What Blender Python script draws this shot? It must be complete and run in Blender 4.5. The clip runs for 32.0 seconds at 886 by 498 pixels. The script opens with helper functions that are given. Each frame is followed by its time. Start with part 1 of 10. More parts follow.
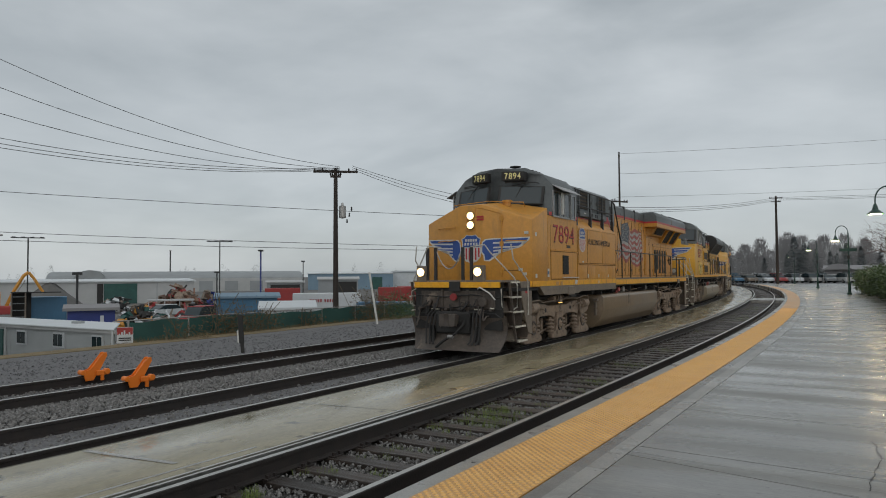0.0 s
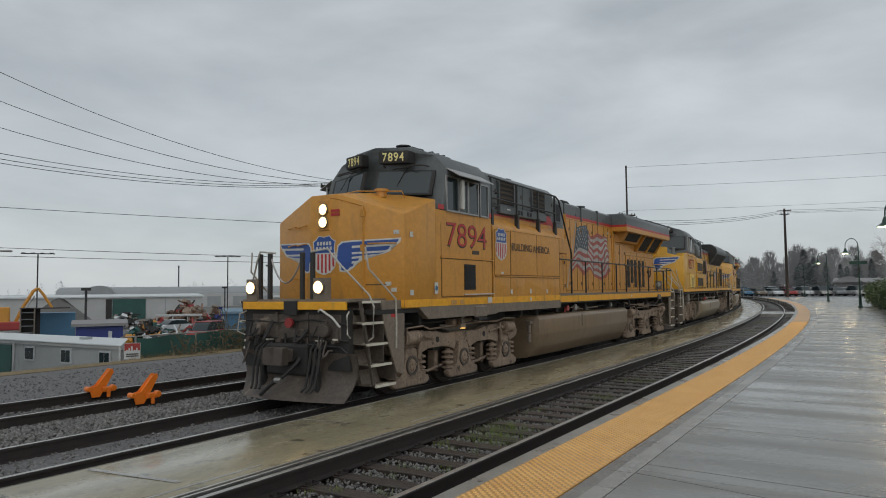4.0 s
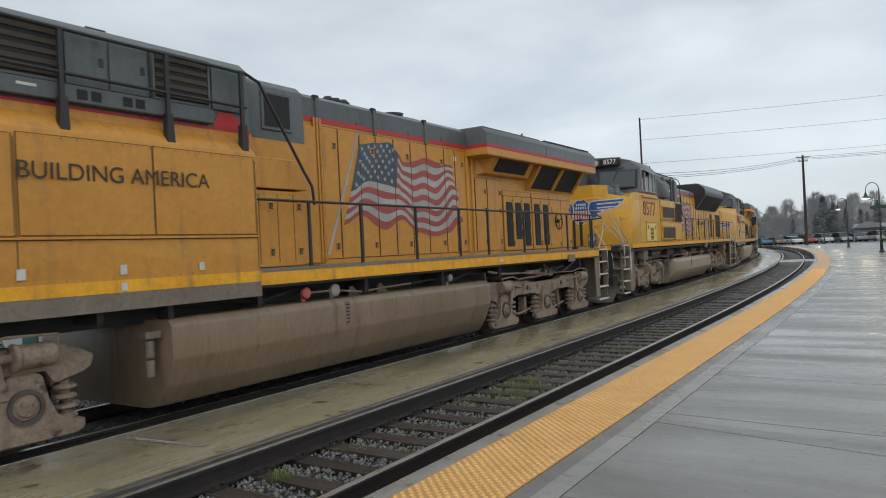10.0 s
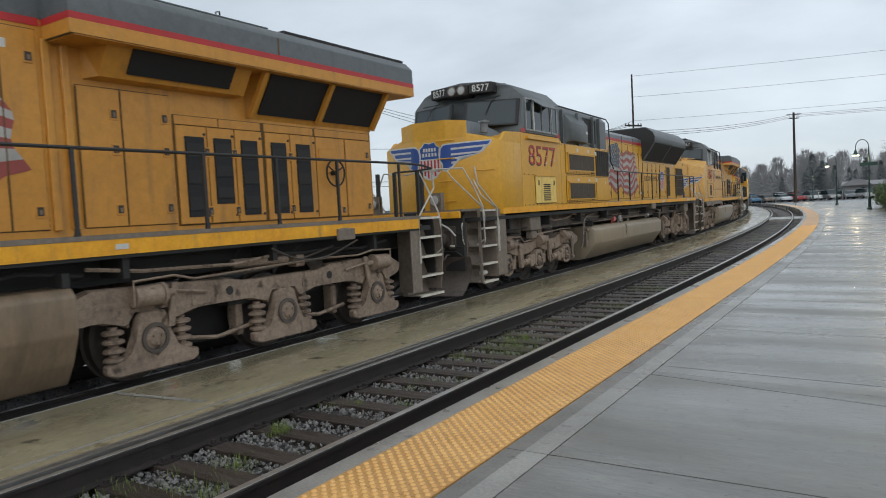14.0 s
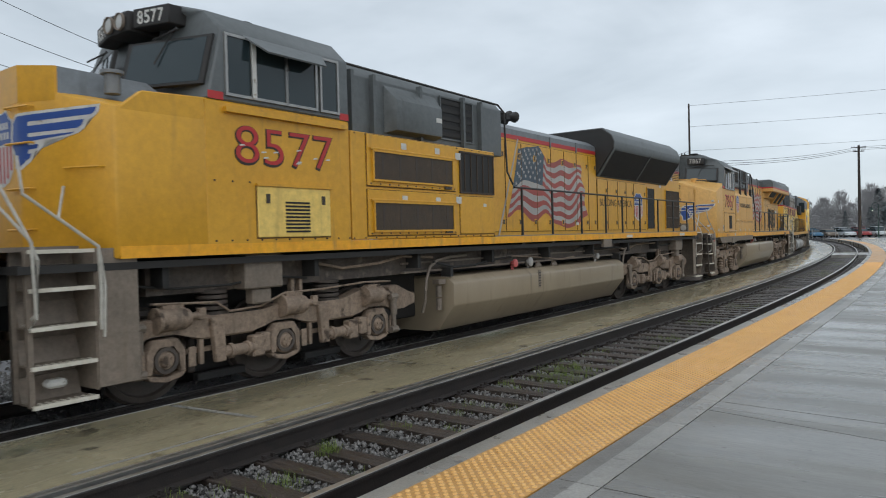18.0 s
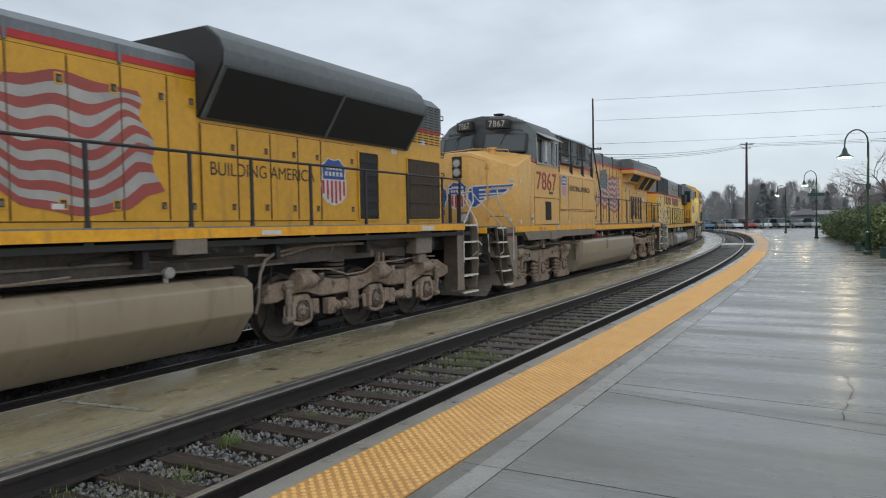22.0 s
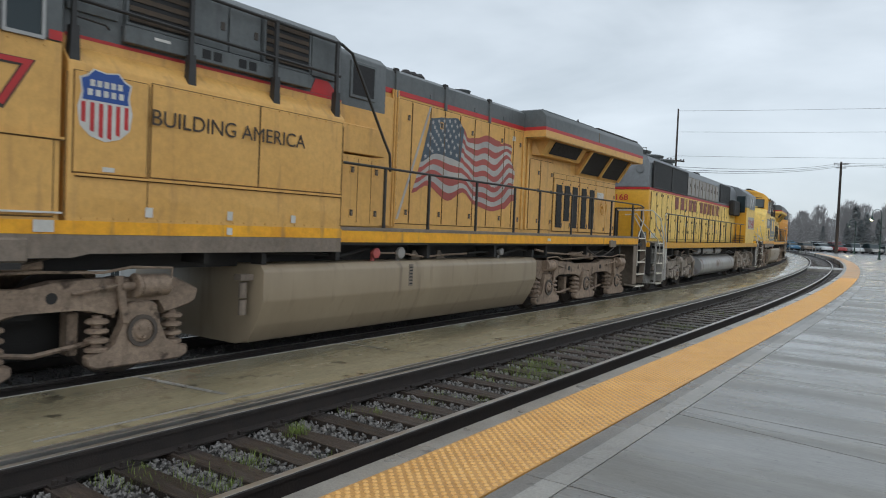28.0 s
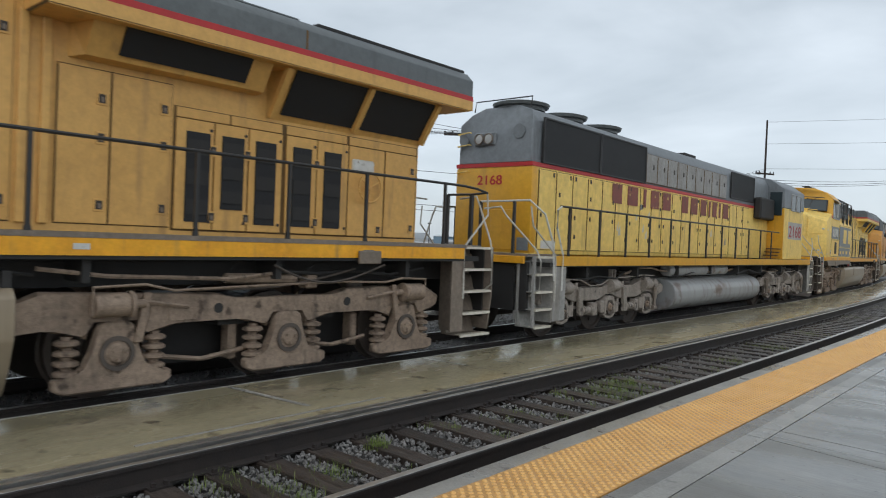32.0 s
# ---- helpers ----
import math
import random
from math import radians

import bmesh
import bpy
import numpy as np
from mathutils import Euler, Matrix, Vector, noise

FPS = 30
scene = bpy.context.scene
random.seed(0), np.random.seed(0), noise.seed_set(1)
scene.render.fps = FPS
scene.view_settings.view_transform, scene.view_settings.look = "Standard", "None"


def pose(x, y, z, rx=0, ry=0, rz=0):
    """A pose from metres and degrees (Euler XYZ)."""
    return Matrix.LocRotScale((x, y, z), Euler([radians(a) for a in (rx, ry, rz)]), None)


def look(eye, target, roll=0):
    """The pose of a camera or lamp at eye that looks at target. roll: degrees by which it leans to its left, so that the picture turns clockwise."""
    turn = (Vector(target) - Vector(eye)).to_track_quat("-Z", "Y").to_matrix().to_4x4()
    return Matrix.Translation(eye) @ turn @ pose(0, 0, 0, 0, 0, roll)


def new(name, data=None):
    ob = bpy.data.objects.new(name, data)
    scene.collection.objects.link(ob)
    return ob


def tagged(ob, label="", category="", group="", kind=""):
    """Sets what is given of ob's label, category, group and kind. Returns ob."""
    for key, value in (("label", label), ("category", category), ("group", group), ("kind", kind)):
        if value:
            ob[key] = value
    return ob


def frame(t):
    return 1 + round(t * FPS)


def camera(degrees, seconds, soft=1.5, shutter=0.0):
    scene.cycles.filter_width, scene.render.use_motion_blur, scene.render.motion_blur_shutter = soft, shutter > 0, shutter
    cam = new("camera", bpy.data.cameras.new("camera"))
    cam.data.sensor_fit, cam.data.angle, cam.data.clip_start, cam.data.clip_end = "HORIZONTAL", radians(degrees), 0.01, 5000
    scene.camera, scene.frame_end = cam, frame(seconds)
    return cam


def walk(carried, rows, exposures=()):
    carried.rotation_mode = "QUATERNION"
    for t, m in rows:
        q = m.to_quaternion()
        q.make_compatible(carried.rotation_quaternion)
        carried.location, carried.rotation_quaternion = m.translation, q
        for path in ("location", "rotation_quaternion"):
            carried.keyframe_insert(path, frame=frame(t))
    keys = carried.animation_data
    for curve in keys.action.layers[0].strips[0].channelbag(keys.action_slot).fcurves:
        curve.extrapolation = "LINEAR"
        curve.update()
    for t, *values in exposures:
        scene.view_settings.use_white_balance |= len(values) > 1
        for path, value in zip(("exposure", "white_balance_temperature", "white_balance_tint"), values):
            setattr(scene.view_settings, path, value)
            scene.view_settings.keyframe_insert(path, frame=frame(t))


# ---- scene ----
# Camera: hand-held on the platform, near its kerb. +Y runs along the tracks, x = 0 is the camera, z = 0 the platform.
cam = camera(64.7, 32.0, soft=1.0, shutter=0.3)
PATH = [
    (0, (0.072, -0.065, 1.642), (-0.966, 1.643, 1.717), -0.36),
    (0.5, (0.074, -0.053, 1.638), (-0.953, 1.661, 1.719), -0.87),
    (1, (0.063, -0.039, 1.653), (-0.956, 1.679, 1.740), -0.40),
    (1.5, (0.060, -0.030, 1.661), (-0.942, 1.698, 1.772), -0.26),
    (2, (0.063, -0.035, 1.657), (-0.933, 1.695, 1.772), -0.33),
    (2.5, (0.067, -0.032, 1.660), (-0.940, 1.691, 1.789), -0.49),
    (3, (0.070, -0.036, 1.644), (-0.958, 1.675, 1.762), -0.31),
    (3.5, (0.073, -0.023, 1.661), (-0.966, 1.682, 1.776), -0.32),
    (5.5, (0.051, -0.013, 1.649), (-1.099, 1.620, 1.747), -1.70),
    (6, (0.052, -0.010, 1.645), (-1.130, 1.601, 1.720), -1.81),
    (6.5, (0.057, -0.016, 1.640), (-1.135, 1.589, 1.701), -0.81),
    (7, (0.056, -0.023, 1.630), (-1.139, 1.581, 1.659), -0.68),
    (7.5, (0.049, -0.012, 1.626), (-1.138, 1.597, 1.603), -0.82),
    (8, (0.055, -0.001, 1.613), (-1.082, 1.644, 1.590), -1.34),
    (8.5, (0.071, 0.011, 1.613), (-1.032, 1.679, 1.595), -1.63),
    (9, (0.066, 0.020, 1.615), (-1.041, 1.685, 1.598), -2.02),
    (9.5, (0.066, 0.035, 1.614), (-1.019, 1.715, 1.604), -2.32),
    (10, (0.058, 0.037, 1.620), (-1.038, 1.710, 1.628), -2.80),
    (10.5, (0.054, 0.033, 1.624), (-1.082, 1.679, 1.662), -2.37),
    (11, (0.056, 0.022, 1.617), (-1.136, 1.628, 1.662), -0.42),
    (11.5, (0.062, 0.013, 1.603), (-1.161, 1.595, 1.635), -0.81),
    (12, (0.055, 0.009, 1.579), (-1.121, 1.626, 1.562), -0.78),
    (12.5, (0.033, 0.029, 1.586), (-1.070, 1.696, 1.514), -1.77),
    (13, (0.009, 0.033, 1.586), (-1.087, 1.704, 1.497), -2.27),
    (13.5, (-0.002, 0.025, 1.582), (-1.072, 1.712, 1.480), -2.69),
    (14, (-0.008, 0.023, 1.585), (-1.084, 1.706, 1.475), -3.01),
    (14.5, (-0.016, 0.016, 1.579), (-1.090, 1.700, 1.466), -2.15),
    (15, (-0.022, 0.012, 1.569), (-1.101, 1.692, 1.453), -1.45),
    (15.5, (-0.027, 0.007, 1.563), (-1.089, 1.697, 1.434), -1.90),
    (17.5, (-0.054, 0.001, 1.582), (-1.217, 1.627, 1.525), -0.05),
    (18, (-0.044, -0.009, 1.577), (-1.234, 1.598, 1.545), -1.46),
    (18.5, (-0.046, -0.015, 1.579), (-1.252, 1.579, 1.524), -1.37),
    (19, (-0.053, -0.014, 1.586), (-1.248, 1.589, 1.545), -1.94),
    (19.5, (-0.045, -0.019, 1.583), (-1.258, 1.570, 1.551), -1.74),
    (20, (-0.028, -0.024, 1.569), (-1.182, 1.609, 1.548), -1.00),
    (20.5, (-0.007, -0.024, 1.555), (-1.066, 1.672, 1.507), -0.22),
    (21, (-0.008, -0.007, 1.557), (-1.025, 1.714, 1.503), 0.34),
    (21.5, (-0.017, 0.009, 1.554), (-1.023, 1.737, 1.494), 0.21),
    (22, (-0.025, 0.022, 1.554), (-1.000, 1.766, 1.486), -1.08),
    (22.5, (-0.027, 0.037, 1.551), (-0.966, 1.800, 1.448), -1.22),
    (23, (-0.041, 0.051, 1.558), (-0.996, 1.805, 1.459), -0.10),
    (23.5, (-0.045, 0.040, 1.560), (-1.040, 1.772, 1.461), 0.01),
    (24, (-0.049, 0.033, 1.566), (-1.075, 1.748, 1.478), 0.39),
    (24.5, (-0.052, 0.014, 1.569), (-1.120, 1.704, 1.515), 0.70),
    (25, (-0.051, -0.004, 1.562), (-1.142, 1.672, 1.525), 1.52),
    (25.5, (-0.050, -0.008, 1.566), (-1.146, 1.665, 1.537), 1.22),
    (26, (-0.052, -0.008, 1.568), (-1.151, 1.663, 1.554), 1.16),
    (26.5, (-0.056, 0.006, 1.572), (-1.148, 1.682, 1.568), 1.54),
    (28.5, (-0.082, 0.033, 1.576), (-1.247, 1.657, 1.504), 2.18),
    (29, (-0.080, 0.031, 1.582), (-1.275, 1.635, 1.547), 0.87),
    (29.5, (-0.079, 0.013, 1.586), (-1.304, 1.594, 1.567), 0.81),
    (30, (-0.077, -0.011, 1.588), (-1.361, 1.523, 1.575), 1.95),
    (30.5, (-0.070, -0.018, 1.585), (-1.383, 1.491, 1.589), 1.17),
    (31, (-0.069, -0.017, 1.590), (-1.386, 1.488, 1.588), 0.77),
    (31.5, (-0.059, -0.021, 1.589), (-1.384, 1.477, 1.585), 1.14),
    (32, (-0.050, -0.027, 1.590), (-1.372, 1.473, 1.561), 2.36),
]
walk(cam, [(t, look(eye, target, roll)) for t, eye, target, roll in PATH],
     exposures=[(0, -0.30, 6500, 10), (3.5, -0.26, 6500, 10), (6, -0.08, 6480, 10), (8.5, 0.15, 6420, 10), (12.5, 0.18, 6200, 10), (32, 0.17, 6180, 10)])
# World: an even overcast sky, with soft grey banks of cloud
def make_world():
    w = bpy.data.worlds.new("overcast")
    scene.world = w
    w.use_nodes = True
    nt = w.node_tree
    nt.nodes.clear()
    N, L = nt.nodes.new, nt.links.new
    out, add = N("ShaderNodeOutputWorld"), N("ShaderNodeAddShader")
    sky, bsky, bcl = N("ShaderNodeTexSky"), N("ShaderNodeBackground"), N("ShaderNodeBackground")
    sky.sky_type, sky.sun_disc, sky.sun_elevation, sky.sun_rotation = "NISHITA", False, radians(38), radians(150)
    bsky.inputs[1].default_value = 0.012
    tc, mp, n1, n2 = N("ShaderNodeTexCoord"), N("ShaderNodeMapping"), N("ShaderNodeTexNoise"), N("ShaderNodeTexNoise")
    mp.inputs["Scale"].default_value = (1.0, 1.0, 3.2)
    n1.inputs["Scale"].default_value, n1.inputs["Detail"].default_value = 1.7, 5
    n1.inputs["Distortion"].default_value = 0.6
    n2.inputs["Scale"].default_value, n2.inputs["Detail"].default_value = 5.0, 6
    mix = N("ShaderNodeMix")
    mix.inputs[0].default_value = 0.3
    ramp = N("ShaderNodeValToRGB")
    ramp.color_ramp.elements[0].position, ramp.color_ramp.elements[0].color = 0.34, (0.385, 0.425, 0.445, 1)
    ramp.color_ramp.elements[1].position, ramp.color_ramp.elements[1].color = 0.66, (0.63, 0.67, 0.69, 1)
    L(tc.outputs["Generated"], mp.inputs[0])
    L(mp.outputs[0], n1.inputs["Vector"])
    L(mp.outputs[0], n2.inputs["Vector"])
    L(n1.outputs["Fac"], mix.inputs[2])
    L(n2.outputs["Fac"], mix.inputs[3])
    L(mix.outputs[0], ramp.inputs[0])
    L(ramp.outputs[0], bcl.inputs[0])
    bcl.inputs[1].default_value = 1.04
    L(sky.outputs[0], bsky.inputs[0])
    L(bsky.outputs[0], add.inputs[0])
    L(bcl.outputs[0], add.inputs[1])
    L(add.outputs[0], out.inputs[0])


make_world()
sun = new("sun", bpy.data.lights.new("sun", "SUN"))
sun.data.energy, sun.data.angle, sun.data.color = 0.8, radians(100), (1.0, 0.97, 0.93)
sun.matrix_world = look((30, -25, 40), (0, 10, 0))


# ---------------------------------------------------------------- materials
def mat(name, a, b=None, rough=0.6, metal=0.0, scale=6.0, bump=0.15, fine=60.0, spots=None, wet=None, amount=0.5, rand=0.0, stretch=None, stain=None, grain=None):
    """A surface of two tones: large patches between the colours a and b, and fine grain in the relief.
    wet: (lowest roughness, patch size); spots: (colour, size, share); stain: (colour, share) of streaks that run down;
    rand: tone that differs from piece to piece; stretch: scale of the patches along x, y, z; grain: (size, depth) of fine speckle."""
    m = bpy.data.materials.new(name)
    m.use_nodes = True
    nt = m.node_tree
    bs = nt.nodes["Principled BSDF"]
    N, L = nt.nodes.new, nt.links.new
    b = b or tuple(c * 0.75 for c in a)
    tc, mp = N("ShaderNodeTexCoord"), N("ShaderNodeMapping")
    L(tc.outputs["Object"], mp.inputs[0])
    if stretch:
        mp.inputs["Scale"].default_value = stretch
    n1 = N("ShaderNodeTexNoise")
    n1.inputs["Scale"].default_value, n1.inputs["Detail"].default_value, n1.inputs["Roughness"].default_value = scale, 6, 0.65
    L(mp.outputs[0], n1.inputs["Vector"])
    r1 = N("ShaderNodeValToRGB")
    r1.color_ramp.elements[0].position, r1.color_ramp.elements[1].position = 0.5 - amount / 2.4, 0.5 + amount / 2.4
    r1.color_ramp.elements[0].color, r1.color_ramp.elements[1].color = (*b, 1), (*a, 1)
    L(n1.outputs["Fac"], r1.inputs[0])
    col = r1.outputs[0]

    def over(color, fac):
        mx = N("ShaderNodeMix")
        mx.data_type = "RGBA"
        L(fac, mx.inputs[0])
        L(col, mx.inputs[6])
        mx.inputs[7].default_value = (*color, 1)
        return mx.outputs[2]

    if spots:
        n2, r2 = N("ShaderNodeTexNoise"), N("ShaderNodeValToRGB")
        n2.inputs["Scale"].default_value, n2.inputs["Detail"].default_value = spots[1], 4
        L(tc.outputs["Object"], n2.inputs["Vector"])
        r2.color_ramp.elements[0].position, r2.color_ramp.elements[1].position = 0.68 - spots[2], 0.74 - spots[2] * 0.6
        L(n2.outputs["Fac"], r2.inputs[0])
        col = over(spots[0], r2.outputs[0])
    if stain:
        n3, m3, r3 = N("ShaderNodeTexNoise"), N("ShaderNodeMapping"), N("ShaderNodeValToRGB")
        m3.inputs["Scale"].default_value = (2.4, 3.6, 0.45)
        n3.inputs["Scale"].default_value, n3.inputs["Detail"].default_value = 1.6, 5
        L(tc.outputs["Object"], m3.inputs[0])
        L(m3.outputs[0], n3.inputs["Vector"])
        r3.color_ramp.elements[0].position, r3.color_ramp.elements[1].position = 0.66 - stain[1] * 0.5, 0.80
        r3.color_ramp.elements[1].color = (0.75, 0.75, 0.75, 1)
        L(n3.outputs["Fac"], r3.inputs[0])
        col = over(stain[0], r3.outputs[0])
    if rand:
        oi, hv, mr = N("ShaderNodeObjectInfo"), N("ShaderNodeHueSaturation"), N("ShaderNodeMapRange")
        mr.inputs[3].default_value, mr.inputs[4].default_value = 1 - rand, 1 + rand
        L(oi.outputs["Random"], mr.inputs[0])
        L(mr.outputs[0], hv.inputs["Value"])
        L(col, hv.inputs["Color"])
        col = hv.outputs[0]
    if grain:
        n6, hg, mg = N("ShaderNodeTexNoise"), N("ShaderNodeHueSaturation"), N("ShaderNodeMapRange")
        n6.inputs["Scale"].default_value, n6.inputs["Detail"].default_value, n6.inputs["Roughness"].default_value = grain[0], 5, 0.75
        L(mp.outputs[0] if stretch else tc.outputs["Object"], n6.inputs["Vector"])
        mg.inputs[1].default_value, mg.inputs[2].default_value = 0.33, 0.67
        mg.inputs[3].default_value, mg.inputs[4].default_value = 1 - grain[1], 1 + grain[1]
        L(n6.outputs["Fac"], mg.inputs[0])
        L(mg.outputs[0], hg.inputs["Value"])
        L(col, hg.inputs["Color"])
        col = hg.outputs[0]
    L(col, bs.inputs["Base Color"])
    bs.inputs["Metallic"].default_value = metal
    if wet:
        n4, r4 = N("ShaderNodeTexNoise"), N("ShaderNodeMapRange")
        n4.inputs["Scale"].default_value, n4.inputs["Detail"].default_value = wet[1], 5
        L(mp.outputs[0], n4.inputs["Vector"])
        r4.inputs[1].default_value, r4.inputs[2].default_value = 0.35, 0.68
        r4.inputs[3].default_value, r4.inputs[4].default_value = wet[0], rough
        L(n4.outputs["Fac"], r4.inputs[0])
        L(r4.outputs[0], bs.inputs["Roughness"])
    else:
        mr = N("ShaderNodeMapRange")
        mr.inputs[3].default_value, mr.inputs[4].default_value = max(0.03, rough - 0.12), min(1, rough + 0.12)
        L(n1.outputs["Fac"], mr.inputs[0])
        L(mr.outputs[0], bs.inputs["Roughness"])
    if bump:
        n5, bp = N("ShaderNodeTexNoise"), N("ShaderNodeBump")
        n5.inputs["Scale"].default_value, n5.inputs["Detail"].default_value = fine, 4
        L(tc.outputs["Object"], n5.inputs["Vector"])
        bp.inputs["Strength"].default_value, bp.inputs["Distance"].default_value = bump, 0.02
        L(n5.outputs["Fac"], bp.inputs["Height"])
        L(bp.outputs[0], bs.inputs["Normal"])
    return m


def glow(name, color, strength):
    m = bpy.data.materials.new(name)
    m.use_nodes = True
    bs = m.node_tree.nodes["Principled BSDF"]
    bs.inputs["Base Color"].default_value = (*color, 1)
    bs.inputs["Emission Color"].default_value, bs.inputs["Emission Strength"].default_value = (*color, 1), strength
    return m


def glass(name, color, rough=0.05):
    m = bpy.data.materials.new(name)
    m.use_nodes = True
    bs = m.node_tree.nodes["Principled BSDF"]
    bs.inputs["Base Color"].default_value = (*color, 1)
    bs.inputs["Roughness"].default_value, bs.inputs["IOR"].default_value = rough, 1.52
    bs.inputs["Specular IOR Level"].default_value = 0.5
    return m


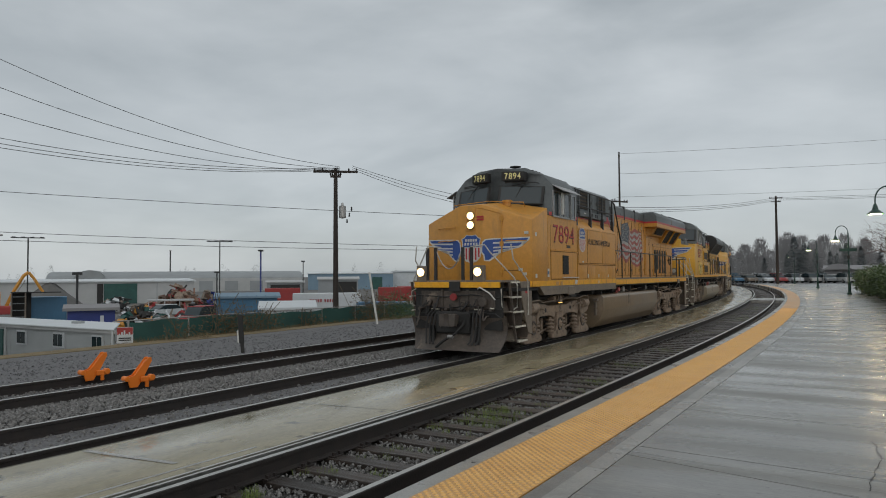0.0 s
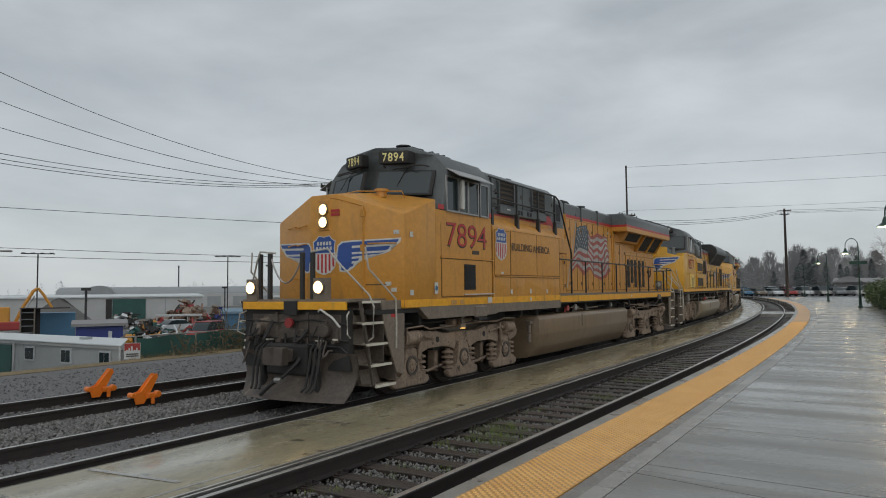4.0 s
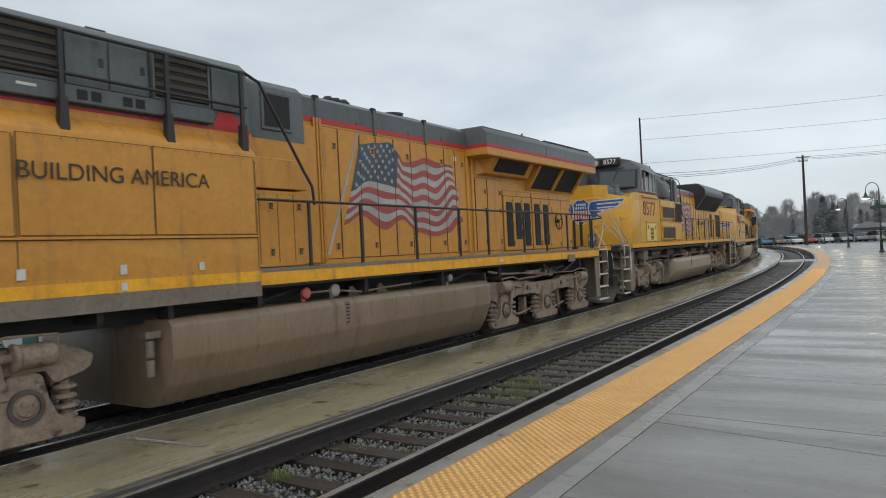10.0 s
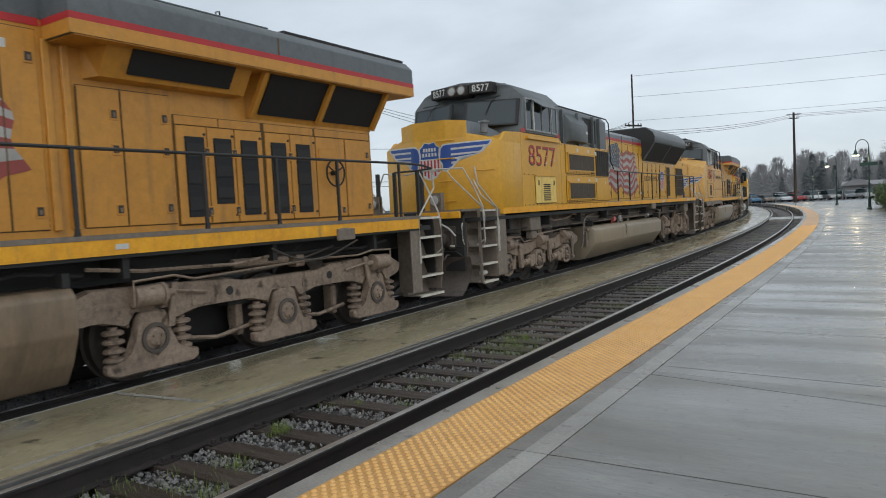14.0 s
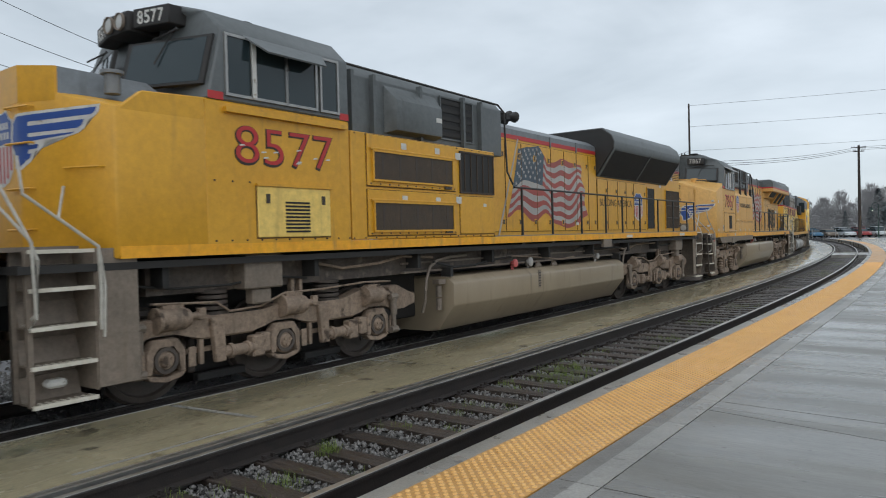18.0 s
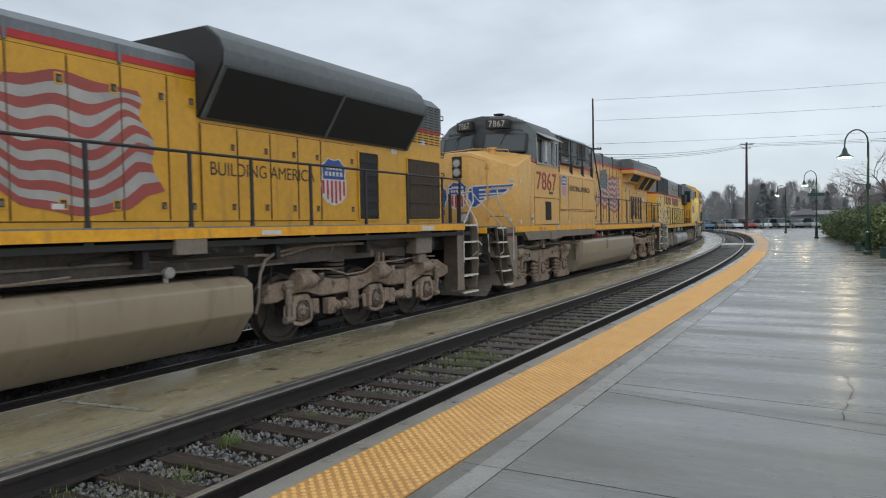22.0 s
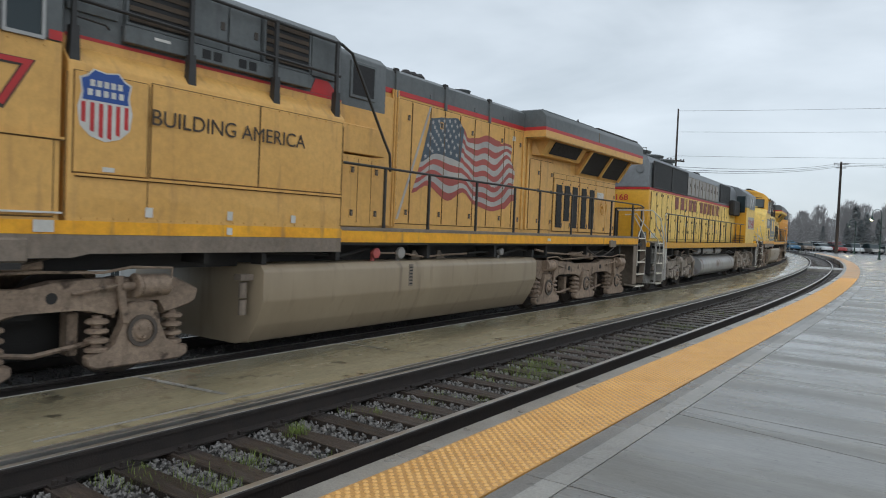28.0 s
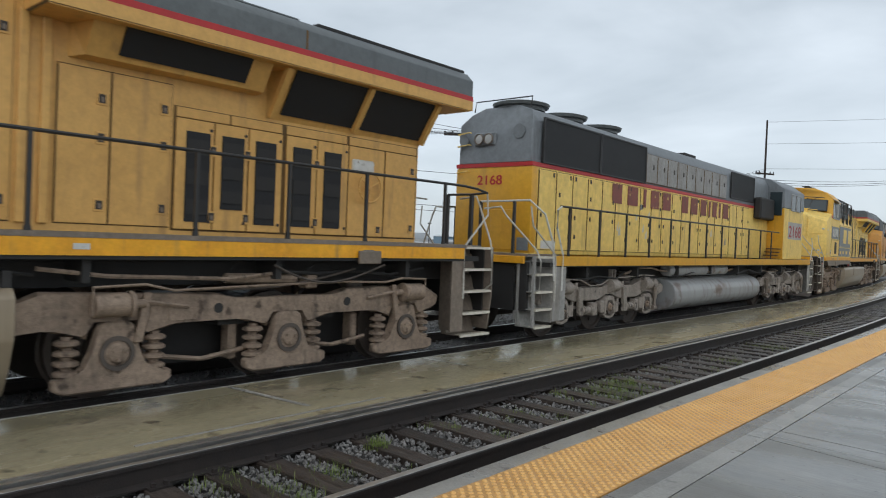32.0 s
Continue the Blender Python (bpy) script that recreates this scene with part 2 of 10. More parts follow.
GRIME = (0.17, 0.13, 0.09)
M = dict(
    gold=mat("gold_paint", (0.63, 0.295, 0.042), (0.51, 0.225, 0.032), rough=0.42, scale=0.9, bump=0.05, fine=30, stain=((0.28, 0.15, 0.05), 0.19), amount=0.9, grain=(9, 0.10)),
    bright=mat("bright_yellow_paint", (0.70, 0.37, 0.024), (0.59, 0.295, 0.02), rough=0.38, scale=1.0, bump=0.05, fine=30, stain=((0.36, 0.2, 0.04), 0.14), amount=0.9, grain=(9, 0.09)),
    pale=mat("faded_yellow_paint", (0.87, 0.63, 0.18), (0.79, 0.53, 0.115), rough=0.5, scale=1.0, bump=0.06, fine=30, stain=((0.36, 0.23, 0.08), 0.2), amount=0.9, grain=(7, 0.14)),
    peach=mat("sun_faded_gold_paint", (0.71, 0.415, 0.12), (0.60, 0.33, 0.085), rough=0.48, scale=0.9, bump=0.06, fine=30, stain=((0.34, 0.20, 0.075), 0.17), amount=0.9, grain=(9, 0.10)),
    seam=mat("dark_panel_gap", (0.16, 0.085, 0.02), (0.10, 0.055, 0.015), rough=0.7, scale=3, bump=0.1),
    orange=mat("orange_stripe_paint", (0.88, 0.44, 0.018), (0.73, 0.32, 0.015), rough=0.42, scale=2, bump=0.05, stain=(GRIME, 0.16), grain=(9, 0.12)),
    grey=mat("grey_paint", (0.125, 0.136, 0.136), (0.085, 0.094, 0.095), rough=0.45, scale=1.1, bump=0.05, fine=30, stain=((0.055, 0.056, 0.056), 0.16), amount=0.8, grain=(9, 0.14)),
    lgrey=mat("pale_grey_paint", (0.20, 0.215, 0.225), (0.135, 0.147, 0.155), rough=0.45, scale=1.1, bump=0.05, fine=30, stain=((0.09, 0.09, 0.09), 0.16), amount=0.8, grain=(8, 0.14)),
    skirt=mat("dusty_grey_paint", (0.23, 0.185, 0.145), (0.16, 0.13, 0.10), rough=0.6, scale=2, bump=0.08, stain=(GRIME, 0.2), grain=(14, 0.2)),
    dirt=mat("brake_dust_steel", (0.325, 0.242, 0.175), (0.188, 0.138, 0.10), rough=0.7, scale=2.2, bump=0.3, fine=50, spots=((0.075, 0.052, 0.036), 5, 0.07), stain=((0.06, 0.045, 0.034), 0.16), grain=(16, 0.28)),
    wheeld=mat("dark_wheel_steel", (0.11, 0.088, 0.072), (0.055, 0.045, 0.038), rough=0.6, scale=4, bump=0.2),
    plowd=mat("dark_plow_steel", (0.12, 0.094, 0.074), (0.055, 0.044, 0.036), rough=0.6, scale=1.6, bump=0.2, fine=18, spots=((0.21, 0.165, 0.125), 3, 0.05), stain=((0.05, 0.04, 0.035), 0.25), grain=(14, 0.3)),
    tank=mat("dusty_tank_steel", (0.36, 0.292, 0.20), (0.235, 0.185, 0.125), rough=0.36, scale=0.9, bump=0.06, stain=((0.15, 0.112, 0.075), 0.16), stretch=(0.6, 1.6, 0.5), amount=0.8),
    tankb=mat("brown_dusty_tank_steel", (0.275, 0.20, 0.128), (0.155, 0.11, 0.068), rough=0.34, scale=0.9, bump=0.06, stain=((0.10, 0.072, 0.045), 0.18), stretch=(0.6, 1.6, 0.5), amount=0.8, grain=(10, 0.14)),
    under=mat("underframe_black", (0.03, 0.028, 0.026), (0.018, 0.017, 0.016), rough=0.7, scale=3, bump=0.2),
    black=mat("black_screen", (0.014, 0.014, 0.015), (0.009, 0.009, 0.009), rough=0.65, scale=8, bump=0.3, fine=140),
    rail_p=mat("handrail_black", (0.035, 0.034, 0.033), (0.022, 0.021, 0.02), rough=0.5, scale=6, bump=0.1),
    white=mat("white_paint", (0.66, 0.65, 0.61), (0.5, 0.49, 0.45), rough=0.5, scale=5, bump=0.1, spots=((0.3, 0.26, 0.2), 9, 0.04)),
    red=mat("red_paint", (0.52, 0.03, 0.03), (0.4, 0.025, 0.025), rough=0.45, scale=4, bump=0.05),
    blue=mat("blue_paint", (0.028, 0.085, 0.32), (0.022, 0.065, 0.25), rough=0.45, scale=4, bump=0.05),
    fred=mat("faded_flag_red", (0.42, 0.085, 0.065), (0.24, 0.06, 0.05), rough=0.5, scale=1.4, bump=0.05, amount=0.8),
    fwhite=mat("faded_flag_white", (0.50, 0.47, 0.42), (0.27, 0.26, 0.25), rough=0.5, scale=1.3, bump=0.05, amount=0.6),
    fblue=mat("faded_flag_blue", (0.075, 0.105, 0.13), (0.035, 0.05, 0.07), rough=0.5, scale=2, bump=0.05),
    brass=mat("lit_digit_yellow", (0.85, 0.78, 0.35), (0.8, 0.7, 0.3), rough=0.5, bump=0),
    mesh=mat("brown_grille_mesh", (0.085, 0.058, 0.036), (0.045, 0.033, 0.022), rough=0.7, scale=6, bump=0.3, fine=120),
    gdirt=mat("grey_dusty_truck_steel", (0.34, 0.295, 0.25), (0.20, 0.17, 0.14), rough=0.65, scale=2.2, bump=0.3, fine=50, spots=((0.08, 0.065, 0.055), 5, 0.07), stain=((0.08, 0.065, 0.05), 0.18), grain=(16, 0.25)),
    agrey=mat("chalky_grey_paint", (0.36, 0.35, 0.33), (0.25, 0.24, 0.22), rough=0.6, scale=2, bump=0.1, stain=((0.15, 0.12, 0.09), 0.3), grain=(14, 0.2)),
    rose=mat("faded_red_cap", (0.62, 0.14, 0.13), (0.45, 0.10, 0.09), rough=0.5, scale=6, bump=0.05),
    faded=mat("faded_maroon_lettering", (0.27, 0.075, 0.055), (0.17, 0.06, 0.045), rough=0.6, scale=5, bump=0.05, spots=((0.55, 0.36, 0.10), 7, 0.06)),
    worn=mat("worn_step_edge", (0.70, 0.66, 0.56), (0.50, 0.46, 0.37), rough=0.6, scale=6, bump=0.1),
    silver=mat("streaked_silver_steel", (0.36, 0.365, 0.36), (0.27, 0.27, 0.265), rough=0.45, scale=1.2, bump=0.06, spots=((0.15, 0.11, 0.085), 1.7, 0.10), stain=((0.16, 0.12, 0.095), 0.34), amount=0.8),
    rail_w=mat("chipped_white_rail", (0.58, 0.56, 0.50), (0.36, 0.33, 0.28), rough=0.5, scale=9, bump=0.1),
    letter=mat("dark_brown_letter", (0.05, 0.035, 0.025), (0.04, 0.03, 0.02), rough=0.5, bump=0.05),
    pane=glass("cab_glass", (0.022, 0.034, 0.038)),
    steel=mat("polished_railhead", (0.56, 0.545, 0.515), (0.42, 0.405, 0.38), rough=0.40, metal=0.9, scale=5, bump=0.03),
    rust=mat("rusted_rail", (0.035, 0.026, 0.022), (0.018, 0.015, 0.014), rough=0.6, scale=6, bump=0.2),
    timber=mat("creosoted_timber", (0.066, 0.05, 0.04), (0.024, 0.019, 0.016), rough=0.6, scale=5, bump=0.5, fine=50, rand=0.4, stretch=(0.4, 4, 4), wet=(0.3, 3), grain=(30, 0.3)),
    stone=mat("ballast_stone", (0.27, 0.258, 0.243), (0.075, 0.072, 0.068), rough=0.7, scale=14, bump=0.5, fine=90, wet=(0.3, 5), amount=0.45),
    bed=mat("ballast_bed", (0.085, 0.08, 0.074), (0.022, 0.021, 0.02), rough=0.85, scale=22, bump=0.9, fine=40, amount=0.5),
    gravel=mat("crushed_gravel", (0.205, 0.20, 0.20), (0.07, 0.07, 0.072), rough=0.85, scale=20, bump=1.0, fine=26, amount=0.35),
    conc=mat("wet_platform_concrete", (0.238, 0.228, 0.204), (0.113, 0.108, 0.095), rough=0.43, scale=1.3, bump=0.06, fine=90, wet=(0.15, 0.8), stretch=(0.36, 1.9, 1), amount=0.8, rand=0.07, spots=((0.115, 0.11, 0.10), 17, 0.04), grain=(22, 0.17)),
    kerb=mat("pale_kerb_concrete", (0.34, 0.328, 0.30), (0.23, 0.222, 0.203), rough=0.5, scale=2.2, bump=0.14, fine=90, wet=(0.2, 0.8), rand=0.06, spots=((0.17, 0.163, 0.15), 6, 0.07), grain=(40, 0.2)),
    median=mat("wet_median_concrete", (0.345, 0.30, 0.19), (0.19, 0.165, 0.104), rough=0.34, scale=2.4, bump=0.05, fine=140, wet=(0.06, 0.9), stretch=(1.6, 0.45, 1), amount=0.75, spots=((0.095, 0.083, 0.055), 3.1, 0.07), stain=((0.11, 0.085, 0.05), 0.10), grain=(26, 0.22)),
    tactile=mat("worn_tactile_yellow", (0.62, 0.33, 0.095), (0.48, 0.25, 0.07), rough=0.5, scale=2.5, bump=0.12, fine=120, wet=(0.3, 2), rand=0.08, grain=(40, 0.18)),
    # Domes are paler than their panel: their highlights sit in the colour.
    dome=mat("dome_highlight_yellow", (0.82, 0.50, 0.17), (0.70, 0.38, 0.115), rough=0.42, scale=2.5, bump=0.05),
    domeless=mat("dark_grey_concrete", (0.205, 0.196, 0.178), (0.13, 0.125, 0.113), rough=0.45, scale=2.2, bump=0.14, fine=90, wet=(0.18, 0.8), rand=0.06, spots=((0.10, 0.096, 0.088), 7, 0.06), grain=(40, 0.2)),
    yard=mat("yard_dirt", (0.16, 0.155, 0.145), (0.09, 0.085, 0.08), rough=0.85, scale=0.15, bump=0.4, fine=6),
    asphalt=mat("wet_asphalt", (0.06, 0.06, 0.062), (0.04, 0.04, 0.042), rough=0.5, scale=0.4, bump=0.2, wet=(0.2, 0.3)),
    grass=mat("dry_grass", (0.25, 0.18, 0.09), (0.14, 0.11, 0.055), rough=0.9, scale=1.0, bump=0.6),
    blade=mat("green_grass", (0.19, 0.25, 0.05), (0.12, 0.17, 0.035), rough=0.6, scale=4, bump=0.1),
    hazel=mat("hedge_leaf", (0.105, 0.155, 0.05), (0.035, 0.058, 0.022), rough=0.5, scale=2.2, bump=0.1, amount=0.4),
    conif=mat("conifer_needle", (0.115, 0.165, 0.085), (0.05, 0.08, 0.045), rough=0.7, scale=1.2, bump=0.1),
    redtwig=mat("reddish_twigs", (0.19, 0.135, 0.12), (0.13, 0.095, 0.085), rough=0.85, scale=4, bump=0.1),
    bare=mat("bare_wood", (0.11, 0.085, 0.07), (0.07, 0.055, 0.045), rough=0.8, scale=4, bump=0.2),
    # Distance haze is mixed into these two colours; the air stays clear.
    hazetree=mat("haze_paled_grey", (0.30, 0.292, 0.292), (0.225, 0.22, 0.222), rough=1.0, scale=0.1, bump=0),
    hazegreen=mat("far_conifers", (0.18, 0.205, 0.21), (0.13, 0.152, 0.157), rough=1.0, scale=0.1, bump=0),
    pole=mat("weathered_pole_wood", (0.05, 0.037, 0.03), (0.03, 0.023, 0.019), rough=0.8, scale=5, bump=0.3, stretch=(6, 6, 0.6)),
    wire=mat("cable_black", (0.035, 0.036, 0.038), (0.03, 0.03, 0.03), rough=0.6, bump=0),
    lampg=mat("dark_green_enamel", (0.015, 0.055, 0.04), (0.012, 0.04, 0.03), rough=0.35, scale=5, bump=0.03),
    metalw=mat("pale_sheet_metal", (0.40, 0.42, 0.42), (0.33, 0.35, 0.35), rough=0.5, scale=1, bump=0.05, stain=((0.2, 0.19, 0.18), 0.1)),
    roofw=mat("white_roof_metal", (0.6, 0.63, 0.64), (0.5, 0.52, 0.53), rough=0.4, scale=1, bump=0.05),
    tealp=mat("teal_sheet", (0.035, 0.11, 0.095), (0.022, 0.07, 0.062), rough=0.7, scale=0.8, bump=0.2),
    bluep=mat("container_blue", (0.06, 0.17, 0.28), (0.045, 0.13, 0.22), rough=0.5, scale=0.8, bump=0.05),
    navy=mat("deep_blue_sheet", (0.03, 0.05, 0.23), (0.025, 0.04, 0.17), rough=0.5, scale=0.8, bump=0.05),
    scrap=mat("rusty_scrap", (0.24, 0.12, 0.07), (0.10, 0.075, 0.065), rough=0.8, scale=1.4, bump=0.3, rand=0.5),
    ored=mat("container_red", (0.36, 0.04, 0.035), (0.26, 0.03, 0.03), rough=0.5, scale=1, bump=0.05),
    derail=mat("signal_orange", (0.80, 0.20, 0.012), (0.7, 0.16, 0.012), rough=0.4, scale=4, bump=0.05),
    whouse=mat("far_warehouse_wall", (0.46, 0.465, 0.46), (0.38, 0.385, 0.38), rough=0.7, scale=0.3, bump=0),
    whroof=mat("far_warehouse_roof", (0.30, 0.32, 0.325), (0.25, 0.265, 0.27), rough=0.6, scale=0.3, bump=0),
    # Blue with the pallor of distance haze put into it.
    hazeblue=mat("haze_paled_blue", (0.20, 0.29, 0.36), (0.16, 0.24, 0.31), rough=0.8, scale=0.3, bump=0),
    twig=mat("brown_brush", (0.16, 0.12, 0.07), (0.09, 0.075, 0.045), rough=0.9, scale=3, bump=0),
    rubber=mat("tyre_rubber", (0.02, 0.02, 0.02), rough=0.8, bump=0.1),
    lit=glow("headlight_glow", (1.0, 0.66, 0.26), 5.5),
    amber=glow("amber_step_light", (1.0, 0.55, 0.14), 2.5),
    bulb=glow("platform_lamp_glow", (1.0, 0.76, 0.38), 140.0),
    lens=glass("dull_lamp_lens", (0.45, 0.45, 0.43), 0.12),
    chrome=mat("dull_steel", (0.42, 0.41, 0.39), (0.3, 0.29, 0.28), rough=0.4, metal=0.8, scale=6, bump=0.05),
)


# ---------------------------------------------------------------- mesh helpers
def bm_():
    return bmesh.new()


def box(bm, x0, x1, y0, y1, z0, z1):
    v = [bm.verts.new((x, y, z)) for z in (z0, z1) for y in (y0, y1) for x in (x0, x1)]
    for f in ((0, 2, 3, 1), (4, 5, 7, 6), (0, 1, 5, 4), (2, 6, 7, 3), (0, 4, 6, 2), (1, 3, 7, 5)):
        bm.faces.new([v[i] for i in f])
    return bm


def prism(bm, pts, axis, lo, hi):
    """A polygon swept along an axis from lo to hi. The polygon's two coordinates are the two other axes, in order x, y, z."""
    def at(p, w):
        return {"x": (w, p[0], p[1]), "y": (p[0], w, p[1]), "z": (p[0], p[1], w)}[axis]
    a, b = [bm.verts.new(at(p, lo)) for p in pts], [bm.verts.new(at(p, hi)) for p in pts]
    bm.faces.new(a[::-1])
    bm.faces.new(b)
    for i in range(len(pts)):
        j = (i + 1) % len(pts)
        bm.faces.new((a[i], a[j], b[j], b[i]))
    return bm


def cyl(bm, c, r, length, axis="x", seg=14, r2=None):
    """A round bar of that length, centred at c."""
    r2 = r if r2 is None else r2
    ends = []
    for w, q in ((-length / 2, r), (length / 2, r2)):
        ring = []
        for k in range(seg):
            u, v = q * math.cos(k * math.tau / seg), q * math.sin(k * math.tau / seg)
            d = {"x": (w, u, v), "y": (u, w, v), "z": (u, v, w)}[axis]
            ring.append(bm.verts.new((c[0] + d[0], c[1] + d[1], c[2] + d[2])))
        ends.append(ring)
    a, b = ends
    bm.faces.new(a[::-1])
    bm.faces.new(b)
    for i in range(seg):
        j = (i + 1) % seg
        bm.faces.new((a[i], a[j], b[j], b[i]))
    return bm


def tube(bm, pts, r, seg=6, closed=False):
    """A round bar bent through the points."""
    pts = [Vector(p) for p in pts]
    rings = []
    for i, p in enumerate(pts):
        d = (pts[min(i + 1, len(pts) - 1)] - pts[max(i - 1, 0)]).normalized()
        u = d.cross(Vector((0, 0, 1)))
        u = u.normalized() if u.length > 0.05 else Vector((1, 0, 0))
        v = d.cross(u).normalized()
        rings.append([bm.verts.new(p + r * (math.cos(k * math.tau / seg) * u + math.sin(k * math.tau / seg) * v)) for k in range(seg)])
    for a, b in zip(rings, rings[1:]):
        for i in range(seg):
            j = (i + 1) % seg
            bm.faces.new((a[i], a[j], b[j], b[i]))
    bm.faces.new(rings[0][::-1])
    bm.faces.new(rings[-1])
    return bm


def poly(bm, pts):
    return bm.faces.new([bm.verts.new(p) for p in pts])


def lathe(bm, prof, c=(0, 0, 0), axis="x", seg=24):
    """A profile of (along, radius) turned round an axis."""
    rings = []
    for w, q in prof:
        ring = []
        for k in range(seg):
            u, v = q * math.cos(k * math.tau / seg), q * math.sin(k * math.tau / seg)
            d = {"x": (w, u, v), "y": (u, w, v), "z": (u, v, w)}[axis]
            ring.append(bm.verts.new((c[0] + d[0], c[1] + d[1], c[2] + d[2])))
        rings.append(ring)
    for a, b in zip(rings, rings[1:]):
        for i in range(seg):
            j = (i + 1) % seg
            bm.faces.new((a[i], a[j], b[j], b[i]))
    bm.faces.new(rings[0][::-1])
    bm.faces.new(rings[-1])
    return bm


def bev(bm, w, seg=1):
    bmesh.ops.bevel(bm, geom=bm.edges[:], offset=w, segments=seg, affect="EDGES", profile=0.5, clamp_overlap=True)
    return bm


def done(bm, name, material, smooth=35):
    bmesh.ops.recalc_face_normals(bm, faces=bm.faces[:])
    me = bpy.data.meshes.new(name)
    bm.to_mesh(me)
    bm.free()
    me.materials.append(M[material] if isinstance(material, str) else material)
    if smooth:
        me.polygons.foreach_set("use_smooth", [True] * len(me.polygons))
        me.set_sharp_from_angle(angle=radians(smooth))
    return me


def part(name, bm, material, parent, label=""):
    ob = new(name, done(bm, name, material))
    ob.parent = parent
    if label:
        ob["label"] = label
    return ob


def thing(name, label, category, group="", kind="", m=None):
    ob = tagged(new(name), label, category, group, kind)
    if m is not None:
        ob.matrix_basis = m
    return ob


def solo(name, bm, material, label, category, group="", kind="", m=None):
    ob = tagged(new(name, done(bm, name, material)), label, category, group, kind)
    if m is not None:
        ob.matrix_basis = m
    return ob


def raw(name, verts, faces, material, smooth=False):
    me = bpy.data.meshes.new(name)
    me.from_pydata(verts, [], faces)
    me.materials.append(M[material])
    if smooth:
        me.polygons.foreach_set("use_smooth", [True] * len(me.polygons))
    me.update()
    return me


def wording(name, body, size, material, parent, m, label="", width=None, squash=1.0, weight=0.012):
    """Flat lettering 2 mm thick. m places its left lower corner; width stretches the line to that many metres."""
    cu = bpy.data.curves.new(name, "FONT")
    cu.body, cu.size, cu.extrude, cu.offset = body, size, 0.002, size * weight
    tmp = new("tmp", cu)
    me = bpy.data.meshes.new_from_object(tmp.evaluated_get(bpy.context.evaluated_depsgraph_get()))
    bpy.data.objects.remove(tmp)
    bpy.data.curves.remove(cu)
    me.name = name
    me.materials.clear()
    me.materials.append(M[material])
    xs = [v.co.x for v in me.vertices]
    k = width / (max(xs) - min(xs)) if width else 1
    for v in me.vertices:
        v.co.x = (v.co.x - min(xs)) * k
        v.co.y *= squash
    me.transform(m)
    ob = new(name, me)
    ob.parent = parent
    if label:
        ob["label"] = label
    return ob


# ---------------------------------------------------------------- the line of the tracks
NEAR, MAIN, FAR = -4.459, -4.323, -7.87          # near track's middle; the other two, beside it
BEND, RADIUS = 13.44, 427.9                      # where the left-hand curve begins, and its radius
Z_NEAR, Z_MAIN, Z_FAR = -0.20, -0.32, -0.27      # heights of the railheads


def along(s, lat, z=0.0):
    """A point s metres along the tracks and lat metres to the right of the near track's middle."""
    a = max(s - BEND, 0.0) / RADIUS
    x = (RADIUS + lat) * math.cos(a) - RADIUS if s > BEND else lat
    y = BEND + (RADIUS + lat) * math.sin(a) if s > BEND else s
    return Vector((NEAR + x, y, z))


def heading(s):
    return max(s - BEND, 0.0) / RADIUS


def stations(s0, s1, step=2.0):
    n = max(1, round((s1 - s0) / step))
    return [s0 + (s1 - s0) * k / n for k in range(n + 1)]


def ribbon(bm, s0, s1, prof, step=2.0, closed=True):
    """A cross-section of (lat, z) swept along the tracks."""
    rows = [[bm.verts.new(along(s, lat, z)) for lat, z in prof] for s in stations(s0, s1, step)]
    n = len(prof)
    for a, b in zip(rows, rows[1:]):
        for i in range(n if closed else n - 1):
            j = (i + 1) % n
            bm.faces.new((a[i], a[j], b[j], b[i]))
    if closed:
        bm.faces.new(rows[0][::-1])
        bm.faces.new(rows[-1])
    return bm


# ---------------------------------------------------------------- ground, tracks, platform
def ground_height(x):
    if x > -20.4:
        return -0.62
    if x > -24.5:
        return -0.62 - 2.1 * min(1, (-20.4 - x) / 3.6)
    return -2.72


def make_ground():
    xs = [-2500, -700, -250, -120, -60, -40, -30, -26, -24.5, -23, -21.6, -20.4, -17, -13, -4, 0, 20, 60, 150, 500, 2500]
    ys = [-2500, -600, -150, -50, -20, 0, 20, 40, 60, 90, 130, 200, 400, 900, 2500]
    bm = bm_()
    g = [[bm.verts.new((x, y, ground_height(x) - (0.0 if abs(x) < 200 else 0.5))) for x in xs] for y in ys]
    for a, b in zip(g, g[1:]):
        for i in range(len(xs) - 1):
            bm.faces.new((a[i], a[i + 1], b[i + 1], b[i]))
    solo("ground", bm, "yard", "bare grey yard ground that drops below the railway bank", "ground", kind="structure")
    bm = bm_()
    ribbon(bm, -40, 150, [(-16.3, -0.60), (-9.2, -0.45), (-8.75, -0.46), (-7.0, -0.46), (-6.2, -0.44), (-5.3, -0.50), (-2.9, -0.52), (-2.9, -0.85), (-16.3, -0.85)], 4)
    solo("gravel_bank", bm, "gravel", "grey crushed gravel bank beside the tracks", "gravel", kind="structure")
    bm = bm_()
    ribbon(bm, -30, 120, [(-18.6, -0.9), (-17.2, -0.62), (-15.9, -0.575), (-15.9, -1.0)], 3)
    solo("grass_verge", bm, "grass", "strip of dry brown grass along the gravel bank", "grass", kind="structure")


def rail_profile(c, top):
    h, w = 0.186, 0.037
    return [(c - 0.075, top - h), (c - 0.075, top - h + 0.012), (c - 0.012, top - h + 0.03), (c - 0.010, top - 0.045), (c - w, top - 0.035),
            (c - w, top - 0.008), (c - w + 0.008, top), (c + w - 0.008, top), (c + w, top - 0.008), (c + w, top - 0.035), (c + 0.010, top - 0.045),
            (c + 0.012, top - h + 0.03), (c + 0.075, top - h + 0.012), (c + 0.075, top - h)]


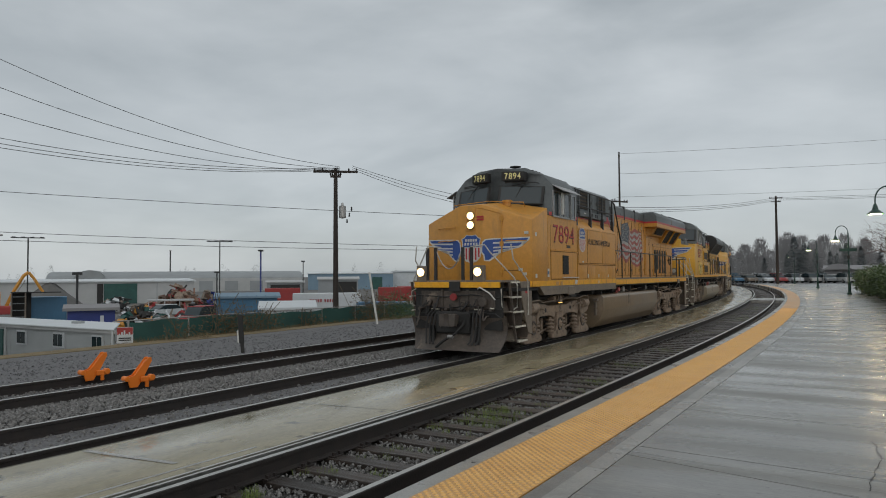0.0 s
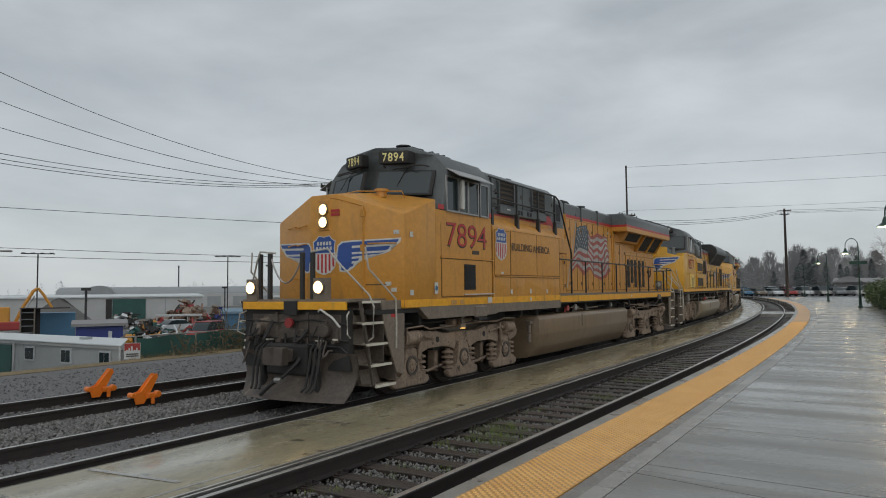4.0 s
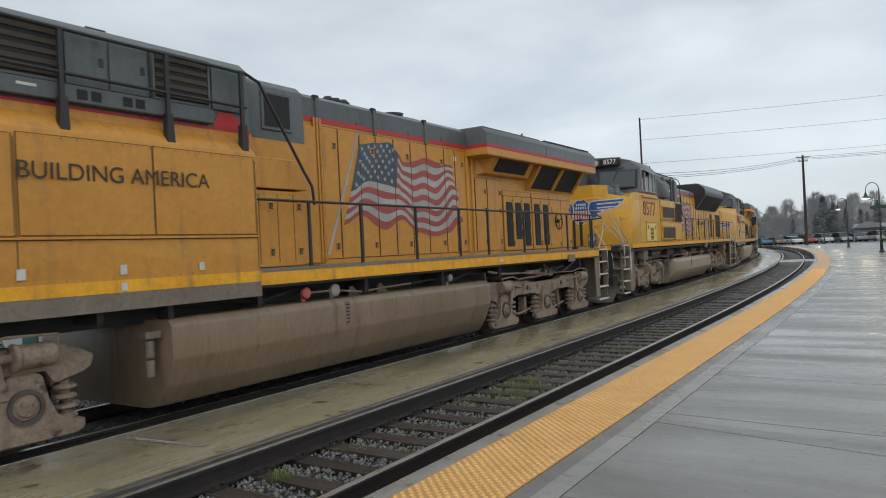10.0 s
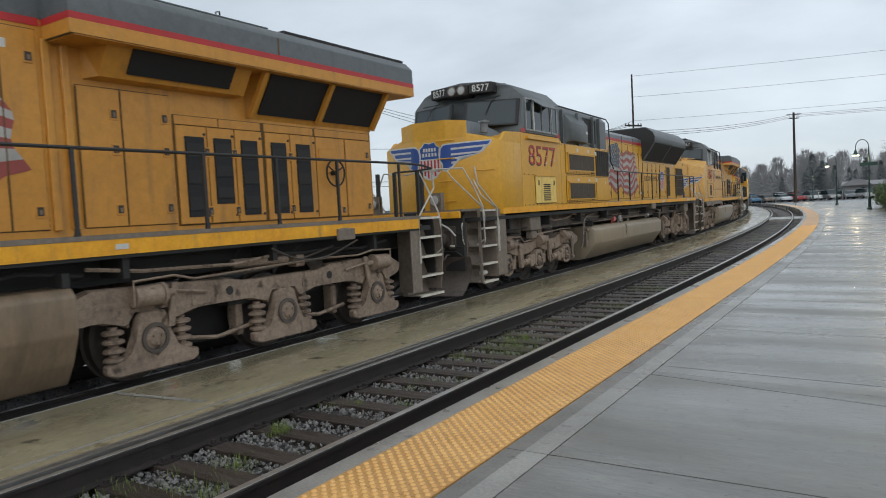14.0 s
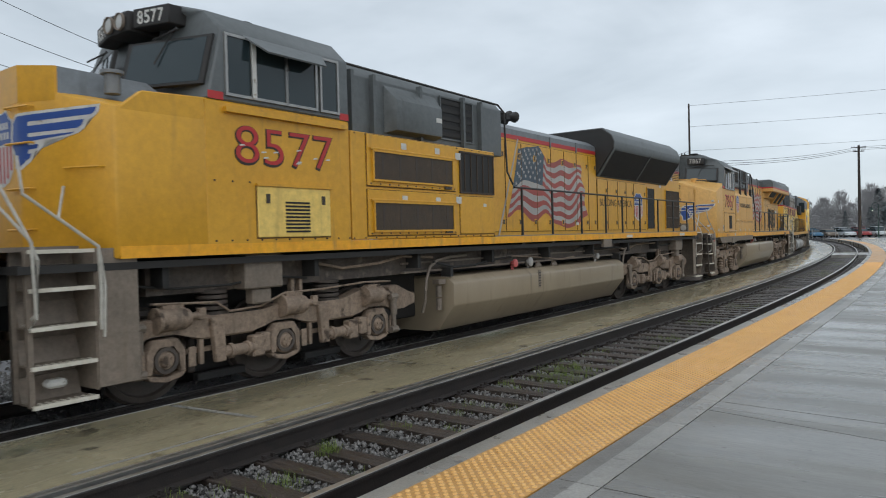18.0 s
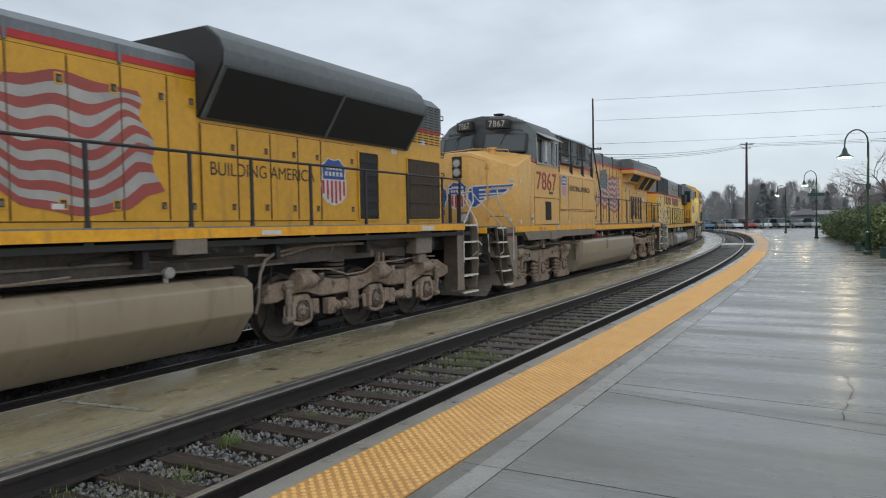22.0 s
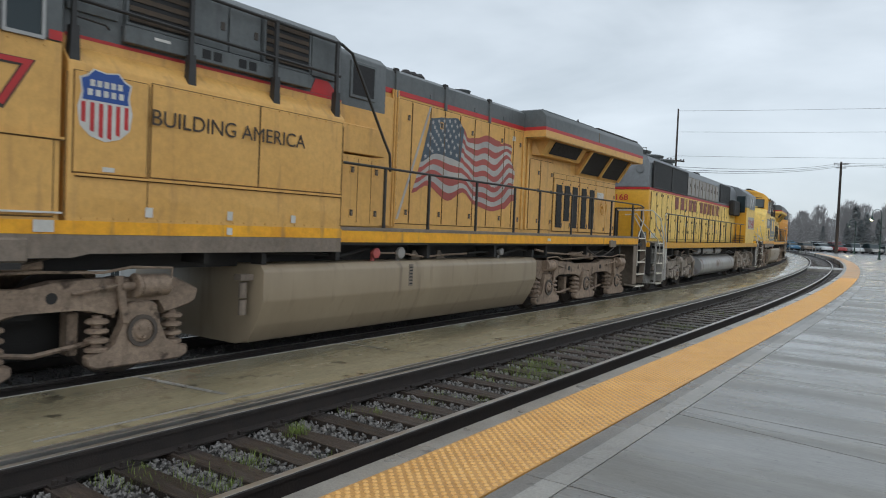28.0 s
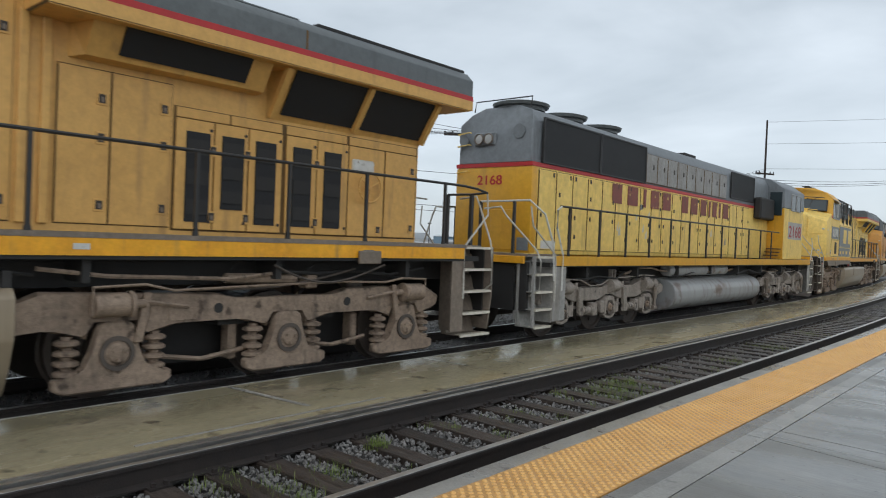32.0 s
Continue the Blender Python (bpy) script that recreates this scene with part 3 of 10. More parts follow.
def make_track(name, c, top, s0, s1, label):
    t = thing(name, label, "railway track", kind="structure")
    for side in (-1, 1):
        c1 = c + side * (0.7175 + 0.037)
        bm = bm_()
        ribbon(bm, s0, s1, rail_profile(c1, top), 1.5)
        rail = part("rail", bm, "rust", t)
        bm = bm_()
        ribbon(bm, s0, s1, [(c1 - 0.033, top + 0.001), (c1 + 0.033, top + 0.001), (c1 + 0.031, top + 0.003), (c1 - 0.031, top + 0.003)], 1.5)
        part("railhead", bm, "steel", rail, "polished running surface")
    return t


near_track = make_track("near_track", 0, Z_NEAR, -13.6, 140, "empty rusty track with timber sleepers beside the platform")
main_track = make_track("main_track", MAIN, Z_MAIN, -25, 220, "railway track under the train, with dark ballast")
far_track = make_track("far_track", FAR, Z_FAR, 5.5, 140, "rusty stub track that ends in the gravel")


def make_platform():
    # the body under the slabs, the kerb band, the tactile strip's bed and the pale edge
    bm = bm_()
    ribbon(bm, -14, 125, [(1.44, -0.7), (1.44, -0.05), (16.5, -0.05), (16.5, -0.7)], 2.5)
    solo("platform", bm, "asphalt", "low concrete station platform, wet from rain", "platform", kind="structure")
    bm = bm_()
    ribbon(bm, -14, 125, [(1.42, -0.4), (1.42, -0.004), (1.43, 0.0), (1.59, 0.0), (1.59, -0.4)], 2.0)
    solo("platform_edge", bm, "kerb", "grey concrete platform edge", "kerb", kind="structure")
    bm = bm_()
    ribbon(bm, -14, 125, [(-2.78, -0.8), (-2.78, Z_NEAR - 0.045), (-2.70, Z_NEAR - 0.01), (-1.02, Z_NEAR + 0.005), (-0.93, Z_NEAR - 0.03), (-0.93, -0.8)], 2.0)
    solo("median", bm, "median", "wet brown asphalt strip between the two tracks", "pavement", kind="structure")
    for lat in (-0.985, -0.895):
        bm = bm_()
        ribbon(bm, -12, 60, [(lat - 0.018, Z_NEAR - 0.12), (lat - 0.018, Z_NEAR + 0.004), (lat + 0.018, Z_NEAR + 0.004), (lat + 0.018, Z_NEAR - 0.12)], 2.0)
        solo("guard_rail", bm, "steel", "worn steel guard strip beside the rail", "guard rail", kind="structure")
    bm = bm_()
    ribbon(bm, -14, 125, [(-0.9, -0.8), (-0.9, Z_NEAR - 0.26), (1.42, Z_NEAR - 0.26), (1.42, -0.8)], 2.5)
    solo("near_trackbed", bm, "bed", "dark ballast bed between the rails", "ballast", kind="structure")
    bm = bm_()
    ribbon(bm, -26, 200, [(-6.4, -0.8), (-6.4, Z_MAIN - 0.16), (-5.4, Z_MAIN - 0.20), (-2.85, Z_MAIN - 0.20), (-2.76, Z_MAIN - 0.18), (-2.76, -0.8)], 2.5)
    solo("main_trackbed", bm, "bed", "dark ballast bed of the main track", "ballast", kind="structure")


make_ground()
make_platform()
# ---------------------------------------------------------------- the train
SIDE = Matrix(((0, 0, 1, 0), (1, 0, 0, 0), (0, 1, 0, 0), (0, 0, 0, 1)))      # lettering on a side that faces +x
FRONT = Matrix(((1, 0, 0, 0), (0, 0, -1, 0), (0, 1, 0, 0), (0, 0, 0, 1)))    # lettering on an end that faces -y
TRAIN = []


def loft(bm, a, b, caps=True):
    va, vb = [bm.verts.new(p) for p in a], [bm.verts.new(p) for p in b]
    n = len(a)
    for i in range(n):
        j = (i + 1) % n
        bm.faces.new((va[i], va[j], vb[j], vb[i]))
    if caps:
        bm.faces.new(va[::-1])
        bm.faces.new(vb)
    return bm


def sidepoly(bm, pts, x, thick=0.006):
    """A flat shape on the side, from (y, z) points."""
    return prism(bm, pts, "x", x, x + thick)


def rect(y0, y1, z0, z1):
    return [(y0, z0), (y1, z0), (y1, z1), (y0, z1)]


WHEEL = None


def wheelset(parent, y, r):
    global WHEEL
    if WHEEL is None:
        bm = bm_()
        for s in (-1, 1):
            lathe(bm, [(s * 0.66, 0.09), (s * 0.675, r + 0.025), (s * 0.70, r + 0.03), (s * 0.715, r + 0.003), (s * 0.83, r - 0.004), (s * 0.84, r - 0.07), (s * 0.79, r - 0.09),
                       (s * 0.76, 0.26), (s * 0.80, 0.16), (s * 0.85, 0.15), (s * 0.85, 0.02)], seg=28)
            for k in range(5):
                cyl(bm, (s * 0.775, 0.33 * math.cos(k * 1.2566), 0.33 * math.sin(k * 1.2566)), 0.035, 0.03, "x", 8)
        cyl(bm, (0, 0, 0), 0.09, 1.4, "x", 12)
        WHEEL = done(bm, "wheelset", "wheeld")
    ob = new("wheelset", WHEEL)
    ob.parent = parent
    ob.location = (0, y, r)
    return (ob, y, r)


def spring(parent, x, y, z0, z1, r=0.10):
    bm = bm_()
    n = 4
    prof = [(z0, 0.03)]
    for k in range(n):
        w = (z1 - z0) / n
        prof += [(z0 + k * w + 0.002, r * 0.80), (z0 + k * w + w * 0.15, r), (z0 + k * w + w * 0.42, r), (z0 + k * w + w * 0.58, r * 0.80), (z0 + k * w + w * 0.62, r * 0.45), (z0 + (k + 1) * w - 0.002, r * 0.45)]
    prof.append((z1, 0.03))
    lathe(bm, prof, (x, y, 0), "z", 12)
    return part("spring", bm, "dirt", parent)


def bearing(parent, x, y, z, r=0.17):
    part("bearing_ring", lathe(bm_(), [(0, r + 0.03), (0.03, r + 0.03), (0.03, r * 0.9), (0.0, r * 0.88)], (x, y, z), "x", 20), "wheeld", parent)
    bm = lathe(bm_(), [(0.0, r * 0.86), (0.015, r * 0.86), (0.018, r * 0.72), (0.02, r * 0.72), (0.045, r * 0.6), (0.055, r * 0.3), (0.055, 0.01)], (x, y, z), "x", 18)
    cap = part("axle_cover", bm, "dirt", parent)
    for k in range(3):
        a = k * math.tau / 3 + 0.4
        part("bolt", cyl(bm_(), (x + 0.06, y + r * 0.42 * math.cos(a), z + r * 0.42 * math.sin(a)), 0.022, 0.03, "x", 6), "dirt", cap)


def truck_ge(e, axles, flip):
    c, f = axles[1], -1 if flip else 1
    lo, hi = axles[0], axles[2]
    top = [(lo - 0.78, 0.98), (lo - 0.45, 1.16), (lo + 0.55, 1.17), (c - 1.0, 1.16), (c - 0.72, 1.06), (c + 0.72, 1.06), (c + 1.0, 1.16), (hi - 0.5, 1.17), (hi + 0.45, 1.16), (hi + 0.78, 1.0)]
    if flip:
        top = [(lo - 1.75, 0.98), (lo - 1.2, 1.0), (lo - 0.75, 1.22)] + top[2:]
    bot = []
    for y in axles[::-1]:
        bot += [(y + 0.74, 0.86), (y + 0.62, 0.80), (y + 0.34, 0.78), (y + 0.30, 0.70), (y + 0.25, 0.92), (y - 0.25, 0.92), (y - 0.30, 0.70), (y - 0.34, 0.78), (y - 0.62, 0.80), (y - 0.74, 0.86)]
    bot += [(lo - 1.75, 0.70)] if flip else []
    frame_ = None
    for s in (1, -1):
        q = part("truck_frame", bev(prism(bm_(), top + bot, "x", *sorted((s * 1.10, s * 1.26))), 0.025), "dirt", frame_ or e, "" if frame_ else "tan, dust-covered cast truck frame")
        frame_ = frame_ or q
    part("bolster", box(bm_(), -1.1, 1.1, c - 0.9, c + 0.9, 0.75, 1.0), "under", frame_)
    # Plain black box between the wheels keeps the truck's middle dark.
    part("motor_case", box(bm_(), -0.6, 0.6, lo + 0.3, hi - 0.3, 0.25, 0.8), "under", frame_)
    for y in axles:
        bm = prism(bm_(), [(y - 0.19, 0.86), (y - 0.10, 0.90), (y + 0.10, 0.90), (y + 0.19, 0.86), (y + 0.235, 0.62), (y + 0.30, 0.42), (y + 0.40, 0.35), (y + 0.62, 0.33), (y + 0.62, 0.22), (y + 0.52, 0.17), (y - 0.52, 0.17), (y - 0.62, 0.22), (y - 0.62, 0.33), (y - 0.40, 0.35), (y - 0.30, 0.42), (y - 0.235, 0.62)], "x", 1.16, 1.30)
        part("axle_box", bev(bm, 0.02), "dirt", frame_)
        bearing(frame_, 1.30, y, 0.56, 0.155)
        for d in (-0.48, 0.48):
            spring(frame_, 1.17, y + d * 0.96, 0.34, 0.76, 0.125)
    for y in (c - 1.0, c + 1.0):
        part("frame_hole", cyl(bm_(), (1.262, y, 0.98), 0.06, 0.012, "x", 14), "under", frame_)
        part("cast_pad", bev(box(bm_(), 1.26, 1.272, y - 0.62, y - 0.28, 0.86, 1.0), 0.004), "dirt", frame_)
        bm = tube(bm_(), [(1.0, y - 0.55, 0.42), (1.08, y - 0.1, 0.36), (1.08, y + 0.5, 0.44)], 0.03)
        part("brake_rod", bm, "dirt", frame_)
        part("brake_shoe", bev(box(bm_(), 0.82, 1.02, y + 0.3, y + 0.42, 0.3, 0.78), 0.02), "dirt", frame_)
    for y, k in ((lo - 0.1, 1), (hi + 0.1, -1)):
        bm = cyl(bm_(), (1.33, y, 1.08), 0.13, 0.36, "y", 18)
        cyl(bm, (1.33, y + k * 0.21, 1.08), 0.145, 0.05, "y", 18)
        cyl(bm, (1.33, y + k * 0.3, 1.08), 0.05, 0.16, "y", 10)
        part("brake_cylinder", bev(bm, 0.012), "dirt", frame_)
        part("brake_lever", bev(prism(bm_(), [(y + k * 0.36, 1.2), (y + k * 0.45, 1.2), (y + k * 0.36, 0.66), (y + k * 0.27, 0.66)], "x", 1.30, 1.345), 0.01), "dirt", frame_)
        part("push_rod", tube(bm_(), [(1.33, y + k * 0.38, 1.10), (1.30, y + k * 0.9, 1.02)], 0.022), "dirt", frame_)
    part("brake_pipe", tube(bm_(), [(1.40, lo - 0.3, 0.98), (1.40, lo - 0.3, 1.27), (1.39, lo + 0.25, 1.29), (1.33, lo + 0.6, 1.21), (1.30, c - 0.3, 1.24), (1.30, c + 0.9, 1.26), (1.33, hi - 0.5, 1.24), (1.40, hi - 0.2, 1.30), (1.40, hi + 0.3, 1.28), (1.40, hi + 0.3, 1.0)], 0.017), "dirt", frame_)
    part("damper", tube(bm_(), [(1.22, c + f * 0.9, 1.33), (1.24, c - f * 0.1, 1.31)], 0.065, 10), "dirt", frame_)
    part("damper_bracket", bev(box(bm_(), 1.1, 1.3, c - f * 0.35 - 0.09, c - f * 0.35 + 0.09, 1.18, 1.36), 0.02), "dirt", frame_)
    pts = [(1.28, c - 1.3, 1.20)] + [(1.29, c - 1.3 + 2.4 * k / 12, 1.22 + 0.22 * (k / 12) - 0.10 * math.sin(math.pi * k / 12)) for k in range(1, 13)]
    part("safety_chain", tube(bm_(), pts, 0.016, 5), "wheeld", frame_)


def truck_emd(e, axles, flip, metal="dirt"):
    c, f = axles[1], -1 if flip else 1
    a0, a2 = axles[0] - 0.80, axles[2] + 0.80
    top = [(a0, 0.90), (a0 + 0.12, 1.02), (axles[0] + 0.55, 1.05), (c - 1.15, 0.98), (c - 0.35, 0.98), (c - 0.15, 1.06), (c + 0.45, 1.02), (axles[2] - 0.75, 0.99), (axles[2] - 0.35, 1.14), (a2 - 0.22, 1.14), (a2 - 0.05, 1.02), (a2 + 0.22, 0.98), (a2 + 0.22, 0.80)]
    bot = [(a2 - 0.1, 0.74)]
    for y in axles[::-1]:
        bot += [(y + 0.50, 0.72), (y + 0.36, 0.80), (y + 0.16, 0.86), (y - 0.16, 0.86), (y - 0.36, 0.80), (y - 0.50, 0.72)]
    bot += [(a0, 0.72)]
    frame_ = None
    for s in (1, -1):
        q = part("truck_frame", bev(prism(bm_(), top + bot, "x", *sorted((s * 1.06, s * 1.24))), 0.025), metal, frame_ or e, "" if frame_ else "tan, dust-covered fabricated truck frame")
        frame_ = frame_ or q
    part("bolster", box(bm_(), -1.1, 1.1, c - 0.8, c + 0.8, 0.78, 1.0), "under", frame_)
    for k, y in enumerate(axles):
        # a horseshoe round the bearing, a tie plate below it and a fixing block
        arch = [(y - 0.25, 0.40), (y - 0.25, 0.66), (y - 0.15, 0.80), (y + 0.15, 0.80), (y + 0.25, 0.66), (y + 0.25, 0.40), (y + 0.175, 0.40), (y + 0.175, 0.62), (y + 0.10, 0.72), (y - 0.10, 0.72), (y - 0.175, 0.62), (y - 0.175, 0.40)]
        part("axle_horseshoe", bev(prism(bm_(), arch, "x", 1.12, 1.29), 0.012), metal, frame_)
        part("axle_box", bev(cyl(bm_(), (1.16, y, 0.55), 0.175, 0.2, "x", 20), 0.015), metal, frame_)
        bearing(frame_, 1.26, y, 0.55, 0.125)
        tie = [(y - 0.27, 0.40), (y - 0.20, 0.33), (y, 0.29), (y + 0.20, 0.33), (y + 0.27, 0.40), (y + 0.20, 0.40), (y, 0.345), (y - 0.20, 0.40)]
        part("tie_plate", bev(prism(bm_(), tie, "x", 1.14, 1.28), 0.008), metal, frame_)
        part("stop_block", bev(box(bm_(), 1.14, 1.29, y - f * 0.34 - 0.085, y - f * 0.34 + 0.085, 0.44, 0.70), 0.02), metal, frame_)
        part("wear_plate", bev(box(bm_(), 1.24, 1.262, y + f * 0.36 - 0.05, y + f * 0.36 + 0.05, 0.42, 0.66), 0.006), metal, frame_)
        if k != (0 if flip else 2):
            leg = y + f * 0.76
            part("frame_leg", bev(prism(bm_(), [(leg - 0.15, 0.98), (leg + 0.05, 0.98), (leg + 0.07, 0.42), (leg - 0.09, 0.42)] if f > 0 else [(leg + 0.15, 0.98), (leg - 0.05, 0.98), (leg - 0.07, 0.42), (leg + 0.09, 0.42)], "x", 1.22, 1.30), 0.015), metal, frame_)
            bm = cyl(bm_(), (1.24, leg + f * 0.30, 0.53), 0.075, 0.50, "y", 14)
            cyl(bm, (1.24, leg + f * 0.16, 0.53), 0.10, 0.06, "y", 14)
            cyl(bm, (1.24, leg + f * 0.42, 0.53), 0.095, 0.05, "y", 14)
            part("traction_rod", bev(bm, 0.008), metal, frame_)
            part("rod_anchor", bev(box(bm_(), 1.14, 1.30, leg + f * 0.58 - 0.10, leg + f * 0.58 + 0.10, 0.40, 0.68), 0.02), metal, frame_)
            part("frame_web", bev(box(bm_(), 1.16, 1.22, y + f * 0.52 - 0.03, y + f * 0.52 + 0.03, 0.42, 0.82), 0.006), metal, frame_)
            part("tie_bar", box(bm_(), 1.10, 1.16, *sorted((y + f * 0.2, leg)), 0.56, 0.62), metal, frame_)
            part("brake_beam", bev(box(bm_(), 0.86, 0.98, *sorted((y + f * 0.62, y + f * 1.35)), 0.16, 0.26), 0.01), "under", frame_)
            part("brake_shoe", bev(box(bm_(), 0.72, 0.86, y + f * 0.62 - 0.05, y + f * 0.62 + 0.05, 0.26, 0.72), 0.02), "wheeld", frame_)
    for y in (axles[0] + 0.08, c + 0.14, axles[2] - 0.1):
        bm = cyl(bm_(), (1.27, y, 1.02), 0.135, 0.34, "y", 18)
        cyl(bm, (1.27, y - 0.19, 1.02), 0.155, 0.05, "y", 18)
        cyl(bm, (1.27, y + 0.20, 1.02), 0.11, 0.06, "y", 16)
        cyl(bm, (1.27, y + 0.34, 1.03), 0.045, 0.24, "y", 10)
        box(bm, 1.18, 1.30, y - 0.12, y + 0.16, 1.13, 1.19)
        box(bm, 1.24, 1.31, y + 0.36, y + 0.46, 0.98, 1.12)
        part("brake_cylinder", bev(bm, 0.008), metal, frame_)
    for y in (axles[0] - 0.36, axles[2] + 0.36):
        bm = cyl(bm_(), (1.31, y, 0.80), 0.055, 0.26, "z", 12)
        cyl(bm, (1.31, y, 0.58), 0.035, 0.26, "z", 10)
        for z in (0.96, 0.43):
            cyl(bm, (1.30, y, z), 0.055, 0.16, "y", 10)
            box(bm, 1.2, 1.33, y - 0.03, y + 0.03, z - 0.04, z + 0.04)
        part("damper", bm, "skirt", frame_)
    for y in (c - 1.0, c + 1.0):
        bm = bm_()
        for k in range(5):
            lathe(bm, [(1.0 + 0.068 * k, 0.10), (1.0 + 0.068 * k, 0.20), (1.045 + 0.068 * k, 0.205), (1.048 + 0.068 * k, 0.10)], (1.04, y, 0), "z", 16)
        part("rubber_mount", bm, "wheeld", frame_, "dark ribbed rubber suspension mount")
    for y in (c - 0.1, c + 0.05):
        part("pivot_bracket", bev(box(bm_(), 1.1, 1.2, y + 0.3, y + 0.36, 1.0, 1.38), 0.01), metal, frame_)
    tp = [(1.29, axles[0] - 0.2, 1.22), (1.29, axles[0] + 0.7, 1.17), (1.28, c - 0.9, 1.04), (1.27, c - 0.4, 1.06), (1.28, c, 1.20), (1.28, c + 0.7, 1.20), (1.28, axles[2] - 0.3, 1.24), (1.30, axles[2] + 0.3, 1.22)]
    part("brake_pipe", tube(bm_(), tp, 0.016), metal, frame_)
    part("sand_hose", tube(bm_(), [(1.2, axles[0] - 0.62, 1.3), (1.22, axles[0] - 0.66, 0.9), (1.1, axles[0] - 0.62, 0.5), (0.9, axles[0] - 0.58, 0.22)], 0.022), "under", frame_)


def underframe(e, L, z=1.62):
    bm = box(bm_(), -0.95, 0.95, 0.75, L - 0.75, z - 0.38, z)
    box(bm, -1.48, 1.48, 0.9, L - 0.9, z - 0.06, z + 0.02)
    part("underframe", bm, "under", e)
    for y in stations(2.5, L - 2.5, 2.3):
        part("cross_bearer", box(bm_(), 0.95, 1.40, y - 0.04, y + 0.04, z - 0.30, z - 0.06), "under", e)
    rng = random.Random(int(L * 10))
    for k in range(7):
        y = 2.0 + k * (L - 4) / 7
        zz = z - 0.16 - rng.random() * 0.14
        pts = [(1.2 + rng.random() * 0.15, y + j * (L - 4) / 28, zz + (rng.random() - 0.5) * 0.16) for j in range(5)]
        part("air_pipe", tube(bm_(), pts, 0.014 + rng.random() * 0.014), "dirt" if k % 2 else "under", e)


def coupler(e, L):
    for y, f in ((0.0, 1), (L, -1)):
        bm = box(bm_(), -0.14, 0.14, *sorted((y + f * 0.18, y + f * 0.95)), 0.76, 0.98)
        prism(bm, [(-0.2, y + f * 0.22), (0.2, y + f * 0.22), (0.24, y + f * 0.02), (0.10, y - f * 0.03), (0.03, y + f * 0.09), (-0.1, y + f * 0.1), (-0.2, y)], "z", 0.72, 1.02)
        part("coupler", bev(bm, 0.015), "wheeld", e)


